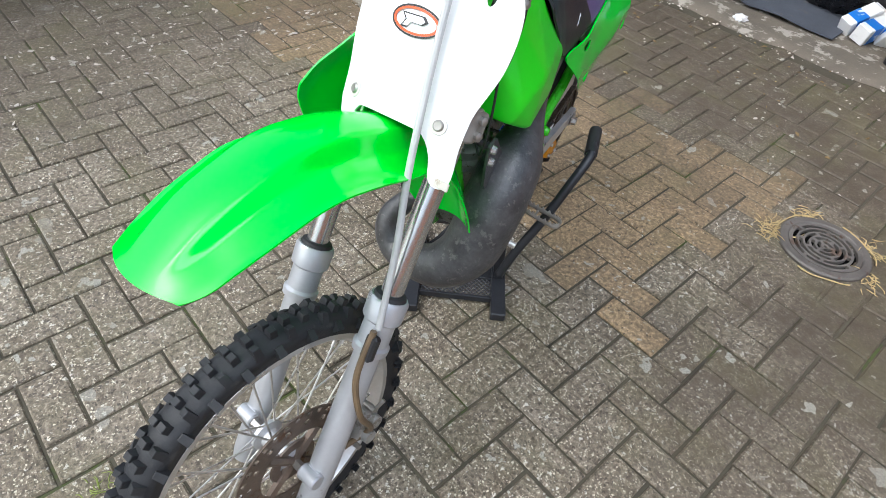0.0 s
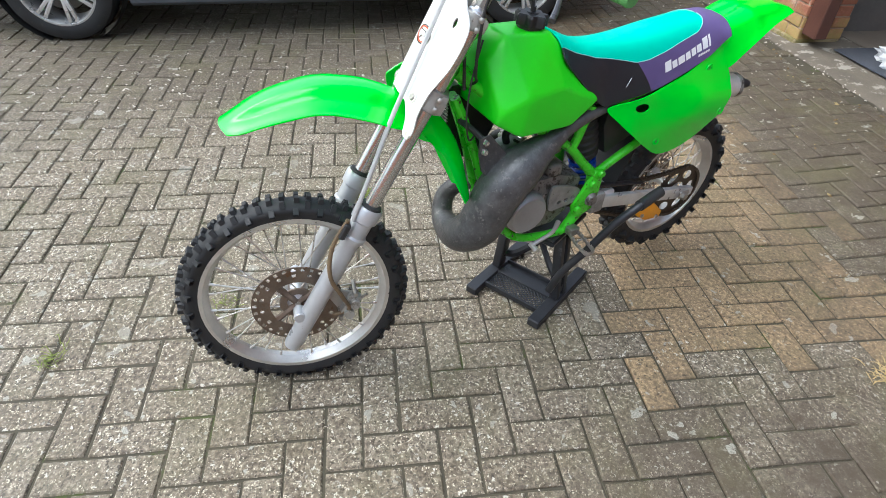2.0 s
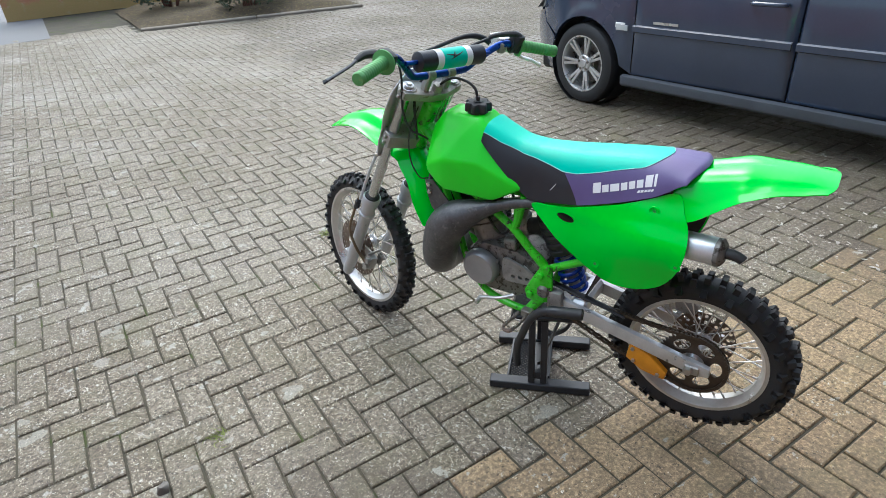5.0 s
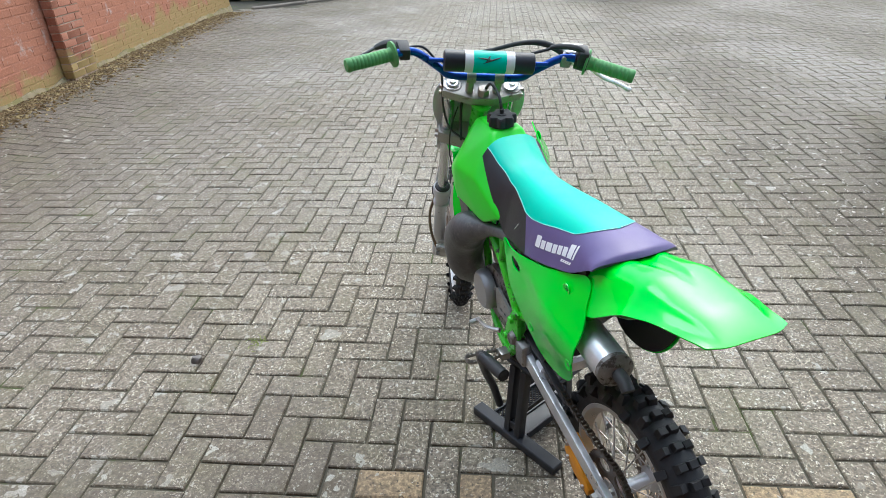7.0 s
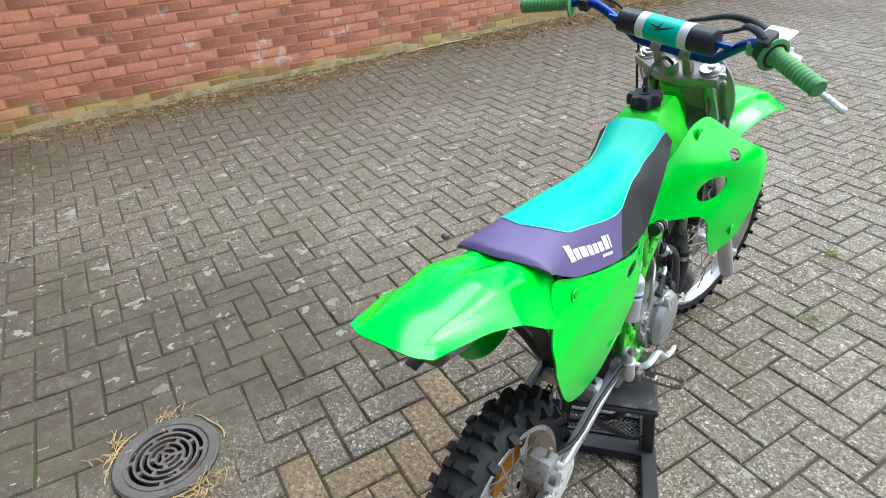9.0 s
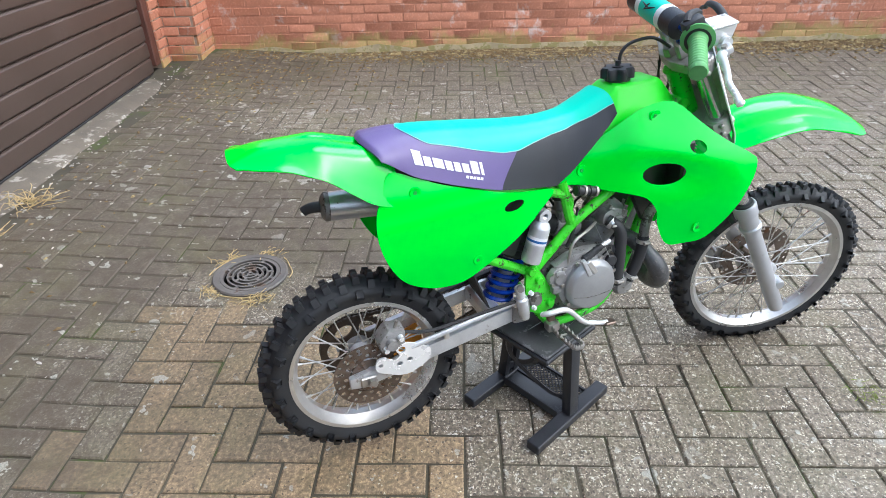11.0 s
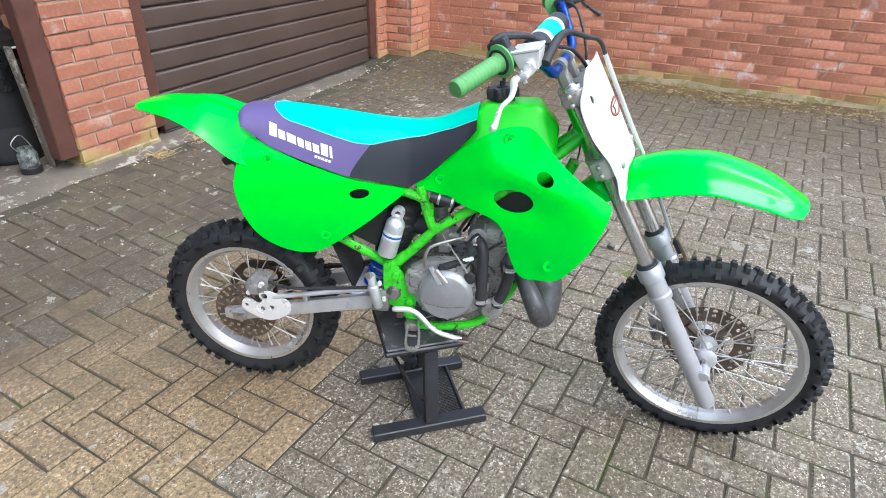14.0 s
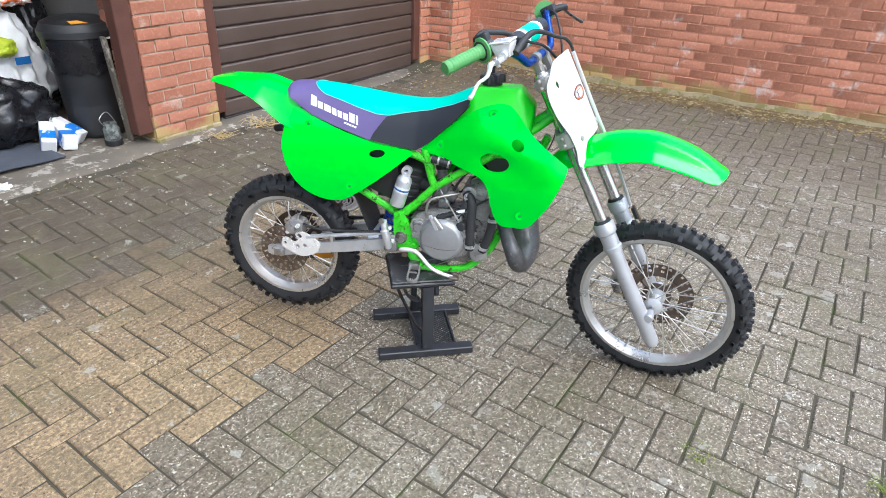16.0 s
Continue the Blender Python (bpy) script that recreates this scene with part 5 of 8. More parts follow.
part("breather_hose", tube([(0.712, 0.012, 0.99), (0.716, 0.012, 1.02), (0.745, 0.010, 1.040), (0.80, 0.005, 1.045), (0.85, 0.0, 1.02)], 0.0042, 8, 6), M_RUBBER, tank, "black breather hose")

SX = (0.045, 0.06, 0.107, 0.19, 0.30, 0.40, 0.48, 0.557, 0.61, 0.665)


def seat_end(x):
    """1 over the length of the seat, falling off in a thin rounded end at its rear."""
    return math.sqrt(max(0.02, 1 - max(0.0, (0.056 - x) / 0.0152) ** 2))


def seat_top(x):
    return 0.896 + (seat_ridge(x) - 0.896) * seat_end(x)


def seat_ridge(x):
    return soft(SX, (0.908, 0.910, 0.915, 0.913, 0.903, 0.893, 0.890, 0.897, 0.920, 0.947), x, 0.02)


def seat_low(x):
    return curve((0.045, 0.085, 0.228, 0.345, 0.495, 0.535, 0.605, 0.640, 0.657, 0.665), (0.874, 0.852, 0.800, 0.766, 0.745, 0.772, 0.842, 0.878, 0.902, 0.916), x)


def seat_half(x):
    return soft((0.045, 0.08, 0.15, 0.30, 0.40, 0.50, 0.60, 0.665), (0.095, 0.096, 0.102, 0.109, 0.104, 0.096, 0.093, 0.084), x, 0.02)


def seat_seam(x):
    return min(seat_top(x), curve((0.20, 0.25, 0.30, 0.36, 0.40, 0.44, 0.53, 0.60, 0.665), (0.890, 0.878, 0.864, 0.849, 0.847, 0.856, 0.872, 0.896, 0.926), x))


def seat_at(x, th):
    """th from 0 at the left foot of the section over the top to pi at the right foot; the sides lean in."""
    lo, hi, w = seat_low(x), seat_top(x), seat_half(x)
    c, s = math.cos(th), math.sin(th)
    back = step01(0.20, 0.06, x)
    e = 0.5 + 0.22 * back
    f = max(0.0, s) ** e
    y = math.copysign(abs(c) ** e, c) * w * (1 - (0.33 - 0.20 * back) * f)
    return Vector((x + 0.030 * (y / w) ** 2 * step01(0.16, 0.05, x), 0.008 + y, lo + (hi - lo) * f - (1.1 - 0.7 * back) * y * y * f))


def side_angle(f):
    return math.asin(min(1.0, max(0.0, f) ** 2))


def seam_angle(x):
    """Where the piping runs: along the sides, closing in a rounded bow towards the rear."""
    xs = max(x, 0.20)
    lo, hi = seat_low(xs), seat_top(xs)
    a = side_angle(min(1.0, max(0.02, (seat_seam(xs) - lo) / max(1e-4, hi - lo))))
    if x < 0.20:
        q = max(0.0, 1 - ((0.20 - x) / 0.068) ** 2.2) ** (1 / 2.2)
        a = math.acos(math.cos(a) * q * q)
    return a


def split_x(v):
    return 0.346 + 0.050 * v


def teal_x(u):
    return 0.1322 + 0.5228 * u ** 1.5


seat = part("seat", grid_shell(lambda u, v: seat_at(teal_x(u), seam_angle(teal_x(u)) + v * (math.pi - 2 * seam_angle(teal_x(u)))), 84, 26, 0.004), M_TEAL, bike, "teal vinyl seat with purple rear and black sides", smooth=60)
for s in (0, 1):
    def side(u, v, x0, x1):
        x = x0(v) + (x1(v) - x0(v)) * u
        th = seam_angle(x) * v ** 1.5
        return seat_at(x, math.pi - th if s else th)
    part("seat_side", grid_shell(lambda u, v: side(u, v, split_x, lambda v: 0.655), 46, 14, 0.004), M_BLACKV, seat, "black gripper side of the seat", smooth=60)
    part("seat_rear_cover", grid_shell(lambda u, v: side(u, v, lambda v: 0.0412, split_x), 60, 22, 0.004), M_PURPLE, seat, "purple vinyl rear of the seat", smooth=60)
    line = [seat_at(x, (math.pi - seam_angle(x)) if s else seam_angle(x)) + Vector((0, 0, 0.001)) for x in [teal_x(k / 60) for k in range(61)]]
    part("piping", tube(line, 0.0011, 6, 1), M_PIPING, seat, "pale seam piping")
part("seat_back", hull([seat_at(0.0414, math.pi * k / 16) for k in range(17)] + [Vector((0.085, 0.008 + yy, 0.866)) for yy in (-0.08, 0.08)], 0.0), M_PURPLE, seat)
part("seat_base", hull([Vector((x, 0.008 + s * (seat_half(x) - 0.012), seat_low(x) + dz)) for x in (0.105, 0.13, 0.20, 0.345, 0.49) for s in (-1, 1) for dz in (-0.002, 0.012)], 0.0), M_BLACKP, seat, "black plastic seat base")


# a slit in the black side, by the purple
slit = [seat_at(0.432 - 0.016 * k / 4, side_angle((0.036 + 0.020 * k / 4) / (seat_top(0.425) - seat_low(0.425)))) + Vector((0, 0.0006, 0)) for k in range(5)]
part("seat_tear", tube(slit, [0.0005, 0.0013, 0.0007, 0.0015, 0.0005], 6, 3), M_CLEAR, seat, "small pale tear in the vinyl")


# the maker's name on the seat sides, as a row of plain white blocks
def name_marks(side_sign):
    """White blocks of the lettering's size, reading from the front on the left side and from the rear on the right."""
    bm = bmesh.new()

    def at(xx, g):
        lo, hi = seat_low(xx), seat_top(xx)
        th = side_angle(g / (hi - lo))
        return seat_at(xx, th if side_sign > 0 else math.pi - th) + Vector((0, 0.0012 * side_sign, 0.0006))

    def block(xa, xb, g0, g1, lean=-0.003):
        n = 3
        vs = [[bm.verts.new(at(xa + (xb - xa) * i / n - side_sign * lean * j / n, g0 + (g1 - g0) * j / n)) for j in range(n + 1)] for i in range(n + 1)]
        for i in range(n):
            for j in range(n):
                bm.faces.new((vs[i][j], vs[i + 1][j], vs[i + 1][j + 1], vs[i][j + 1]))

    widths = (0.021, 0.017, 0.023, 0.016, 0.015, 0.016, 0.018, 0.007)
    d = -side_sign
    x = 0.304 if side_sign > 0 else 0.142
    for k, w in enumerate(widths):
        block(x, x + d * w, 0.033, 0.061 if k in (0, 6, 7) else 0.053)
        x += d * (w + 0.0042)
    x -= d * 0.010
    for k in range(5):
        block(x, x - d * 0.0068, 0.020, 0.0265, 0.002)
        x -= d * 0.0085
    return bm


for s in (1, -1):
    part("seat_lettering", name_marks(s), M_WHITEINK, seat, "row of white printed blocks")

side_line = round_outline([(0.088, 0.846), (0.064, 0.800), (0.048, 0.766), (0.043, 0.710), (0.060, 0.645), (0.093, 0.590), (0.138, 0.559), (0.190, 0.545), (0.243, 0.549), (0.290, 0.574), (0.370, 0.634), (0.440, 0.692), (0.486, 0.738), (0.420, 0.752), (0.345, 0.764), (0.228, 0.796), (0.150, 0.824)], 5)


def side_place(sgn):
    def f(x, z):
        bulge = 0.020 * math.exp(-((z - 0.65) / 0.12) ** 2) + 0.004 * math.exp(-((z - 0.735 - 0.10 * (x - 0.2)) / 0.018) ** 2) - 0.016 * step01(0.38, 0.50, x) + (0.026 * math.exp(-((z - 0.70) / 0.075) ** 2) * step01(0.34, 0.12, x) if sgn > 0 else 0.0) - 0.014 * step01(0.78, 0.85, z)
        return Vector((x, 0.008 + sgn * (0.104 + bulge - 0.004 * step01(0.3, 0.05, x)), z))
    return f


for s in (1, -1):
    hole = oval(0.373, 0.727, 0.026, 0.0125, 12)
    sp = part("side_panel", panel(side_line, [hole], side_place(s), 0.003, 0.017), M_GREEN, bike, "glossy green rear side panel", smooth=60)
    for x, z in ((0.137, 0.797), (0.279, 0.605)) + (((0.062, 0.668),) if s > 0 else ()):
        q = side_place(s)(x, z) + Vector((0, 0.002 * s, 0))
        dish = part("screw_dish", lathe([(0.0135, -0.002), (0.0125, 0.0002), (0.0115, 0.0004), (0.0075, -0.0012), (0.0045, -0.0016)], 18, axis_m(q, (0, s, 0))), M_GREEN, sp)
        # the centre's dark green paints the shade of a recess not cut here
        part("screw", lathe([(0.0048, -0.002), (0.0046, -0.0008), (0.0030, -0.0002), (0.0014, -0.0010)], 12, axis_m(q, (0, s, 0))), M_DISHSHADE, dish)
    # black slab a little behind the panel, wider than the oval hole
    part("hole_backing", hull([Vector((q.x, 0.008 + s * 0.090, q.y)) for q in oval(0.373, 0.727, 0.032, 0.018, 12)] + [Vector((q.x, 0.008 + s * 0.085, q.y)) for q in oval(0.373, 0.727, 0.032, 0.018, 12)]), M_BLACKP, sp)

liner_line = [Vector((0.20, 0.68)) + (q - Vector((0.20, 0.68))) * 0.965 for q in side_line if q.x < 0.34]
part("inner_liner", panel(liner_line, [], lambda x, z: side_place(-1)(x, z) + Vector((0, 0.0055, 0)), 0.003, 0.02), M_BLACKP, bike, "black plastic liner behind the side panel", smooth=60)


def fender_rear(u, v):
    us = (-0.1, 0, 0.2, 0.45, 0.7, 0.88, 1.0, 1.1)
    x = soft(us, (0.132, 0.104, 0.042, -0.046, -0.118, -0.176, -0.222, -0.249), u)
    top = soft(us, (0.864, 0.880, 0.892, 0.917, 0.915, 0.914, 0.906, 0.894), u)
    w = soft(us, (0.098, 0.101, 0.105, 0.106, 0.092, 0.078, 0.070, 0.060), u, 0.03)
    edge = soft(us, (0.770, 0.769, 0.789, 0.860, 0.888, 0.895, 0.903, 0.894), u)
    fall = soft(us, (5.0, 5.0, 4.0, 3.5, 2.6, 2.6, 2.5, 2.5), u)
    t = 2 * v - 1
    a = abs(t)
    run = step01(1.0, 0.80, u)
    # a broad raised deck with a channel that narrows to a point behind the seat
    g = 0.34 * max(0.0, 1 - u / 0.66)
    sunk = (1 - step01(0.35 * g, g + 0.07, a)) * step01(0.66, 0.40, u)
    lift = 0.0048 * step01(0.80, 0.64, a) * (1 - 1.25 * sunk) * run
    lip = 0.005 * step01(0.90, 1.0, a)
    return Vector((x - 0.009 * (1 - a ** 4) * step01(0.8, 1.0, u) + 0.006 * a ** 6 * step01(0.85, 1, u), 0.008 + (w + lip) * t, edge + (top - edge) * (1 - a ** fall) + lift))


rf = part("rear_fender", grid_shell(fender_rear, 56, 52, 0.003), M_GREEN, bike, "glossy bright green rear mudguard", smooth=60)
part("fender_flap", grid_shell(lambda u, v: Vector((0.15 - 0.17 * u, 0.008 + (v - 0.5) * (0.150 - 0.03 * u), 0.815 + 0.022 * u + 0.050 * math.sin(math.pi * min(1.0, max(0.0, v))) ** 0.6)), 12, 16, 0.004), M_BLACKP, rf, "black plastic under the rear mudguard")

shroud_line = round_outline([(0.511, 0.748), (0.575, 0.811), (0.661, 0.878), (0.709, 0.907), (0.763, 0.922), (0.797, 0.914), (0.850, 0.866), (0.896, 0.832), (0.956, 0.797), (0.974, 0.776), (0.953, 0.708), (0.932, 0.658), (0.882, 0.580),
                             (0.830, 0.562), (0.786, 0.563), (0.756, 0.618), (0.747, 0.658), (0.731, 0.684), (0.704, 0.700), (0.614, 0.718), (0.560, 0.732)], 5)


def shroud_place(x, z):
    """Flares out towards the front; dished round the two openings."""
    out = 0.085 + 0.34 * max(0, x - 0.57) - 0.30 * max(0, z - 0.80) - 0.06 * max(0, z - 0.70)
    out -= 0.010 * math.exp(-((x - 0.757) / 0.070) ** 2 - ((z - 0.755) / 0.042) ** 2) + 0.003 * math.exp(-((x - 0.824) / 0.032) ** 2 - ((z - 0.822) / 0.026) ** 2)
    out += 0.014 * math.exp(-((z - 0.69) / 0.10) ** 2) * step01(0.66, 0.80, x)
    out += 0.008 * math.exp(-((z - 0.84 + 0.35 * (x - 0.70)) / 0.05) ** 2) * step01(0.60, 0.72, x)
    out += 0.014 * step01(0.58, 0.70, x) * step01(0.985, 0.92, x) + 0.010 * math.exp(-((x - 0.83) / 0.07) ** 2 - ((z - 0.83) / 0.06) ** 2)
    return Vector((x, 0.008 - out, z))


sh_holes = [oval(0.757, 0.755, 0.047, 0.0275, 6), oval(0.824, 0.822, 0.0195, 0.0155, -15, 18)]
shroud = part("radiator_shroud", panel(shroud_line, sh_holes, shroud_place, 0.003, 0.018), M_GREEN, bike, "glossy green radiator shroud with oval holes", smooth=60)
for x, z in ((0.739, 0.891), (0.853, 0.609), (0.573, 0.767)):
    q = shroud_place(x, z) + Vector((0, -0.002, 0))
    dish = part("screw_dish", lathe([(0.0150, -0.002), (0.0140, 0.0002), (0.0130, 0.0004), (0.0085, -0.0012), (0.0050, -0.0016)], 18, axis_m(q, (0, -1, 0))), M_GREEN, shroud)
    # dark green centre again: recess shade put into the screw's colour
    part("screw", lathe([(0.0054, -0.002), (0.0052, -0.0008), (0.0034, -0.0002), (0.0016, -0.0010)], 12, axis_m(q, (0, -1, 0))), M_DISHSHADE, dish)


def radiator(y):
    r = part("radiator", box((0.868, y, 0.70), (0.034, 0.072, 0.215), 0.006), M_BLACKP, bike, "black finned radiator")
    fins = bmesh.new()
    for k in range(22):
        box((0.887, y, 0.605 + 0.009 * k), (0.004, 0.066, 0.002), 0.0, None, fins)
    part("fins", fins, M_CASE, r)


radiator(-0.075)
# added black filler: keeps the shroud holes and the gap below them dark
part("dark_filler", hull([(x, y, z) for x, z in ((0.70, 0.80), (0.84, 0.83), (0.862, 0.62), (0.800, 0.572), (0.768, 0.655), (0.72, 0.715)) for y in (-0.034, -0.056)], 0.006), M_BLACKP, bike, "black filler added behind the shroud holes")

# -- frame
fr = bmesh.new()
tube([(0.925, 0.006, 0.90), (0.80, 0.006, 0.80), (0.66, 0.006, 0.725), (0.52, 0.006, 0.72)], 0.019, 12, 6, fr)
frame_ob = part("frame", fr, M_FRAMEG, bike, "green painted steel frame with chipped paint")
for s in (1, -1):
    yy = 0.006 + 0.078 * s
    part("frame_spar", tube([(0.915, 0.006 + 0.02 * s, 0.88), (0.80, 0.006 + 0.05 * s, 0.790), (0.70, yy, 0.722), (0.600, yy, 0.653), (0.557, yy, 0.620), (0.505, yy, 0.564), (0.455, yy, 0.510), (0.452, yy, 0.450), (0.475, yy, 0.385), (0.520, yy, 0.322)], [0.0135, 0.0135, 0.013, 0.013, 0.013, 0.0135, 0.016, 0.019, 0.018, 0.014], 12, 5), M_FRAMEG, frame_ob, "chipped green frame spar")
    part("seat_stay", tube([(0.545, yy, 0.66), (0.52, yy, 0.715), (0.30, yy + 0.004 * s, 0.765), (0.10, yy + 0.004 * s, 0.80)], 0.0125, 10, 5), M_FRAMEG, frame_ob)
    part("rear_stay", tube([(0.446, yy, 0.508), (0.375, yy, 0.546), (0.30, yy + 0.004 * s, 0.588), (0.16, yy, 0.66), (0.08, yy, 0.78)], 0.0125, 10, 5), M_FRAMEG, frame_ob, "chipped green subframe stay")
    part("strut", tube([(0.558, yy, 0.625), (0.545, yy, 0.661), (0.531, yy, 0.711), (0.520, yy, 0.745)], 0.0125, 10, 4), M_FRAMEG, frame_ob)
    part("cradle", tube([(0.52, yy, 0.322), (0.60, yy * 0.9, 0.322), (0.69, yy * 0.75, 0.342), (0.765, 0.006 + 0.04 * s, 0.425), (0.805, 0.006 + 0.03 * s, 0.54), (0.855, 0.006 + 0.018 * s, 0.69), (0.905, 0.006 + 0.008 * s, 0.81)], 0.0125, 10, 5), M_FRAMEG, frame_ob, "chipped green lower frame rail")
    g = hull([(x, yy + 0.012 * s + d, z) for x, z in ((0.424, 0.528), (0.452, 0.533), (0.476, 0.498), (0.519, 0.420), (0.512, 0.388), (0.470, 0.380), (0.432, 0.396), (0.424, 0.452)) for d in (-0.006, 0.006)], 0.004)
    for bx, bz in ((0.437, 0.520), (0.461, 0.490), (0.499, 0.410)):
        part("plate_bolt", lathe([(0.003, 0.010), (0.009, 0.010), (0.0115, 0.006), (0.012, 0.0)][::-1], 10, axis_m((bx, yy + 0.018 * s, bz), (0, s, 0))), M_FRAMEG, frame_ob)
    gus = part("pivot_plate", g, M_FRAMEG, frame_ob, "chipped green swingarm pivot plate")
    part("pivot_bolt", lathe([(0.006, 0.012), (0.016, 0.012), (0.019, 0.006), (0.022, 0.0)][::-1], 16, axis_m((0.452, yy + 0.018 * s, 0.432), (0, s, 0))), M_GRIME, gus, "dirty steel pivot bolt")

# -- swingarm
for s in (1, -1):
    y0, y1 = 0.070, 0.088
    own = hull([(x, 0.004 + s * y, z) for x, z in ((0.425, 0.378), (0.425, 0.422), (-0.020, 0.286), (-0.020, 0.330), (-0.055, 0.292), (-0.055, 0.322)) for y in (y0, y1)], 0.004)
    arm = part("swingarm", own, M_ALU, bike, "silver box-section swingarm")
    part("axle_block", box((-0.008, 0.004 + s * 0.092, 0.307), (0.042, 0.008, 0.030), 0.003), M_STEEL, arm)
    part("axle_nut", lathe([(0.004, 0.014), (0.012, 0.014), (0.014, 0.0)][::-1], 6, axis_m((0.0, 0.004 + s * 0.094, 0.307), (0, s, 0))), M_STEEL, arm)
    part("arm_end", box((0.415, 0.004 + s * 0.086, 0.405), (0.05, 0.030, 0.070), 0.008, seg=2), M_CASE, arm)
part("cross_brace", box((0.345, 0.004, 0.392), (0.05, 0.15, 0.045), 0.008), M_ALU, bike)
guard = part("chain_guide", hull([(x, yy, z) for x, z in ((0.175, 0.325), (0.185, 0.265), (0.135, 0.232), (0.065, 0.222), (0.060, 0.250), (0.115, 0.300)) for yy in (0.050, 0.084)], 0.006), M_ORANGE, bike, "amber nylon chain guide")
for x, z in ((0.16, 0.262), (0.085, 0.236), (0.165, 0.305)):
    part("bolt", lathe([(0.003, 0.006), (0.006, 0.006), (0.007, 0.0)][::-1], 6, axis_m((x, 0.084, z), (0, 1, 0))), M_STEEL, guard)
part("chain_slider", tube([(0.44, 0.068, 0.452), (0.36, 0.068, 0.438), (0.20, 0.068, 0.402)], 0.011, 8, 3, flat=0.5), M_BLACKP, bike, "black chain slider")
# rear brake
pl = panel(round_outline([(0.016, 0.371), (0.011, 0.342), (0.036, 0.325), (0.089, 0.307), (0.145, 0.332), (0.156, 0.362), (0.146, 0.378), (0.108, 0.399), (0.078, 0.404), (0.064, 0.390), (0.073, 0.372), (0.055, 0.361), (0.036, 0.374)], 3),
           [oval(0.080, 0.387, 0.0095, 0.0095, 0, 14), oval(0.072, 0.3456, 0.0075, 0.0075, 0, 12), oval(0.099, 0.3518, 0.0075, 0.0075, 0, 12), oval(0.0236, 0.3535, 0.006, 0.006, 0, 12)], lambda x, z: Vector((x, -0.098, z)), 0.006, 0.03)
part("caliper_bracket", pl, M_POLISH, bike, "polished rear caliper bracket")
rc = hull([(x, yy, z) for x, z in ((0.030, 0.385), (0.090, 0.390), (0.095, 0.440), (0.050, 0.452), (0.022, 0.42)) for yy in (-0.098, -0.045)], 0.010)
rod((0.055, -0.09, 0.415), (0.055, -0.112, 0.415), 0.014, 14, rc)
rcal = part("rear_caliper", rc, M_CASE, bike, "grubby silver rear brake caliper")
for x, z in ((0.040, 0.402), (0.078, 0.428)):
    part("pin", lathe([(0.003, 0.014), (0.0065, 0.014), (0.008, 0.0)][::-1], 8, axis_m((x, -0.097, z), (0, -1, 0))), M_POLISH, rcal)
part("bleed_nipple", rod((0.070, -0.080, 0.445), (0.076, -0.084, 0.468), 0.0045, 8), M_STEEL, rcal)
part("rear_brake_hose", tube([(0.092, -0.085, 0.43), (0.16, -0.100, 0.425), (0.28, -0.098, 0.435), (0.40, -0.108, 0.455), (0.425, -0.112, 0.462)], 0.0045, 8, 6), M_RUBBER, bike, "black rear brake hose")
part("torque_rod", rod((0.105, -0.092, 0.385), (0.42, -0.10, 0.452), 0.0075, 10), M_ALU, bike, "silver rear brake torque rod")
for x, z in ((0.20, 0.397), (0.395, 0.440)):
    part("hose_clip", box((x, -0.094, z), (0.014, 0.012, 0.030), 0.003), M_RIM, bike)
mcy = lathe([(0.008, -0.012), (0.012, -0.008), (0.013, 0.0), (0.0145, 0.004), (0.0145, 0.046), (0.0165, 0.048), (0.0165, 0.056), (0.012, 0.060), (0.012, 0.082), (0.0135, 0.084), (0.0135, 0.092), (0.007, 0.096)], 16, axis_m((0.413, -0.110, 0.405), (-0.020, 0, 0.095)))
mc = part("rear_master_cylinder", mcy, M_ALU, bike, "silver rear brake master cylinder")
for x, z in ((0.420, 0.430), (0.409, 0.478)):
    part("bolt", lathe([(0.002, 0.010), (0.0055, 0.010), (0.0065, 0.0)][::-1], 8, axis_m((x + 0.012, -0.118, z), (0.3, -1, 0))), M_POLISH, mc)
part("banjo", lathe([(0.004, 0.010), (0.009, 0.010), (0.010, 0.0)][::-1], 10, axis_m((0.394, -0.116, 0.497), (-0.4, -1, 0.2))), M_STEEL, mc)

# -- shock absorber
c0, c1 = Vector((0.385, 0.0, 0.395)), Vector((0.468, 0.0, 0.66))
spring = bmesh.new()
pts = []
for k in range(150):
    t = k / 149
    a = 2 * math.pi * 6.2 * t
    d = (c1 - c0).normalized()
    ea, eb = frame_at(d)
    pts.append(c0.lerp(c1, 0.02 + 0.52 * t) + (ea * math.cos(a) + eb * math.sin(a)) * 0.036)
part("shock_spring", tube(pts, 0.0062, 8, 1), M_SPRING, bike, "bright blue shock spring")
part("shock_body", rod(c0, c1, 0.020, 16), M_ALU, bike)
bt = axis_m(c0.lerp(c1, 0.50), c1 - c0)
boot = [(0.030, 0.0)]
for k in range(6):
    w = 0.044 + 0.009 * math.sin(math.pi * (k + 1) / 8)
    boot += [(w, 0.008 + 0.025 * k), (w + 0.001, 0.022 + 0.025 * k), (w - 0.004, 0.029 + 0.025 * k)]
boot += [(0.03, 0.160)]
part("air_boot", lathe(boot, 24, bt), M_RUBBER, bike, "black ribbed rubber boot")
res = lathe([(0.010, 0.0), (0.0245, 0.003), (0.0255, 0.010), (0.0255, 0.094), (0.0245, 0.100), (0.018, 0.110), (0.012, 0.112)], 24, axis_m((0.434, -0.088, 0.548), (0.036, 0.004, 0.128)))
rv = part("shock_reservoir", res, M_ALU, bike, "silver shock reservoir")
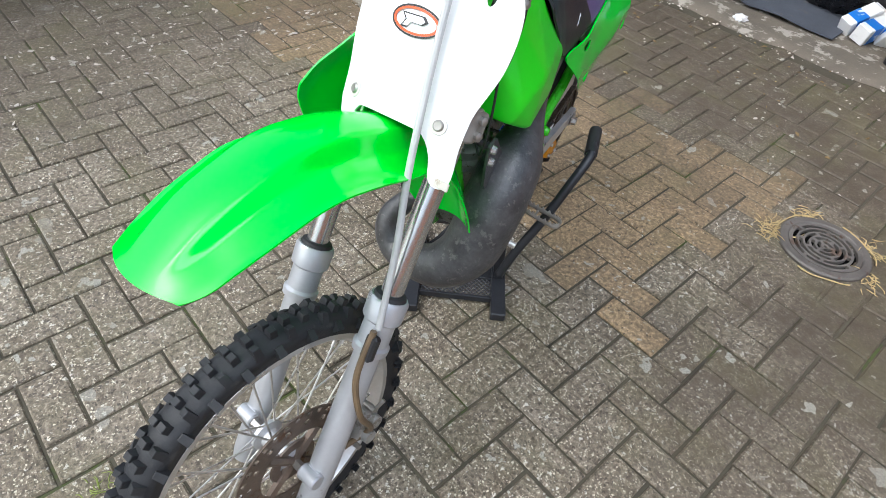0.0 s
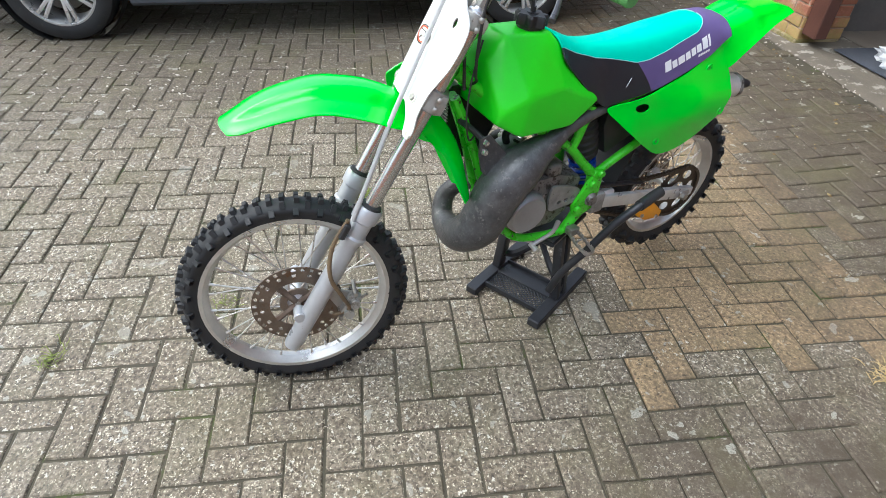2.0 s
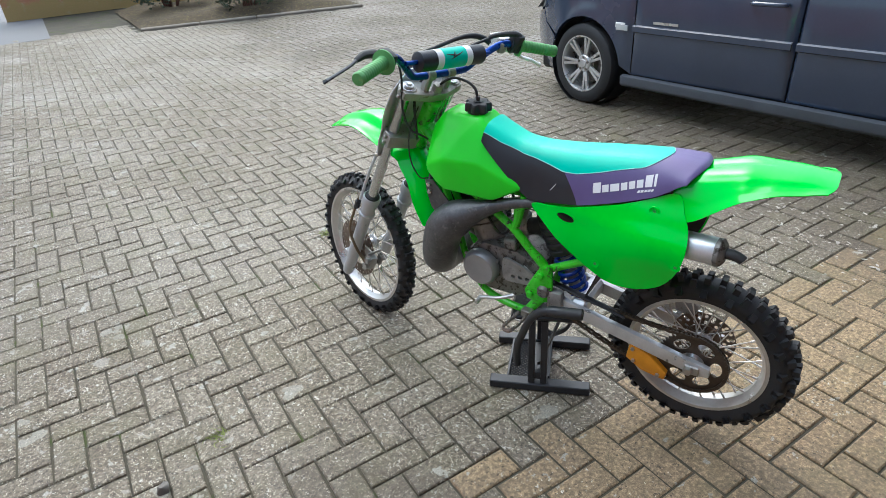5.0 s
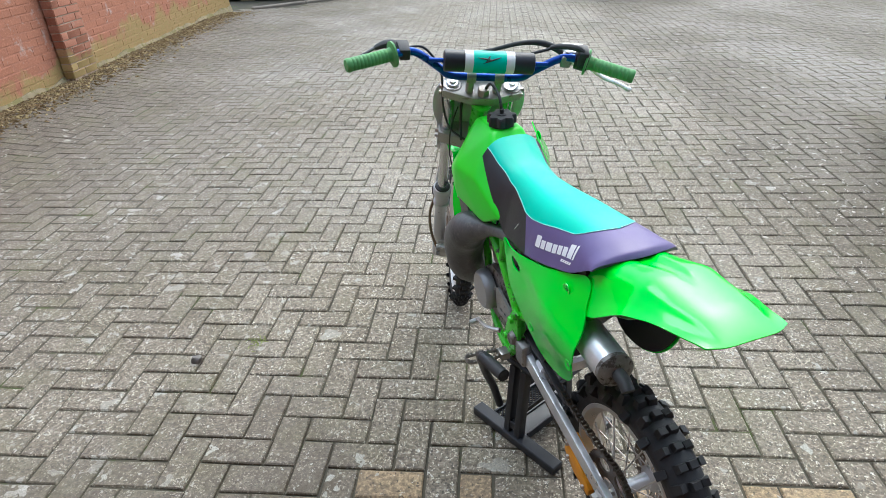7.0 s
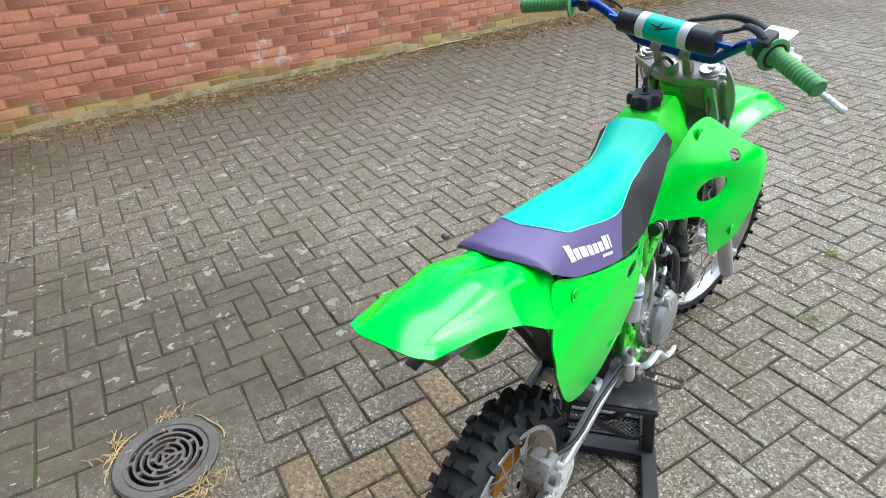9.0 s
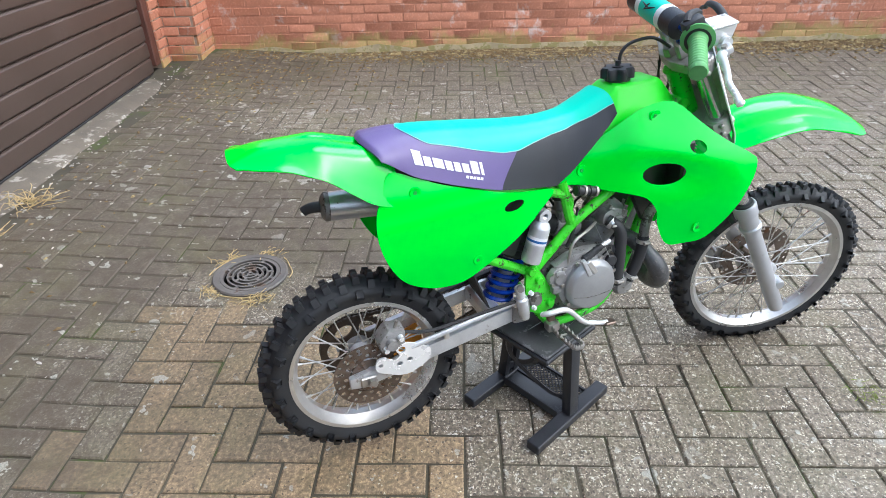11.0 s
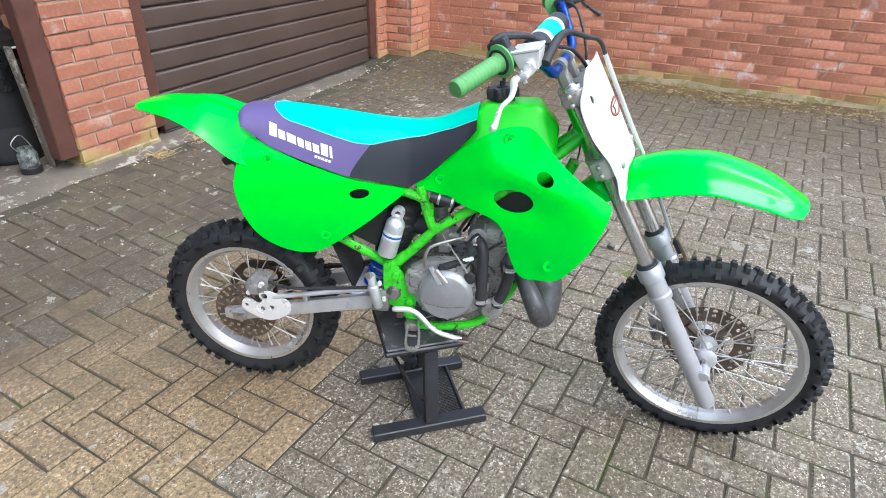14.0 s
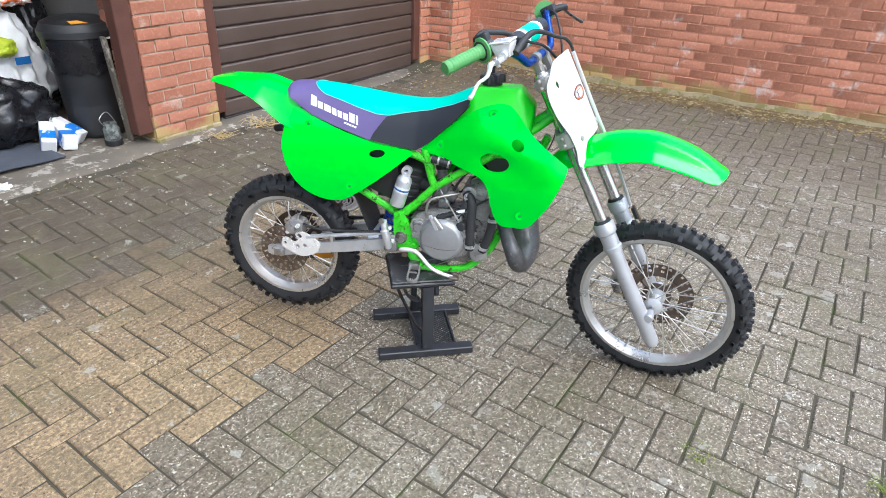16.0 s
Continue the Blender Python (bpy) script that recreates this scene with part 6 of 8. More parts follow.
part("eye", lathe([(0.0075, -0.010), (0.0165, -0.010), (0.0165, 0.010), (0.0075, 0.010)], 18, axis_m((0.4675, -0.0845, 0.672), (0, 1, 0)), box((0.4655, -0.0845, 0.659), (0.026, 0.018, 0.020), 0.004), close=True), M_ALU, rv, "silver mounting eye")
part("band", lathe([(0.0258, 0.055), (0.0258, 0.075)], 22, axis_m((0.434, -0.088, 0.548), (0.036, 0.004, 0.128)), full=False), M_WHITEINK, rv, "white and blue label")
part("band", lathe([(0.0261, 0.061), (0.0261, 0.067)], 22, axis_m((0.434, -0.088, 0.548), (0.036, 0.004, 0.128)), full=False), M_BLUEINK, rv)
part("air_box", hull([(x, yy, z) for x, z in ((0.425, 0.74), (0.22, 0.77), (0.26, 0.62), (0.345, 0.582), (0.405, 0.555), (0.436, 0.655)) for yy in (-0.066, 0.066)], 0.012), M_BLACKP, bike, "black plastic air box")
part("mud_flap", grid_shell(lambda u, v: Vector((curve((0, 0.25, 0.5, 0.75, 1), (0.045, 0.110, 0.205, 0.285, 0.335), u), 0.004 + (v - 0.5) * (0.165 - 0.03 * u), curve((0, 0.25, 0.5, 0.75, 1), (0.805, 0.735, 0.650, 0.550, 0.420), u))), 16, 4, 0.004), M_RUBBER, bike, "black rubber mud flap")

# -- engine
cases = hull([(x, yy, z) for x, z in ((0.475, 0.50), (0.50, 0.40), (0.56, 0.355), (0.68, 0.355), (0.755, 0.41), (0.745, 0.495), (0.68, 0.535), (0.56, 0.53)) for yy in (-0.068, 0.072)], 0.012)
engine = part("engine", cases, M_GRIME, bike, "dirty cast aluminium two-stroke engine")
clutch = lathe([(0.072, 0.0), (0.074, 0.012), (0.066, 0.026), (0.060, 0.029), (0.0, 0.030)], 36, axis_m((0.600, -0.108, 0.458), (0, -1, 0)))
part("clutch_cover", clutch, M_COVER, engine, "round cast clutch cover")
part("cover_flange", hull([(0.600 + 0.088 * math.cos(a), yy, 0.455 + 0.082 * math.sin(a)) for a in (2 * math.pi * k / 22 for k in range(22)) for yy in (-0.065, -0.109)] + [(0.50, -0.07, 0.47), (0.50, -0.10, 0.47), (0.72, -0.07, 0.42), (0.72, -0.10, 0.42)], 0.006), M_CASE, engine)
part("cover_rib", box((0, 0, 0), (0.014, 0.010, 0.050), 0.003, pose(0.588, -0.136, 0.522, 0, -38, 0)), M_RIM, engine)
part("oil_cap", lathe([(0.016, 0.0), (0.016, 0.010), (0.012, 0.014), (0.0, 0.014)], 14, axis_m((0.662, -0.108, 0.512), (0, -1, 0.2))), M_BLACKP, engine, "black oil filler cap")
for x, z in ((0.515, 0.500), (0.508, 0.455), (0.700, 0.480), (0.690, 0.535)):
    part("lug", box((x, -0.100, z), (0.026, 0.020, 0.022), 0.005, seg=2), M_CASE, engine)
for k in range(7):
    a = 2 * math.pi * k / 7 + 0.3
    part("bolt", lathe([(0.002, 0.007), (0.0055, 0.007), (0.0065, 0.0)][::-1], 8, axis_m((0.600 + 0.080 * math.cos(a), -0.109, 0.457 + 0.075 * math.sin(a)), (0, -1, 0))), M_STEEL, engine)
part("cover_seam", tube([(0.541, -0.1385, 0.440), (0.600, -0.1390, 0.430), (0.655, -0.1385, 0.437)], 0.0009, 6, 4), M_GRIME, engine)
mag = lathe([(0.064, 0.0), (0.065, 0.014), (0.060, 0.028), (0.054, 0.033), (0.0, 0.034)], 36, axis_m((0.686, 0.078, 0.450), (0, 1, 0)))
part("flywheel_cover", mag, M_COVER, engine, "round cast flywheel cover")
sc = panel(round_outline([(0.60, 0.505), (0.555, 0.500), (0.500, 0.478), (0.485, 0.455), (0.500, 0.432), (0.56, 0.425), (0.60, 0.43)], 4), [oval(0.565, 0.447, 0.008, 0.0065), oval(0.540, 0.448, 0.008, 0.0065), oval(0.515, 0.450, 0.008, 0.0065)], lambda x, z: Vector((x, 0.090, z)), 0.008, 0.03)
part("sprocket_cover", sc, M_CASE, engine, "drilled front sprocket cover")
cyl_m = Matrix.Translation((0.686, 0.0, 0.503)) @ Matrix.Rotation(radians(14), 4, 'Y')
cyl = lathe([(0.056, -0.03), (0.056, 0.010), (0.052, 0.014), (0.052, 0.030), (0.055, 0.034), (0.055, 0.070), (0.063, 0.074), (0.063, 0.086), (0.056, 0.09)], 28, cyl_m)
part("cylinder", cyl, M_CASE, engine, "cast cylinder")
headc = lathe([(0.059, 0.090), (0.063, 0.094), (0.062, 0.104), (0.052, 0.108), (0.047, 0.124), (0.026, 0.136), (0.012, 0.138)], 28, cyl_m)
hd = part("cylinder_head", headc, M_CASE, engine, "cast cylinder head")
for k in range(6):
    a = 2 * math.pi * k / 6
    part("nut", lathe([(0.0035, 0.136), (0.0042, 0.136), (0.0042, 0.124), (0.0075, 0.123), (0.0085, 0.110), (0.0105, 0.109), (0.0105, 0.103)][::-1], 6, cyl_m @ Matrix.Translation((0.054 * math.cos(a), 0.054 * math.sin(a), 0))), M_STEEL, hd)
part("spark_plug_cap", tube([cyl_m @ Vector(q) for q in ((0, 0, 0.13), (0, 0, 0.165), (-0.02, 0.01, 0.178), (-0.07, 0.02, 0.170), (-0.12, 0.03, 0.12))], [0.010, 0.010, 0.009, 0.0035, 0.0035], 10, 4), M_RUBBER, engine, "black spark plug cap and lead")
carb = lathe([(0.022, -0.05), (0.026, -0.045), (0.026, 0.0), (0.030, 0.004), (0.030, 0.03), (0.022, 0.034)], 22, axis_m((0.575, 0.0, 0.585), (-1, 0, 0.25)))
box((0.575, 0.0, 0.60), (0.045, 0.052, 0.07), 0.006, None, carb)
box((0.580, 0.0, 0.545), (0.040, 0.046, 0.035), 0.008, None, carb)
rod((0.572, 0.0, 0.63), (0.568, 0.0, 0.665), 0.018, 16, carb)
part("carburettor", carb, M_CASE, engine, "grimy silver carburettor")
part("inlet_rubber", rod((0.55, 0, 0.592), (0.48, 0, 0.615), 0.027, 18), M_RUBBER, engine, "black inlet rubber")
part("left_reed_box", box((0.585, 0.055, 0.550), (0.048, 0.040, 0.042), 0.012, seg=3), M_GRIME, engine)
for k in range(3):
    a = 2 * math.pi * k / 3 + 0.5
    part("bolt", lathe([(0.002, 0.006), (0.0055, 0.006), (0.0065, 0.0)][::-1], 8, axis_m((0.686 + 0.069 * math.cos(a), 0.080, 0.450 + 0.066 * math.sin(a)), (0, 1, 0))), M_STEEL, engine)
part("fuel_hose", tube([(0.60, 0.02, 0.735), (0.615, 0.065, 0.70), (0.600, 0.072, 0.64), (0.580, 0.04, 0.612)], 0.0042, 8, 6), M_RUBBER, engine, "black fuel hose")
part("carb_cap", lathe([(0.022, 0.0), (0.023, 0.014), (0.016, 0.020), (0.006, 0.030)], 16, axis_m((0.568, 0.004, 0.662), (-0.1, 0.15, 1))), M_BLACKP, engine, "black carburettor cap")
for pts, r, nm, mt in (([(0.668, -0.072, 0.612), (0.690, -0.098, 0.592), (0.693, -0.108, 0.52), (0.694, -0.106, 0.430)], 0.0155, "coolant_hose", M_RUBBER),
                       ([(0.764, -0.106, 0.560), (0.763, -0.108, 0.530), (0.753, -0.108, 0.480), (0.735, -0.104, 0.430)], 0.0150, "coolant_hose", M_RUBBER)):
    part(nm, tube(pts, r, 14, 6), mt, engine, "black rubber coolant hose")
    for qa, qb in ((pts[-1], pts[-2]), (pts[0], pts[1])):
        dq = (Vector(qb) - Vector(qa)).normalized()
        clip = part("hose_clip", rod(Vector(qa) + dq * 0.008, Vector(qa) + dq * 0.019, r + 0.0022, 18), M_RIM, engine, "steel hose clip")
        part("clip_screw", rod(Vector(qa) + dq * 0.0135 + Vector((-0.010, -r - 0.003, 0)), Vector(qa) + dq * 0.0135 + Vector((0.010, -r - 0.003, 0)), 0.0042, 8), M_STEEL, clip)
part("radiator_neck", tube([(0.766, -0.105, 0.548), (0.770, -0.100, 0.585), (0.795, -0.085, 0.620), (0.840, -0.075, 0.640)], 0.0135, 12, 5), M_GRIME, engine, "dark steel radiator neck")
part("kick_boss", lathe([(0.010, 0.022), (0.016, 0.022), (0.020, 0.016), (0.030, 0.014), (0.033, 0.0)][::-1], 22, axis_m((0.517, -0.088, 0.487), (0, -1, 0))), M_CASE, engine, "cast kick-shaft boss")
for k in range(5):
    a = 2 * math.pi * k / 5
    part("bolt", lathe([(0.002, 0.005), (0.0045, 0.005), (0.0055, 0.0)][::-1], 8, axis_m((0.517 + 0.026 * math.cos(a), -0.102, 0.487 + 0.026 * math.sin(a)), (0, -1, 0))), M_STEEL, engine)
part("case_web", hull([(x, y, z) for x, z in ((0.50, 0.52), (0.545, 0.545), (0.60, 0.552), (0.655, 0.545), (0.665, 0.52), (0.60, 0.50)) for y in (-0.070, -0.100)], 0.005), M_CASE, engine, "cast upper crankcase web")
part("cover_lever", hull([(x, y, z) for x, z in ((0.556, 0.545), (0.566, 0.549), (0.592, 0.500), (0.580, 0.496)) for y in (-0.128, -0.140)], 0.003), M_ALU, engine, "silver clutch release arm")
part("outlet_neck", lathe([(0.020, 0.0), (0.020, 0.016), (0.023, 0.018), (0.023, 0.034), (0.018, 0.036)], 18, axis_m((0.672, -0.038, 0.612), (0.1, -1, 0.05))), M_CASE, engine, "cast coolant outlet")
part("spring_clip", tube([(0.640, -0.094, 0.520), (0.650, -0.104, 0.535), (0.662, -0.104, 0.552), (0.668, -0.098, 0.540)], 0.0025, 6, 4), M_RUBBER, engine)
part("vent_hose", tube([(0.600, -0.03, 0.640), (0.575, -0.070, 0.650), (0.560, -0.078, 0.600), (0.548, -0.074, 0.560)], 0.0045, 8, 6), M_RUBBER, engine, "black vent hose")
part("vent_hose", tube([(0.700, -0.02, 0.660), (0.670, -0.060, 0.685), (0.640, -0.060, 0.650), (0.620, -0.045, 0.610)], 0.0045, 8, 6), M_RUBBER, engine, "black vent hose")
part("water_pump", lathe([(0.030, 0.0), (0.032, 0.012), (0.024, 0.024), (0.0, 0.026)], 20, axis_m((0.722, -0.088, 0.415), (0, -1, 0))), M_CASE, engine)
part("pump_neck", tube([(0.722, -0.098, 0.415), (0.735, -0.104, 0.432), (0.745, -0.104, 0.455)], 0.014, 12, 4), M_CASE, engine)
part("clutch_cable_end", tube([(0.578, -0.104, 0.526), (0.600, -0.102, 0.536), (0.634, -0.098, 0.550), (0.664, -0.092, 0.558), (0.74, -0.06, 0.600)], [0.008, 0.011, 0.008, 0.004, 0.003], 10, 5), M_RUBBER, engine, "black ribbed cable boot")
for k in range(5):
    q = Vector((0.586, -0.1035, 0.530)).lerp(Vector((0.632, -0.098, 0.549)), k / 4)
    part("boot_ring", rod(q - Vector((0.0022, 0, 0.0009)), q + Vector((0.0022, 0, 0.0009)), 0.0125 - 0.0007 * k, 12), M_RUBBER, engine)
part("cable_ferrule", rod((0.640, -0.097, 0.552), (0.668, -0.091, 0.560), 0.0065, 10), M_POLISH, engine, "silver cable adjuster")
part("clutch_arm", tube([(0.545, -0.085, 0.48), (0.540, -0.100, 0.54), (0.552, -0.100, 0.585), (0.60, -0.085, 0.602), (0.64, -0.06, 0.605)], 0.0042, 10, 5), M_STEEL, engine, "worn steel water pipe")
part("overflow_hose", tube([(0.60, 0.03, 0.56), (0.55, 0.06, 0.50), (0.50, 0.085, 0.46), (0.45, 0.09, 0.38)], 0.0035, 8, 5), M_HOSE, engine, "clear overflow hose")
part("loom", tube([(0.72, 0.03, 0.66), (0.66, 0.06, 0.62), (0.62, 0.05, 0.57), (0.55, 0.04, 0.66)], 0.004, 8, 6), M_RUBBER, engine, "black wiring")
coil = part("coil", rod((0.550, -0.090, 0.7245), (0.612, -0.090, 0.7115), 0.0125, 14), M_BLACKP, engine, "black ignition coil")
for k in range(4):
    q = Vector((0.556, -0.090, 0.7233)).lerp(Vector((0.606, -0.090, 0.7128)), k / 3)
    part("coil_ring", rod(q - Vector((0.003, 0, -0.0006)), q + Vector((0.003, 0, -0.0006)), 0.0145, 14), M_STEEL if k % 2 else M_BLACKP, coil)
gear = tube([(0.56, 0.100, 0.380), (0.60, 0.125, 0.372), (0.655, 0.130, 0.360), (0.675, 0.130, 0.352)], [0.008, 0.006, 0.006, 0.006], 10, 4)
rod((0.672, 0.122, 0.352), (0.672, 0.155, 0.348), 0.008, 10, gear)
part("gear_lever", gear, M_RIM, bike, "silver gear lever")
pedal = part("brake_pedal", tube([(0.462, -0.118, 0.398), (0.471, -0.136, 0.410), (0.505, -0.140, 0.414), (0.530, -0.142, 0.404), (0.575, -0.145, 0.360), (0.625, -0.145, 0.342), (0.650, -0.145, 0.338)], [0.009, 0.010, 0.0095, 0.009, 0.0085, 0.0085, 0.008], 12, 5, flat=0.8), M_POLISH, bike, "silver rear brake pedal with a rusty tip")
part("pedal_tip", box((0.655, -0.148, 0.338), (0.034, 0.026, 0.010), 0.003), M_RUST, pedal, "rusty toothed tip")
part("pedal_joint", box((0.478, -0.132, 0.398), (0.020, 0.018, 0.030), 0.004), M_RUST, pedal)


def foot_peg(s):
    """A toothed steel loop on a hinge block."""
    loop = [(-0.017, 0.118), (-0.020, 0.140), (-0.020, 0.180), (-0.012, 0.196), (0.012, 0.196), (0.020, 0.180), (0.020, 0.140), (0.017, 0.118)]
    pts = [Vector((0.512 + 0.85 * x + 0.15 * (y - 0.118), 0.006 + s * (0.118 + 1.22 * (y - 0.118)), 0.338 - 0.06 * (y - 0.118))) for x, y in loop]
    peg = part("foot_peg", tube(pts, 0.0032, 6, 4, flat=1.8), M_STEEL, bike, "worn toothed steel foot peg")
    teeth = bmesh.new()
    for q in smooth_path(pts, 3)[1:-1]:
        join(teeth, hull([q + Vector(o) for o in ((-0.004, -0.004, 0.004), (0.004, -0.004, 0.004), (0.004, 0.004, 0.004), (-0.004, 0.004, 0.004), (0, 0, 0.014))]))
    part("teeth", teeth, M_STEEL, peg)
    part("web", rod((0.495, 0.006 + s * 0.150, 0.333), (0.525, 0.006 + s * 0.150, 0.333), 0.003, 8), M_STEEL, peg)
    part("hinge", box((0.505, 0.006 + s * 0.106, 0.338), (0.036, 0.030, 0.026), 0.005, seg=2), M_STEEL, peg)


foot_peg(1)
foot_peg(-1)

# -- exhaust
ex = [(0.730, 0.0, 0.520), (0.782, -0.026, 0.515), (0.816, -0.078, 0.475), (0.842, -0.098, 0.430), (0.862, -0.070, 0.385), (0.874, 0.0, 0.385), (0.870, 0.055, 0.410), (0.846, 0.096, 0.466), (0.806, 0.112, 0.575), (0.752, 0.113, 0.630),
      (0.702, 0.108, 0.659), (0.655, 0.103, 0.680), (0.60, 0.097, 0.702), (0.53, 0.090, 0.722), (0.42, 0.080, 0.735), (0.30, 0.070, 0.725), (0.24, 0.074, 0.712)]
er = [0.019, 0.021, 0.024, 0.028, 0.032, 0.042, 0.052, 0.061, 0.064, 0.060, 0.044, 0.029, 0.0185, 0.0165, 0.0155, 0.0155, 0.016]
part("exhaust_pipe", tube(ex, er, 22, 6), M_PIPE, bike, "scuffed black expansion chamber exhaust", smooth=60)
pb = part("pipe_bracket", hull([(x, yy, z) for x, z in ((0.876, 0.735), (0.846, 0.738), (0.836, 0.692), (0.766, 0.646), (0.815, 0.585), (0.862, 0.640), (0.874, 0.690)) for yy in (0.092, 0.097)]), M_PIPE, bike, "dark grey steel exhaust bracket")
for z in (0.722, 0.696):
    part("bolt", lathe([(0.002, 0.008), (0.007, 0.008), (0.009, 0.0)][::-1], 8, axis_m((0.860, 0.097, z), (0, 1, 0))), M_RIM, pb)
part("bracket_stay", tube([(0.862, 0.092, 0.725), (0.875, 0.06, 0.74), (0.89, 0.02, 0.75)], 0.008, 8, 4), M_BLACKP, bike, "black stay")
sil = lathe([(0.016, -0.02), (0.030, -0.012), (0.036, 0.0), (0.036, 0.252), (0.034, 0.260), (0.020, 0.268), (0.018, 0.272)], 28, axis_m((0.235, 0.076, 0.702), (-0.30, 0.030, 0.012)))
si = part("silencer", sil, M_ALU, bike, "brushed aluminium silencer")
# the cap is silver; the dark casting colour paints the shade at the tail
part("end_cap", lathe([(0.0345, 0.256), (0.0365, 0.258), (0.0365, 0.268), (0.026, 0.277), (0.015, 0.279)], 26, axis_m((0.235, 0.076, 0.702), (-0.30, 0.030, 0.012)), full=True), M_GRIME, si, "silver end cap darkened to carry its shade")
part("tail_pipe", tube([(-0.040, 0.103, 0.714), (-0.060, 0.105, 0.715), (-0.076, 0.107, 0.711), (-0.083, 0.108, 0.707)], [0.014, 0.0135, 0.0125, 0.0125], 14, 4), M_RUBBER, si, "black tail pipe")


# ---- the lift stand under the bike ----
stand = thing("bike_stand", "black steel lift stand under the bike's frame", "stand", pose(-0.76, 1.147, 0, 0, 0, -45.0))
# x forward along the feet, y to the left
for s in (1, -1):
    part("foot", box((0.0, 0.124 * s, 0.016), (0.345, 0.042, 0.030), 0.003), M_STAND, stand, "black square-tube foot")
for s, x, hx in ((-1, 0.005, 0.020), (1, -0.014, 0.011), (1, 0.028, 0.011)):
    part("upright", hull([(x + dx, s * (y + dy), z) for z, y in ((0.03, 0.122), (0.280, 0.100)) for dx in (-hx, hx) for dy in (-0.015, 0.015)], 0.003), M_STAND, stand, "black steel upright")
part("upright_bridge", box((0.007, 0.119, 0.060), (0.030, 0.024, 0.030), 0.002), M_STAND, stand)
part("base_plate", box((0.000, 0, 0.021), (0.062, 0.206, 0.006), 0.001), M_STAND, stand, "flat black base plate")
part("base_rib", box((-0.031, 0, 0.026), (0.006, 0.206, 0.026), 0.001), M_STAND, stand)
part("link_bar", tube([(-0.095, 0.045, 0.275), (-0.090, 0.030, 0.205), (-0.030, -0.065, 0.095), (0.000, -0.106, 0.088)], 0.012, 4, 4, flat=0.5), M_STAND, stand, "bent black steel link bar", smooth=0)
part("link_bar", tube([(-0.075, -0.045, 0.275), (-0.060, -0.020, 0.20), (-0.010, 0.070, 0.11), (0.004, 0.106, 0.095)], 0.012, 4, 4, flat=0.5), M_STAND, stand, smooth=0)
part("cross_bar", box((0.112, 0, 0.020), (0.008, 0.206, 0.020), 0.001), M_STAND, stand)
part("cross_bar", box((0.035, 0, 0.020), (0.008, 0.206, 0.020), 0.001), M_STAND, stand)


def foot_tread():
    bm = bmesh.new()
    for k in range(-13, 28):
        for d in (1, -1):
            y0 = -0.10 + 0.0145 * k
            a, b = Vector((0.037, y0 if d > 0 else -y0, 0.022)), Vector((0.110, (y0 + 0.073) if d > 0 else -(y0 + 0.073), 0.022))
            lo, hi = -0.103, 0.103
            ya, yb = sorted((a.y, b.y))
            if yb < lo or ya > hi:
                continue
            if d > 0:
                t0 = max(0, (lo - a.y) / (b.y - a.y)); t1 = min(1, (hi - a.y) / (b.y - a.y))
            else:
                t0 = max(0, (hi - a.y) / (b.y - a.y)); t1 = min(1, (lo - a.y) / (b.y - a.y))
            if t1 - t0 > 0.05:
                rod(a.lerp(b, t0), a.lerp(b, t1), 0.0022, 4, bm)
    return bm


part("tread_mesh", foot_tread(), M_STAND, stand, "expanded metal foot tread", smooth=0)
top = part("top_plate", box((-0.012, 0.0, 0.288), (0.225, 0.225, 0.016), 0.004), M_STAND, stand, "scuffed black rubber-topped plate")
part("top_pad", box((-0.012, 0.0, 0.300), (0.215, 0.215, 0.008), 0.003), M_PAD, top, "worn grey-black rubber pad")
sm = stand.matrix_world.inverted() @ BIKE
lev = [sm @ Vector(q) for q in ((0.545, 0.115, 0.10), (0.530, 0.140, 0.20), (0.490, 0.175, 0.30), (0.440, 0.205, 0.405), (0.385, 0.222, 0.462), (0.330, 0.212, 0.472), (0.280, 0.203, 0.474))]
part("lever", tube(lev, 0.0125, 12, 5), M_STAND, stand, "bent black steel lift lever")
part("lever_grip", rod(lev[4] + (lev[5] - lev[4]) * 0.15, lev[6], 0.0165, 14), M_RUBBER, stand, "black rubber lever grip")

# ---- the parked car ----
h1, h2 = Vector((-3.20, -1.21, 0)), Vector((-3.44, 1.755, 0))
fwd = (h1 - h2).normalized()
mid_c = (h1 + h2) / 2
CAR = Matrix.Translation(mid_c) @ Matrix.Rotation(math.atan2(fwd.y, fwd.x), 4, 'Z')   # x forward, y to its left; y = 0 is the left flank
car = thing("estate_car", "parked dark blue estate car with silver alloy wheels", "car", CAR)
FA, RA = 1.455, -1.455


def flank(x, z):
    y = -0.03 * ((z - 0.62) / 0.32) ** 2
    if x > 1.55:
        y -= 0.42 * ((x - 1.55) / 0.80) ** 2.2
    if x < -1.7:
        y -= 0.22 * ((-1.7 - x) / 0.75) ** 2.2
    d = min(abs(math.hypot(x - FA, z - 0.33) - 0.375), abs(math.hypot(x - RA, z - 0.33) - 0.375))
    y += 0.016 * math.exp(-(d / 0.028) ** 2)
    return y


def arch(cx, r, a0, a1, n=14):
    return [Vector((cx + r * math.cos(radians(a0 + (a1 - a0) * k / n)), 0.33 + r * math.sin(radians(a0 + (a1 - a0) * k / n)))) for k in range(n + 1)]


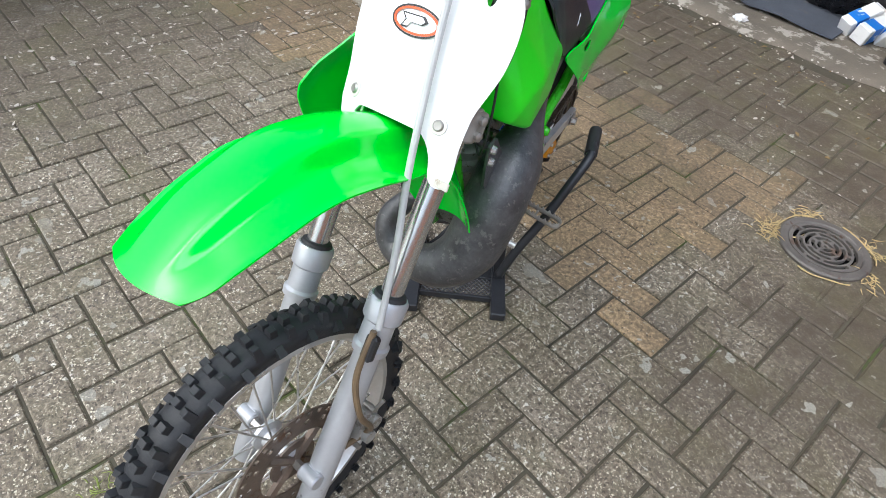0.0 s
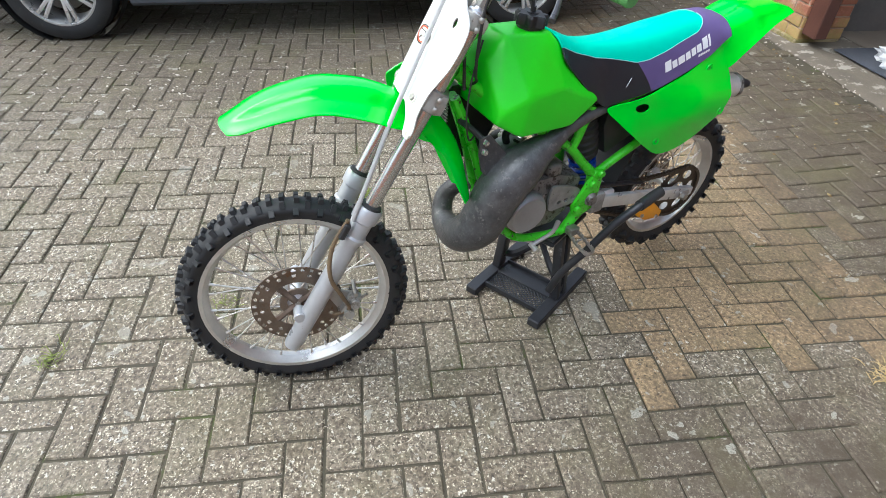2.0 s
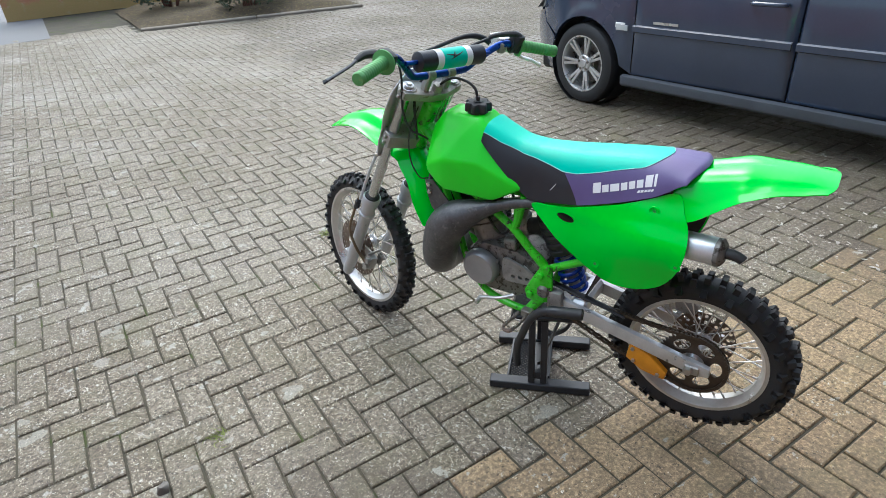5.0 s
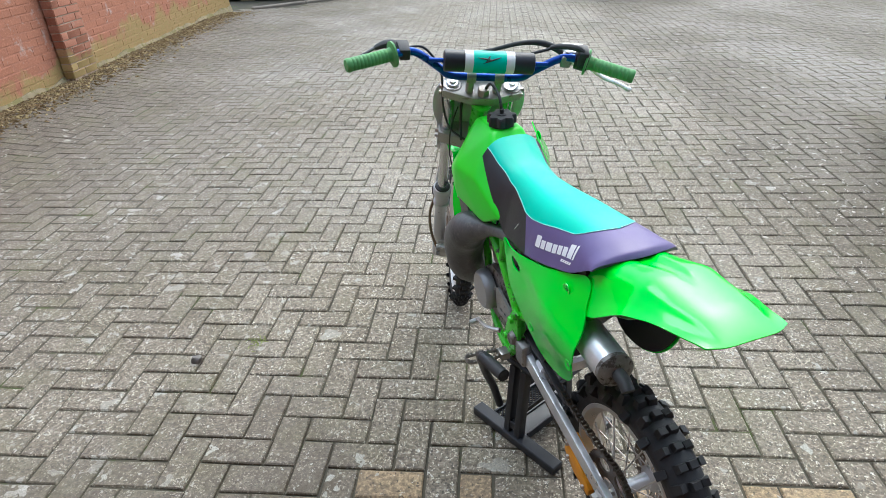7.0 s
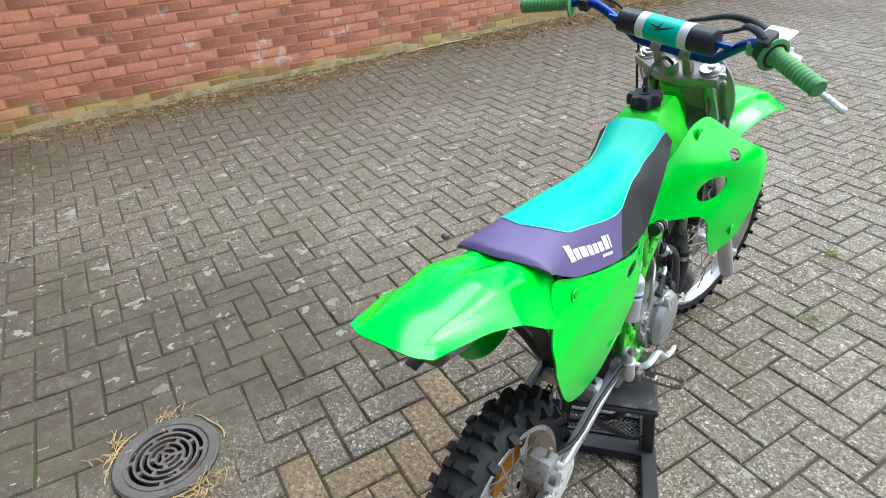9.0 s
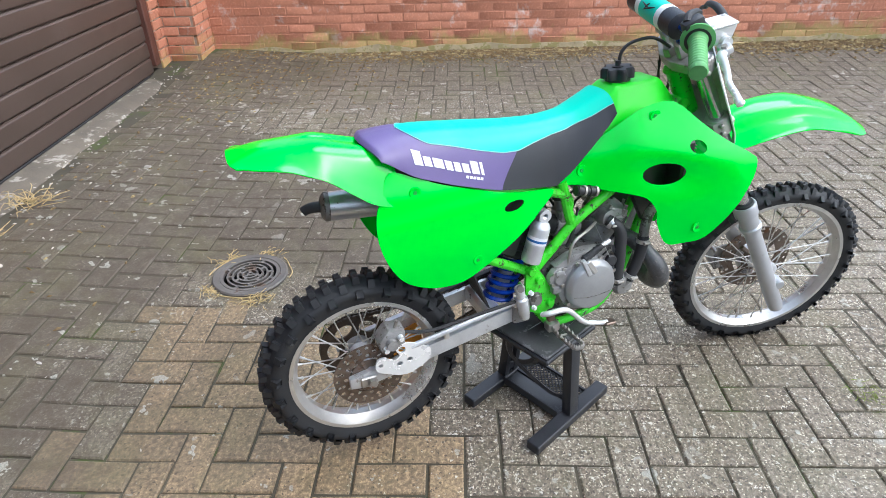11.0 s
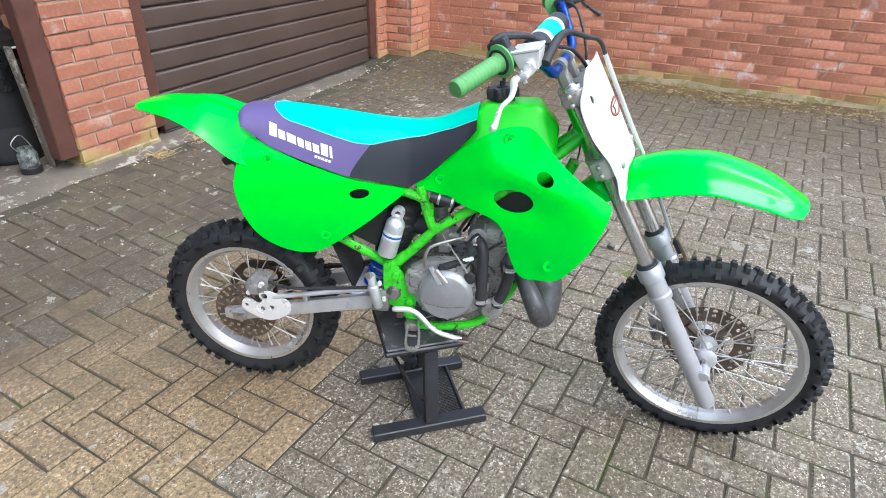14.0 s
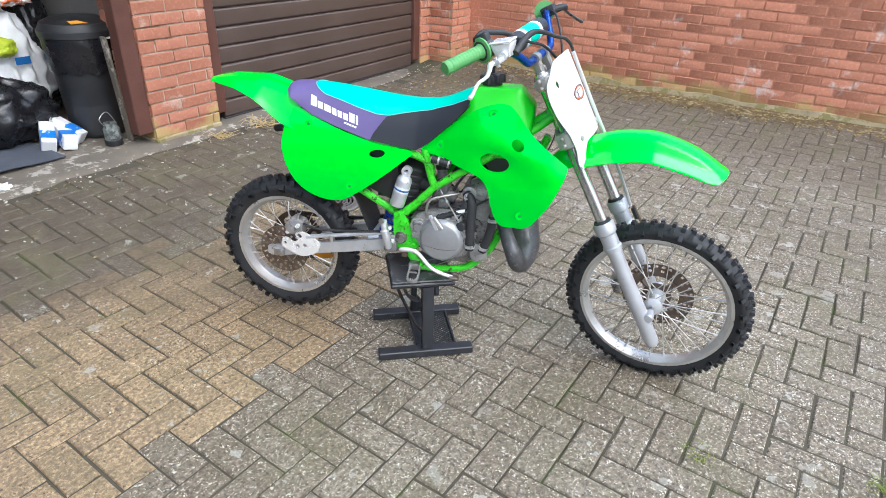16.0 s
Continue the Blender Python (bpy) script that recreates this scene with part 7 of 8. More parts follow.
def body_panel(name, line, label="", mirror=True):
    out = None
    for side in ((1, -1) if mirror else (1,)):
        place = (lambda x, z: Vector((x, flank(x, z), z))) if side > 0 else (lambda x, z: Vector((x, -1.78 - flank(x, z), z)))
        p = part(name, panel(line, [], place, 0.004, 0.055), M_CAR, car, label, smooth=50)
        out = out or p
    return out


V2 = lambda *q: [Vector(p) for p in q]
fw = body_panel("front_wing", V2((1.005, 0.30), (1.005, 0.98), (1.30, 0.955), (1.62, 0.92), (1.90, 0.845), (1.985, 0.70), (1.93, 0.60), (1.85, 0.56)) + arch(FA, 0.36, 32, 176), "dark blue front wing")
bump_line = V2((1.86, 0.545), (1.94, 0.59), (2.00, 0.69), (2.12, 0.66), (2.20, 0.55), (2.20, 0.30), (2.12, 0.20), (1.84, 0.22)) + [q for q in arch(FA, 0.365, -4, 28, 6)]
body_panel("front_bumper_side", bump_line, "dark blue front bumper")
fd = body_panel("front_door", V2((-0.165, 0.30), (0.995, 0.30), (0.995, 0.985), (-0.165, 1.01)), "dark blue front door")
rd = body_panel("rear_door", V2((-0.90, 0.30), (-0.175, 0.30), (-0.175, 1.01), (-1.22, 1.02), (-1.17, 0.80), (-1.10, 0.66), (-0.98, 0.42)), "dark blue rear door")
body_panel("rear_quarter", V2((-0.915, 0.30), (-0.99, 0.42), (-1.11, 0.66), (-1.18, 0.80), (-1.23, 1.02), (-2.28, 1.02), (-2.31, 0.66), (-1.87, 0.60)) + arch(RA, 0.36, 144, 2, 16), "dark blue rear quarter panel")
body_panel("rear_bumper_side", V2((-1.875, 0.59), (-2.31, 0.65), (-2.40, 0.55), (-2.38, 0.30), (-2.25, 0.24), (-1.85, 0.24)) + arch(RA, 0.365, 192, 147, 6), "dark blue rear bumper")
for z0, z1, yo, mt, nm, lb in ((0.205, 0.292, 0.004, M_CARTRIM, "sill", "scuffed grey plastic sill"),):
    bm = hull([(x, y, z) for x in (-1.06, 1.06) for y, z in ((0.012, 0.225), (0.014, 0.285), (-0.02, 0.297), (-0.05, 0.20), (-0.01, 0.205))], 0.004)
    part(nm, bm, mt, car, lb)
for d, x0, x1 in ((fd, -0.155, 0.985), (rd, -1.085, -0.185)):
    bm = hull([(x, flank(x, 0.64) + o, z) for x in (x0, (x0 + x1) / 2, x1) for o, z in ((0.0, 0.610), (0.013, 0.618), (0.013, 0.655), (0.0, 0.664))], 0.0)
    part("door_moulding", bm, M_CAR, d, "body-coloured rubbing strip")
part("side_repeater", hull([(x, flank(x, z) + o, z) for x, z in ((1.03, 0.618), (1.135, 0.618), (1.135, 0.660), (1.03, 0.656)) for o in (0.0, 0.012)], 0.003), M_LAMPG, fw, "pale side repeater lamp")
part("badge_bar", box((0.72, flank(0.72, 0.69) + 0.003, 0.690), (0.20, 0.003, 0.017)), M_ALLOY, fd, "small chrome badge lettering as a bar")
for d, x in ((fd, 0.02), (rd, -1.00)):
    bm = tube([(x - 0.10, flank(x, 0.86), 0.865), (x - 0.085, 0.035, 0.868), (x + 0.085, 0.035, 0.868), (x + 0.10, flank(x, 0.86), 0.865)], 0.013, 10, 5)
    part("door_handle", bm, M_CAR, d, "dark blue door handle")
part("side_repeater", box((1.10, flank(1.10, 0.66) + 0.006, 0.652), (0.085, 0.010, 0.040), 0.004), M_WHITE, car, "white side indicator lens")


def car_shell(f, nu, nv, name, mt, label=""):
    return part(name, grid_shell(f, nu, nv, 0.004), mt, car, label, smooth=50)


def nose(u, v):
    z = 0.20 + 0.50 * v
    t = 2 * u - 1
    xs = 2.20 + 0.17 * (1 - abs(t) ** 2.4) - 0.05 * (2 * v - 1) ** 2
    edge = flank(2.20, z)
    return Vector((xs, -0.89 - t * (0.89 + edge), z))


car_shell(nose, 24, 8, "front_bumper", M_CAR, "dark blue front bumper")
car_shell(lambda u, v: Vector((2.06 + 0.16 * (1 - abs(2 * u - 1) ** 2.4) - 0.12 * v, -0.89 - (2 * u - 1) * (0.89 + flank(1.95, 0.8)), 0.70 + 0.13 * v)), 20, 4, "grille", M_BLACKP, "black grille panel")
car_shell(lambda u, v: Vector((0.98 + 1.06 * u + 0.12 * u * (1 - (2 * v - 1) ** 2), -0.89 - (2 * v - 1) * (0.86 + flank(0.98 + 1.0 * u, 0.9)), 1.0 - 0.16 * u ** 1.6 + 0.045 * (1 - (2 * v - 1) ** 2))), 16, 14, "bonnet", M_CAR, "dark blue bonnet")
for s in (1, -1):
    lamp = hull([(x, (flank(min(x, 2.2), z) + 0.004 if s > 0 else -1.784 - flank(min(x, 2.2), z)), z) for x, z in ((1.93, 0.835), (1.99, 0.71), (2.06, 0.69), (2.12, 0.70), (2.08, 0.80), (2.0, 0.84))] +
                [(x, (flank(min(x, 2.2), z) - 0.22 if s > 0 else -1.56 - flank(min(x, 2.2), z)), z) for x, z in ((2.05, 0.80), (2.18, 0.70))], 0.008)
    part("headlamp", lamp, M_LAMPG, car, "clear headlamp")
car_shell(lambda u, v: Vector((-2.30 - 0.10 * (1 - abs(2 * u - 1) ** 3), -0.89 - (2 * u - 1) * (0.89 + flank(-2.3, 0.5)), 0.24 + 0.42 * v)), 16, 6, "rear_bumper", M_CAR, "dark blue rear bumper")
car_shell(lambda u, v: Vector((-2.29 + 0.26 * v, -0.89 - (2 * u - 1) * (0.86 + flank(-2.2, 0.8) - 0.2 * v), 0.66 + 0.78 * v)), 12, 8, "tailgate", M_CAR, "dark blue tailgate")
car_shell(lambda u, v: Vector((0.30 - 2.30 * u, -0.89 - (2 * v - 1) * 0.60, 1.43 + 0.035 * (1 - (2 * v - 1) ** 2) - 0.03 * (2 * u - 1) ** 2)), 14, 10, "roof", M_CAR, "dark blue roof")
for s in (1, -1):
    car_shell(lambda u, v: Vector((0.98 - 3.2 * u - (0.68 - 0.9 * u) * v * (1 if u < 0.75 else 0.6), (-0.89 + s * (0.85 - 0.25 * v)), 0.99 + 0.42 * v)), 20, 6, "side_glass", M_GLASS, "dark side windows")
car_shell(lambda u, v: Vector((1.02 - 0.72 * v, -0.89 - (2 * u - 1) * (0.80 - 0.2 * v), 1.0 + 0.42 * v)), 10, 6, "windscreen", M_GLASS, "dark windscreen")
part("underbody", box((0, -0.89, 0.30), (4.1, 1.5, 0.22), 0.03), M_BLACKP, car, "black underside")
for cx in (FA, RA):
    for yc in (-0.14, -1.64):
        part("wheel_arch_liner", lathe([(0.355, -0.11), (0.365, 0.0), (0.355, 0.11)], 32, Matrix.Translation((cx, yc, 0.33)) @ Matrix.Rotation(radians(90), 4, 'X'), full=False), M_BLACKP, car)


def car_wheel(x, y, turn, s):
    w = part("wheel", lathe([(0.05, -0.06), (0.09, -0.05), (0.09, 0.02), (0.05, 0.03)], 20, Matrix.Rotation(radians(90), 4, 'X')), M_CAST, car, "silver alloy wheel with black tyre")
    w.matrix_basis = Matrix.Translation((x, y, 0.318)) @ Matrix.Rotation(radians(turn), 4, 'Z') @ Matrix.Diagonal((1, s, 1, 1))
    m = Matrix.Rotation(radians(90), 4, 'X')
    tp = [(0.215, -0.10), (0.245, -0.108), (0.285, -0.105), (0.308, -0.090), (0.317, -0.06), (0.318, 0.06), (0.308, 0.09), (0.285, 0.105), (0.245, 0.108), (0.215, 0.10), (0.205, 0.0)]
    part("tyre", lathe(tp, 56, m, close=True), M_TYRE, w, "black road tyre")
    part("rim", lathe([(0.218, -0.095), (0.224, -0.103), (0.214, -0.104), (0.206, -0.09), (0.198, 0.0), (0.205, 0.09), (0.215, 0.095)], 56, m, close=True), M_ALLOY, w, "silver alloy rim")
    part("brake", lathe([(0.02, -0.005), (0.15, -0.005), (0.15, 0.012), (0.02, 0.012)], 36, m), M_CAST, w, "dark brake disc")
    for k in range(7):
        a0 = 2 * math.pi * k / 7
        for d in (-0.105, 0.105):
            pts = [(0.045, 0.0), (0.10, d * 0.85), (0.208, d)]
            bm = hull([((r) * math.cos(a0 + a) + t * 0.0115 * -math.sin(a0), yy, (r) * math.sin(a0 + a) + t * 0.0115 * math.cos(a0)) for (r, a) in ((0.05, d * 0.9), (0.208, d)) for t in (-1, 1) for yy in (0.070 + 0.028 * (r > 0.1), 0.048 + 0.028 * (r > 0.1))], 0.003)
            part("spoke", bm, M_ALLOY, w)
    part("hub", lathe([(0.066, 0.045), (0.070, 0.070), (0.060, 0.080), (0.034, 0.082), (0.030, 0.088), (0.0, 0.090)], 28, m @ Matrix.Diagonal((1, 1, -1, 1))), M_ALLOY, w)
    for k in range(5):
        a = 2 * math.pi * k / 5 + 0.3
        part("bolt", lathe([(0.011, 0.0), (0.011, 0.012), (0.004, 0.012)], 8, axis_m((0.050 * math.cos(a), 0.074, 0.050 * math.sin(a)), (0, 1, 0))), M_CAST, w)
    return w


car_wheel(FA, -0.105, -4, 1)
car_wheel(RA, -0.105, 0, 1)
car_wheel(FA, -1.675, -4, -1)
car_wheel(RA, -1.675, 0, -1)

# ---- what stands in the open garage ----
FZ = 0.081


def at_garage(x, y, z=FZ, rz=0):
    return BLD @ pose(x, y, z, 0, 0, rz)


def carpet():
    def f(u, v):
        x, y = -2.75 + 2.005 * u, 0.155 + 1.5 * v
        fold = 0.050 * math.exp(-((x + 1.33) / 0.055) ** 2) * step01(0.35, 0.0, v) + 0.012 * math.exp(-((x + 1.05) / 0.12) ** 2) * step01(0.5, 0, v)
        wob = 0.004 * noise.noise(Vector((x * 4, y * 4, 0)))
        return Vector((x, y + 0.01 * noise.noise(Vector((x * 3, 7, 0))), 0.006 + fold + abs(wob)))
    return solid("carpet_mat", grid_shell(f, 90, 20, 0.006), M_MAT, "dark blue-grey carpet piece with a rucked edge", "mat", m=BLD @ pose(0, 0, FZ))


carpet()


def dustbin():
    b = thing("dustbin", "black plastic dustbin with a clip-on lid", "dustbin", at_garage(-0.338, 0.47) @ Matrix.Diagonal((0.89, 0.89, 1.04, 1)))
    body = lathe([(0.0, 0.0), (0.175, 0.0), (0.182, 0.01), (0.205, 0.40), (0.212, 0.50), (0.224, 0.505), (0.224, 0.535), (0.216, 0.54), (0.214, 0.565), (0.228, 0.57), (0.228, 0.60), (0.20, 0.60), (0.19, 0.02), (0.0, 0.02)], 40, None, full=False)
    part("body", body, M_BIN, b, "black ribbed bin body")
    lid = lathe([(0.235, 0.585), (0.243, 0.59), (0.243, 0.625), (0.232, 0.635), (0.215, 0.665), (0.15, 0.69), (0.05, 0.70), (0.0, 0.70)], 40, None, full=False)
    l = part("lid", lid, M_BIN, b, "black domed bin lid")
    part("liner", grid_shell(lambda u, v: (lambda a, r: Vector((r * math.cos(a), r * math.sin(a), 0.595 - 0.20 * v - 0.02 * noise.noise(Vector((math.cos(a) * 3, math.sin(a) * 3, 4))) * v)))(2 * math.pi * u, 0.236 - 0.014 * v + 0.012 * noise.noise(Vector((math.cos(2 * math.pi * u) * 4, math.sin(2 * math.pi * u) * 4, 5 * v)))), 72, 8, 0.001), M_BAG, b, "black bin liner folded over the rim")
    part("paper", box((0.08, -0.225, 0.585), (0.10, 0.05, 0.008), 0.002, None), M_WHITE, l, "white paper caught under the lid")
    part("sticker", grid_shell(lambda u, v: Vector((-0.13 + 0.11 * u, -0.150 - 0.045 * v, 0.685 - 0.012 * v)), 3, 3, 0.001), M_LABEL, l, "orange paper sticker")


dustbin()


def sack(x, y, w, d, h, mat_s, name, label, category, seed, rz=0, folds=0.10, z0=0.0):
    """A filled bag: slumped, with soft folds that run down from its neck and creases across them."""
    bm = bmesh.new()
    bmesh.ops.create_icosphere(bm, subdivisions=5, radius=1.0)
    for v in bm.verts:
        n = v.co.copy()
        a = math.atan2(n.y, n.x)
        k = 1 + 0.20 * noise.noise(n * 1.6 + Vector((seed, 0, 0))) + 0.10 * noise.noise(n * 4.0 + Vector((0, seed, 0)))
        crease = 1 - abs(noise.noise(Vector((math.cos(a) * 3.2, math.sin(a) * 3.2, n.z * 1.3 + seed))))
        cross = 1 - abs(noise.noise(Vector((n.x * 3.0 + seed, n.y * 3.0, n.z * 5.5))))
        k += folds * (crease ** 4 - 0.4) + 0.6 * folds * (cross ** 5 - 0.3)
        pinch = 1.0 - 0.45 * step01(0.45, 1.0, n.z)
        v.co = Vector((n.x * k * w / 2 * pinch, n.y * k * d / 2 * pinch, max(0.0, (n.z * k * 0.5 + 0.44)) * h))
    return solid(name, bm, mat_s, label, category, m=at_garage(x, y, FZ + z0, rz), smooth=50)


sack(-0.84, 0.64, 0.60, 0.44, 0.46, M_BAG, "rubbish_bag", "shiny black tied rubbish bag", "rubbish bag", 1.3, folds=0.10)
sack(-1.10, 1.05, 0.56, 0.45, 0.60, M_BAG, "rubbish_bag", "shiny black tied rubbish bag", "rubbish bag", 4.1, folds=0.10)
sack(-0.57, 0.98, 0.46, 0.36, 0.80, M_WBAG, "rubble_sack", "full white woven plastic sack", "sack", 2.2, folds=0.16)
sack(-0.95, 1.55, 0.62, 0.45, 0.98, M_WBAG, "rubble_sack", "tall white plastic sack", "sack", 7.7, folds=0.14)
sack(-0.36, 1.16, 0.46, 0.40, 1.02, M_BAG, "rubbish_bag", "shiny black rubbish bag behind the bin", "rubbish bag", 9.2, folds=0.10)
sack(-0.645, 0.84, 0.20, 0.20, 0.13, M_YELLOW, "cloth", "yellow-green plastic cloth on the bags", "cloth", 3.4, folds=0.08, z0=0.47)
sack(-0.53, 0.98, 0.40, 0.30, 0.13, M_ORSACK, "carrier_bag", "crumpled orange and white carrier bag on the sack", "bag", 5.9, folds=0.3, z0=0.74)
solid("sack_print", panel(V2((-0.07, 0.0), (0.02, 0.0), (0.02, 0.045), (-0.07, 0.045)), [], lambda x, z: Vector((x, -0.205 - 0.3 * x * x, 0.42 + z)), 0.001), M_BLUEINK, "blue printed block on the white sack", "print", m=at_garage(-0.525, 0.98))
solid("board", box((0, 0, 0.32), (0.016, 0.050, 0.64), 0.003, pose(0, 0, 0, 0, -3, 0)), M_CONC, "narrow pale board leaning beside the door post", "board", m=at_garage(-0.335, 0.150))


def pack(x, y, z, rz, ry, name="box_pack"):
    b = thing(name, "small blue and white printed cardboard pack", "box", BLD @ pose(x, y, z, 12, ry, rz), "blue packs by the bin")
    part("carton", box((0, 0, 0.045), (0.185, 0.078, 0.088), 0.004), M_WHITE, b, "white cardboard")
    part("print_band", box((-0.022, 0, 0.045), (0.070, 0.0796, 0.0896), 0.002), M_BCARD, b, "blue printed band")
    part("flap", box((0.094, 0.0, 0.060), (0.003, 0.074, 0.070), 0.001), M_WHITE, b, "white flap", m=Matrix.Rotation(radians(8), 4, 'Y'))


pack(-0.715, 0.40, FZ + 0.030, 62, -24)
pack(-0.595, 0.42, FZ + 0.034, 118, -30)
pack(-0.640, 0.34, FZ + 0.012, 75, -6)


def jar():
    j = thing("jar", "grubby glass jar with a wire handle beside the bin", "jar", at_garage(-0.435, 0.17))
    part("glass", lathe([(0.0, 0.0), (0.045, 0.0), (0.048, 0.01), (0.048, 0.10), (0.038, 0.118), (0.038, 0.135), (0.034, 0.135), (0.034, 0.115), (0.0, 0.10)], 24, None, full=False), M_JAR, j)
    part("base", lathe([(0.052, -0.002), (0.054, 0.03), (0.050, 0.034)], 24), M_BLACKP, j, "black rubber base")
    part("handle", tube([(-0.04, 0, 0.125), (-0.06, 0.0, 0.17), (0.0, 0.01, 0.20), (0.04, 0, 0.125)], 0.0028, 6, 6), M_STEEL, j, "thin wire handle")


jar()


def stool(x, y, rz):
    s = thing("step_stool", "sky-blue plastic step stool on the carpet", "stool", at_garage(x, y, FZ + 0.006, rz))
    part("top", box((0, 0, 0.205), (0.30, 0.22, 0.022), 0.008, seg=2), M_STOOL, s)
    part("ring", box((0, 0, 0.16), (0.31, 0.23, 0.014), 0.004), M_STOOL, s)
    for sx in (-1, 1):
        for sy in (-1, 1):
            part("leg", hull([(sx * (0.135 - 0.03 * (k == 1) + o), sy * (0.095 + p - 0.012 * (k == 1)), z) for k, z in ((0, 0.0), (1, 0.20)) for o in (-0.022, 0.03) for p in (-0.012, 0.022)], 0.006), M_STOOL, s)
        part("side_rail", box((sx * 0.128, 0, 0.115), (0.014, 0.17, 0.045), 0.005), M_STOOL, s)


stool(-1.56, 0.66, 30)


def crumple(x, y, z, s, mat_c, name, label, category, seed, m=None, flat=0.5):
    bm = bmesh.new()
    bmesh.ops.create_icosphere(bm, subdivisions=3, radius=s)
    for v in bm.verts:
        n = v.co.normalized()
        v.co = v.co * (1 + 0.7 * noise.noise(n * 2.3 + Vector((seed, 0, 0))) + 0.35 * noise.noise(n * 6 + Vector((0, seed, 0))))
        v.co.z = max(-s * 0.3, v.co.z * flat)
    return solid(name, bm, mat_c, label, category, m=(m or Matrix.Identity(4)) @ Matrix.Translation((x, y, z + s * 0.3)), smooth=0)


crumple(-1.17, -0.02, 0.07, 0.035, M_WHITE, "paper_scrap", "small crumpled white paper scrap on the concrete", "litter", 3.0, BLD)
crumple(-2.45, 0.42, FZ + 0.006, 0.15, M_CLEAR, "plastic_film", "crumpled clear plastic film on the garage floor", "packaging", 5.0, BLD, 0.45)
crumple(-2.55, 0.72, FZ + 0.006, 0.14, M_CLEAR, "plastic_film", "crumpled clear plastic film on the garage floor", "packaging", 8.0, BLD, 0.6)
solid("storage_crate", box((-2.55, 1.35, FZ + 0.14), (0.5, 0.34, 0.26), 0.02, seg=2), M_ORINK, "dark red storage crate by the garage wall", "crate", m=BLD)
solid("tool_case", box((-2.0, 1.95, FZ + 0.16), (0.55, 0.32, 0.32), 0.02, seg=2), M_BLACKP, "black tool case in the garage", "case", m=BLD)

# ---- the drain ----
DX, DY = -0.087, 2.243


def drain():
    g = thing("drain_cover", "round dark cast-iron drain grate in the paving", "drain cover", pose(DX, DY, rise(DX, DY) + 0.006, 0, 0, 20))
    part("frame", lathe([(0.120, -0.05), (0.150, -0.05), (0.152, 0.0), (0.146, 0.006), (0.124, 0.006), (0.120, 0.002)], 48, None, close=True), M_CAST, g, "dark cast-iron ring")
    # flat black disc just under the bars, painted as the shade of the hole
    part("pit_shade", lathe([(0.122, -0.0085), (0.0, -0.0085)], 32, None, full=False), M_PITSHADE, g)
    bm = bmesh.new()
    for k in range(6):
        r0 = 0.006 + 0.020 * k
        r1 = r0 + 0.0075
        if k == 5:
            r1 = 0.119
        lathe([(r0, -0.012), (r1, -0.012), (r1, 0.004), (r0, 0.004)], 40, None, bm, close=True)
    part("grate", bm, M_CAST, g, "concentric cast-iron bars")
    for ring in range(5):
        r0 = 0.0145 + 0.020 * ring
        n = (3, 4, 4, 4, 4)[ring]
        for k in range(n):
            a = 2 * math.pi * (k + 0.5 * (ring % 2) + 0.15 * ring) / n
            part("rib", box((r0 + 0.0058, 0, -0.004), (0.0135, 0.012, 0.0155), 0.0, Matrix.Rotation(a, 4, 'Z')), M_CAST, g)
    infill = lathe([(0.151, -0.03), (0.151, -0.003), (0.30, -0.005), (0.30, -0.03)], 40, Matrix.Translation((DX, DY, rise(DX, DY))), close=True)
    solid("drain_surround", infill, M_PAVER, "cement infill round the drain cover", "infill", kind="structure")


drain()


def straw_tuft(x, y, n, spread, l, seed, name="dry_grass", label="tuft of dry straw-coloured grass on the paving", mat_t=None, up=0.25, r=0.0013):
    rnd = random.Random(seed)
    bm = bmesh.new()
    for k in range(n):
        a = rnd.uniform(0, 2 * math.pi)
        px, py = x + rnd.gauss(0, spread), y + rnd.gauss(0, spread)
        ll = l * rnd.uniform(0.4, 1.2)
        z = rise(px, py) + 0.001
        tube([(px, py, z), (px + 0.5 * ll * math.cos(a), py + 0.5 * ll * math.sin(a), z + ll * up * rnd.uniform(0.1, 1)), (px + ll * math.cos(a + 0.3), py + ll * math.sin(a + 0.3), z + 0.002 + ll * up * rnd.uniform(0, 0.6))], [r, r * 0.95, r * 0.4], 4, 2, bm)
    return solid(name, bm, mat_t or M_STRAW, label, "grass", kind="stuff", smooth=0)


straw_tuft(DX + 0.11, DY + 0.13, 34, 0.026, 0.045, 1, r=0.0018)
straw_tuft(DX + 0.165, DY - 0.04, 26, 0.022, 0.035, 2, r=0.0018)
straw_tuft(DX - 0.165, DY - 0.07, 48, 0.026, 0.05, 3, r=0.0018)
straw_tuft(DX - 0.12, DY + 0.12, 26, 0.026, 0.04, 4, r=0.0018)


def straw_arc():
    bm = bmesh.new()
    for a0, a1, r in ((0.4, 1.6, 0.165), (2.2, 3.6, 0.162), (4.6, 5.6, 0.166)):
        pts = [(DX + (r + 0.004 * math.sin(k)) * math.cos(a0 + (a1 - a0) * k / 8), DY + (r + 0.004 * math.sin(k)) * math.sin(a0 + (a1 - a0) * k / 8), 0.004) for k in range(9)]
        tube(pts, 0.0024, 5, 2, bm)
    solid("straw_stalk", bm, M_STRAW, "bent straw stalks round the drain", "straw", kind="stuff", smooth=0)


straw_arc()
for k, (x, y, n, s, l) in enumerate(((0.10, 3.48, 26, 0.032, 0.12), (0.45, 3.49, 38, 0.036, 0.14))):
    straw_tuft(x, y, n, s, l, 20 + k, up=0.40, r=0.0022)
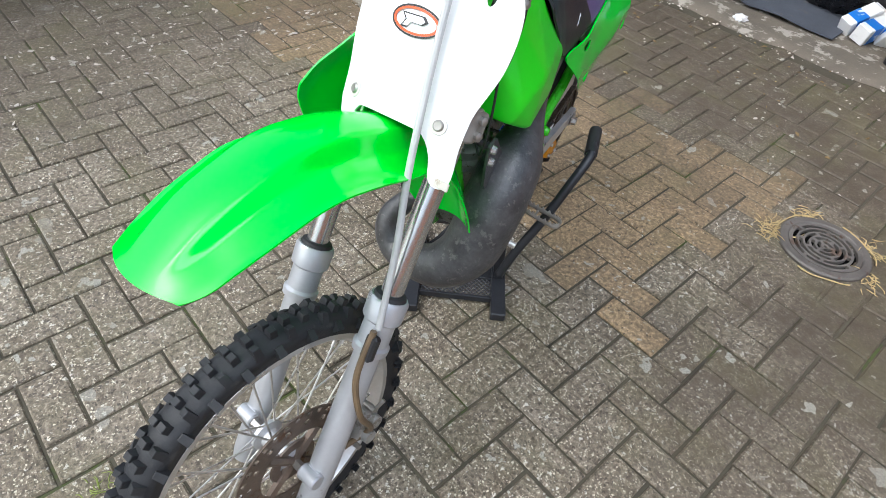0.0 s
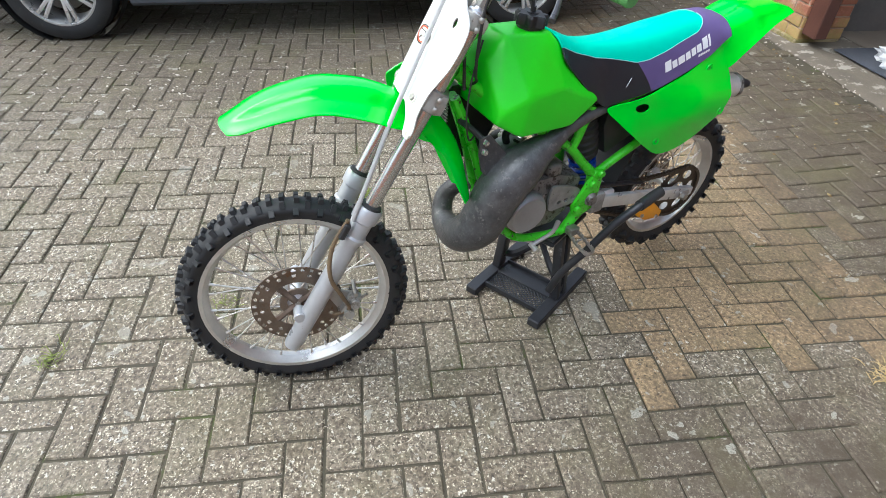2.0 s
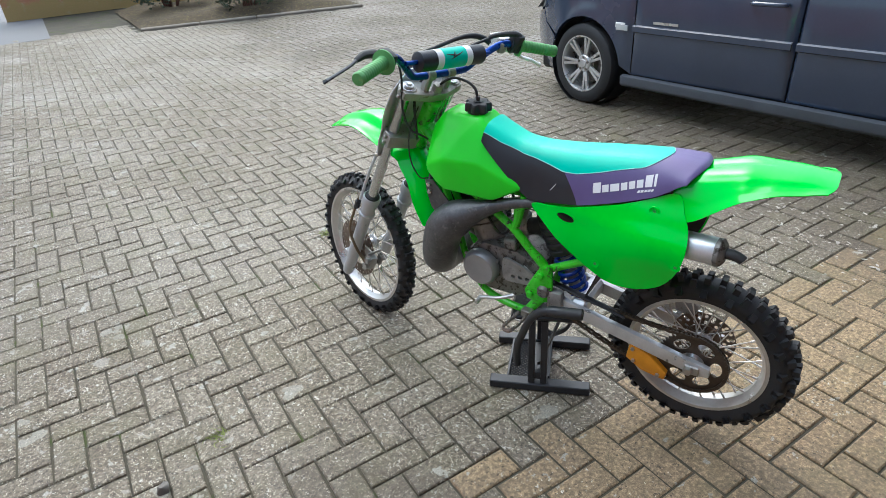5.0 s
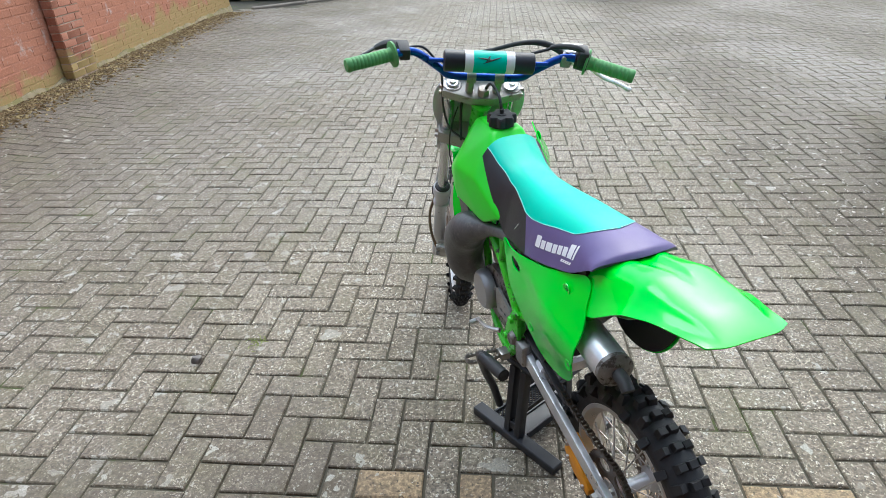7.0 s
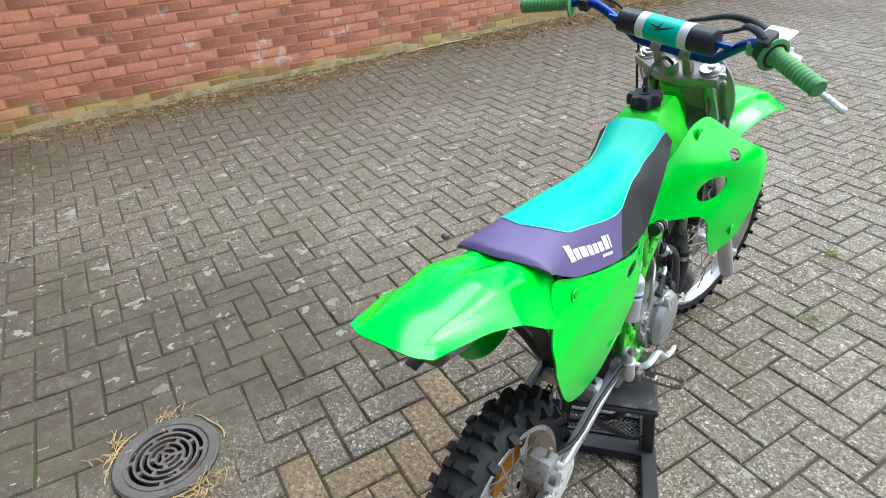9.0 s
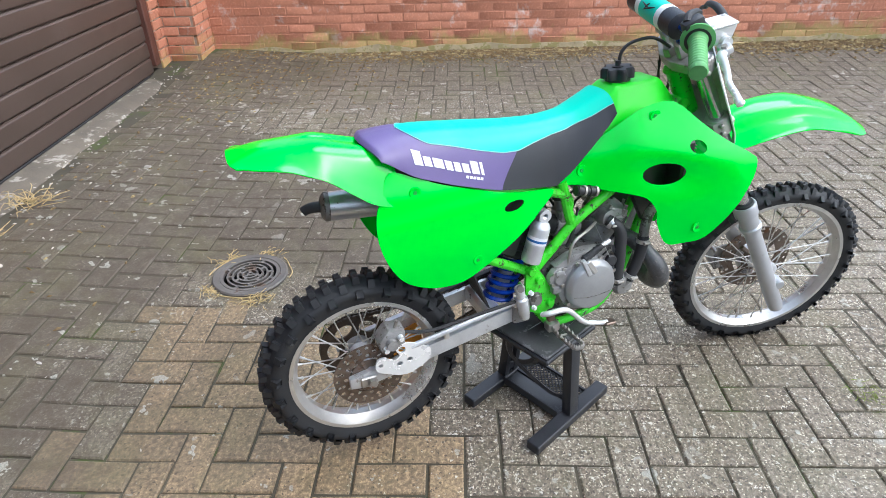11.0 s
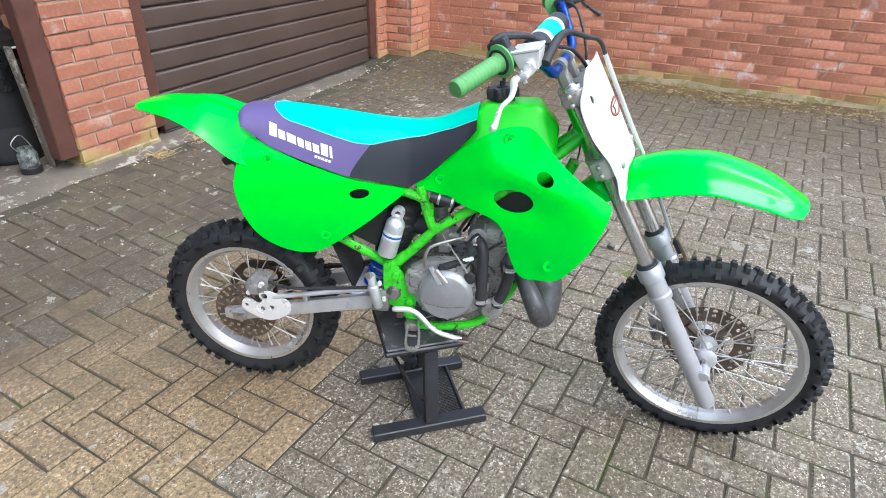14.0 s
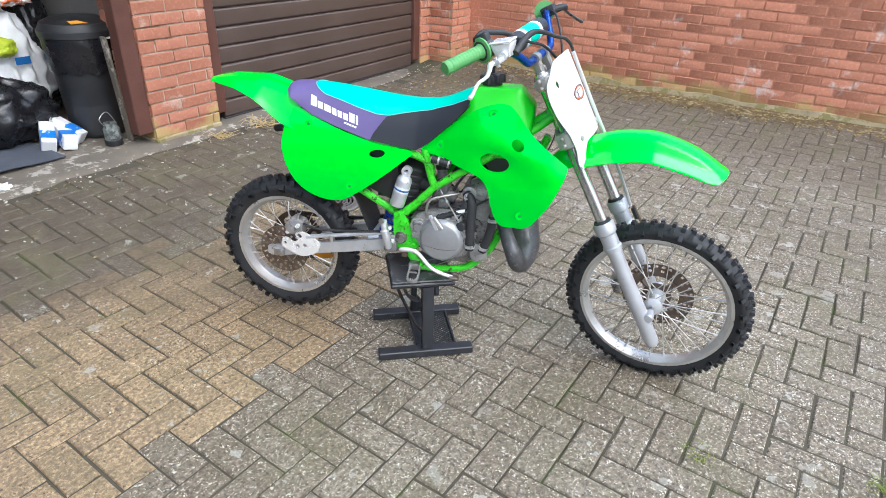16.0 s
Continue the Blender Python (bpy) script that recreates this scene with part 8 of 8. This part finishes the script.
straw_tuft(-1.36, 0.588, 45, 0.02, 0.045, 40, "weed", "small green weed growing in the paving joint", M_WEED, 0.6)
straw_tuft(-0.55, -0.35, 30, 0.02, 0.04, 41, "weed", "small green weed growing in the paving joint", M_WEED, 0.6)
straw_tuft(0.33, 0.78, 30, 0.015, 0.03, 42, "weed", "small green weed growing in the paving joint", M_WEED, 0.5)
straw_tuft(-0.75, 0.11, 24, 0.03, 0.03, 43, "weed", "small green weed growing in the paving joint", M_WEED, 0.5)


def scatter(name, label, category, mat_s, count, where, size, seed, flat=0.25):
    """Loose bits lying on the paving, in one mesh."""
    rnd = random.Random(seed)
    vs, fs = [], []
    for k in range(count):
        x, y = where(rnd)
        s = size * rnd.uniform(0.4, 1.5)
        z = rise(x, y) + 0.001
        q = Matrix.Translation((x, y, z)) @ Euler((rnd.uniform(-.3, .3), rnd.uniform(-.3, .3), rnd.uniform(0, 6.3))).to_matrix().to_4x4()
        i = len(vs)
        w = rnd.uniform(0.4, 0.9)
        for p in ((-s, 0, 0), (-s * .3, s * w * .6, 0), (s * .5, s * w * .5, 0), (s, 0, 0), (s * .3, -s * w * .6, 0), (-s * .5, -s * w * .5, 0), (0, 0, s * flat * 2)):
            vs.append(tuple(q @ Vector(p)))
        for a in range(6):
            fs.append((i + a, i + (a + 1) % 6, i + 6))
    me = bpy.data.meshes.new(name)
    me.from_pydata(vs, [], fs)
    me.materials.append(mat_s)
    return tagged(new(name, me), label, category, kind="stuff")


def along_wall(r):
    d = abs(r.gauss(0, 0.17)) + 0.02
    q = wall_m @ Vector((r.uniform(0.1, 12.0) if r.random() > 0.55 else r.gauss(2.6, 0.9), -0.05 - d, 0))
    return q.x, q.y


def far_along_wall(r):
    q = wall_m @ Vector((r.uniform(4.6, 12.0), -0.05 - abs(r.gauss(0, 0.20)), 0))
    return q.x, q.y


def by_garage(r):
    q = BLD @ Vector((r.uniform(-5.5, 2.9), -0.12 - abs(r.gauss(0, 0.45)), 0))
    return q.x, q.y


def by_car(r):
    return r.gauss(-2.5, 0.25), r.uniform(-1.6, 2.4)


def in_corner(r):
    q = BLD @ Vector((2.9 - abs(r.gauss(0, 0.5)), -0.3 - abs(r.gauss(0, 0.7)), 0))
    return q.x, q.y


scatter("leaf_litter", "brown leaf litter along the foot of the wall", "leaves", M_LEAFLIT, 9500, along_wall, 0.013, 1)
scatter("leaf_litter", "thick yellow-brown leaf litter along the mossy end of the wall", "leaves", M_LEAFLIT, 6500, far_along_wall, 0.021, 8)
scatter("leaf_litter", "dead leaves lying in the corner by the garage", "leaves", M_LEAFLIT, 330, in_corner, 0.016, 2)
scatter("leaf_litter", "dead leaves lying by the garage doors", "leaves", M_LEAFLIT, 300, by_garage, 0.013, 3)
scatter("grit", "pale grit lying along the concrete strip", "grit", M_CHIPS, 260, by_garage, 0.009, 4)
def apron_edge(r):
    q = BLD @ Vector((r.uniform(-5.5, 2.8), -0.105 + r.gauss(0, 0.045), 0))
    return q.x, q.y


scatter("grit", "pale broken concrete bits along the apron's edge", "grit", M_CHIPS, 520, apron_edge, 0.009, 14, 0.35)
scatter("grit", "pale grit lying beside the parked car", "grit", M_CHIPS, 700, by_car, 0.011, 5, 0.1)
scatter("grit", "pale flecks lying on the paving", "grit", M_CHIPS, 420, lambda r: (r.uniform(-4, 3), r.uniform(-5, 3)), 0.006, 6, 0.1)
scatter("leaf_litter", "fallen leaves on the planting bed", "leaves", M_LEAFLIT, 900, lambda r: (lambda x: (x, -9.8 + 0.245 * (0.2 - x) - abs(r.gauss(0, 0.8))))(r.uniform(-4.7, -1.1)), 0.03, 7)
twig = tube([wall_m @ Vector(q) for q in ((4.0, -0.16, 0.095), (4.4, -0.15, 0.10), (4.75, -0.17, 0.098))], 0.007, 6, 3)
solid("stick", twig, M_STRAW, "pale dry stick lying at the foot of the wall", "stick")
stone = bmesh.new()
bmesh.ops.create_icosphere(stone, subdivisions=2, radius=0.02)
lumpy(stone, 0.008, 60, 1)
solid("stone", stone, M_CAST, "small dark stone lying on the paving", "stone", m=pose(0.53, 0.90, 0.008))


# ---- bricks and paving blocks, last ----
wall_late()
pier_bricks()

U = 0.1015
PX, PY = -0.604, 1.370
pavement = thing("pavement", "grey-brown concrete block paving laid in herringbone", "paving", kind="structure")


def paver_verts(lx, ly, rnd):
    """A block: worn top edges, uneven joints, a little tilt; the foot stays below the joints."""
    t = [rnd.uniform(-0.0014, 0.0014) for k in range(4)]
    o, i = [], []
    for sx, sy in ((-1, -1), (1, -1), (1, 1), (-1, 1)):
        g, h = rnd.uniform(0.0018, 0.0058), rnd.uniform(0.0018, 0.0058)
        e = rnd.uniform(0.003, 0.006)
        o.append((sx * (lx / 2 - g), sy * (ly / 2 - h)))
        i.append((sx * (lx / 2 - g - e), sy * (ly / 2 - h - e)))
    return [(x, y, -0.02) for x, y in o] + [(x, y, -0.0040 + t[k]) for k, (x, y) in enumerate(o)] + [(x, y, t[k]) for k, (x, y) in enumerate(i)]


def sandy(cx, cy):
    """How likely a block is one of the newer sandy ones."""
    if cy < 0.75 or cx > 1.0:
        return 0.0
    if cy < 1.42:
        return 0.0
    return (1 - step01(2.25, 2.75, cy)) * (1 - step01(-0.55, 0.0, cx)) * (0.9 if cy < 1.50 else 1.0)


PAVER_FACES = [(8, 9, 10, 11)] + [(k, (k + 1) % 4, 4 + (k + 1) % 4, 4 + k) for k in range(4)] + [(4 + k, 4 + (k + 1) % 4, 8 + (k + 1) % 4, 8 + k) for k in range(4)]
shared_pavers = {}
for lx, ly in ((2 * U, U), (U, 2 * U)):
    for k in range(9):
        me = bpy.data.meshes.new("paver")
        me.from_pydata(paver_verts(lx, ly, random.Random(k)), [], PAVER_FACES)
        me.materials.append(M_PAVER)
        shared_pavers[(lx > ly, k, False)] = me
        me = me.copy()
        me.materials[0] = M_SANDY
        shared_pavers[(lx > ly, k, True)] = me
rnd = random.Random(4)
far_v, far_f, far_mat = [], [], []
singles = 0
for i in range(-95, 51):
    for j in range(-118, 24):
        k = (i + j) % 4
        if k == 0:
            lx, ly = U, 2 * U
        elif k == 2:
            lx, ly = 2 * U, U
        else:
            continue
        cx, cy = PX + i * U + lx / 2, PY + j * U + ly / 2
        q = BLD_INV @ Vector((cx, cy, 0))
        if q.y > -0.17 or q.x > WALL_X - 0.09 + 0.028 * max(0.0, -0.25 - q.y) or math.hypot(cx - DX, cy - DY) < 0.185:
            continue
        if cy < -9.0 and cx > 3.0 or -4.85 < cx < -0.95 and cy < -9.75 + 0.245 * (0.2 - cx):
            continue
        lift = rise(cx, cy)
        z = rnd.uniform(-0.0015, 0.0015) + 0.004 * noise.noise(Vector((cx * 1.1, cy * 1.1, 0)))
        is_sandy = rnd.random() < sandy(cx, cy)
        if math.hypot((cx + 0.72) / 1.0, (cy - 1.0) / 1.0) < 1.36 and singles < 300:
            p = new("paver", shared_pavers[(lx > ly, rnd.randrange(9), is_sandy)])
            p.parent = pavement
            p.matrix_basis = pose(cx, cy, z + lift, rnd.uniform(-0.5, 0.5), rnd.uniform(-0.5, 0.5), rnd.uniform(-0.7, 0.7))
            singles += 1
        else:
            s = len(far_v)
            a = rnd.uniform(-0.012, 0.012)
            far_v.extend((cx + x - y * a, cy + y + x * a, z + zz + rise(cx + x, cy + y)) for x, y, zz in paver_verts(lx, ly, rnd))
            far_mat.extend([1 if is_sandy else 0] * len(PAVER_FACES))
            far_f.extend(tuple(s + n for n in f) for f in PAVER_FACES)
me = bpy.data.meshes.new("pavers")
me.from_pydata(far_v, [], far_f)
me.materials.append(M_PAVER)
me.materials.append(M_SANDY)
me.polygons.foreach_set("material_index", far_mat)
far = new("pavers", me)
far.parent = pavement
far["kind"] = "stuff"
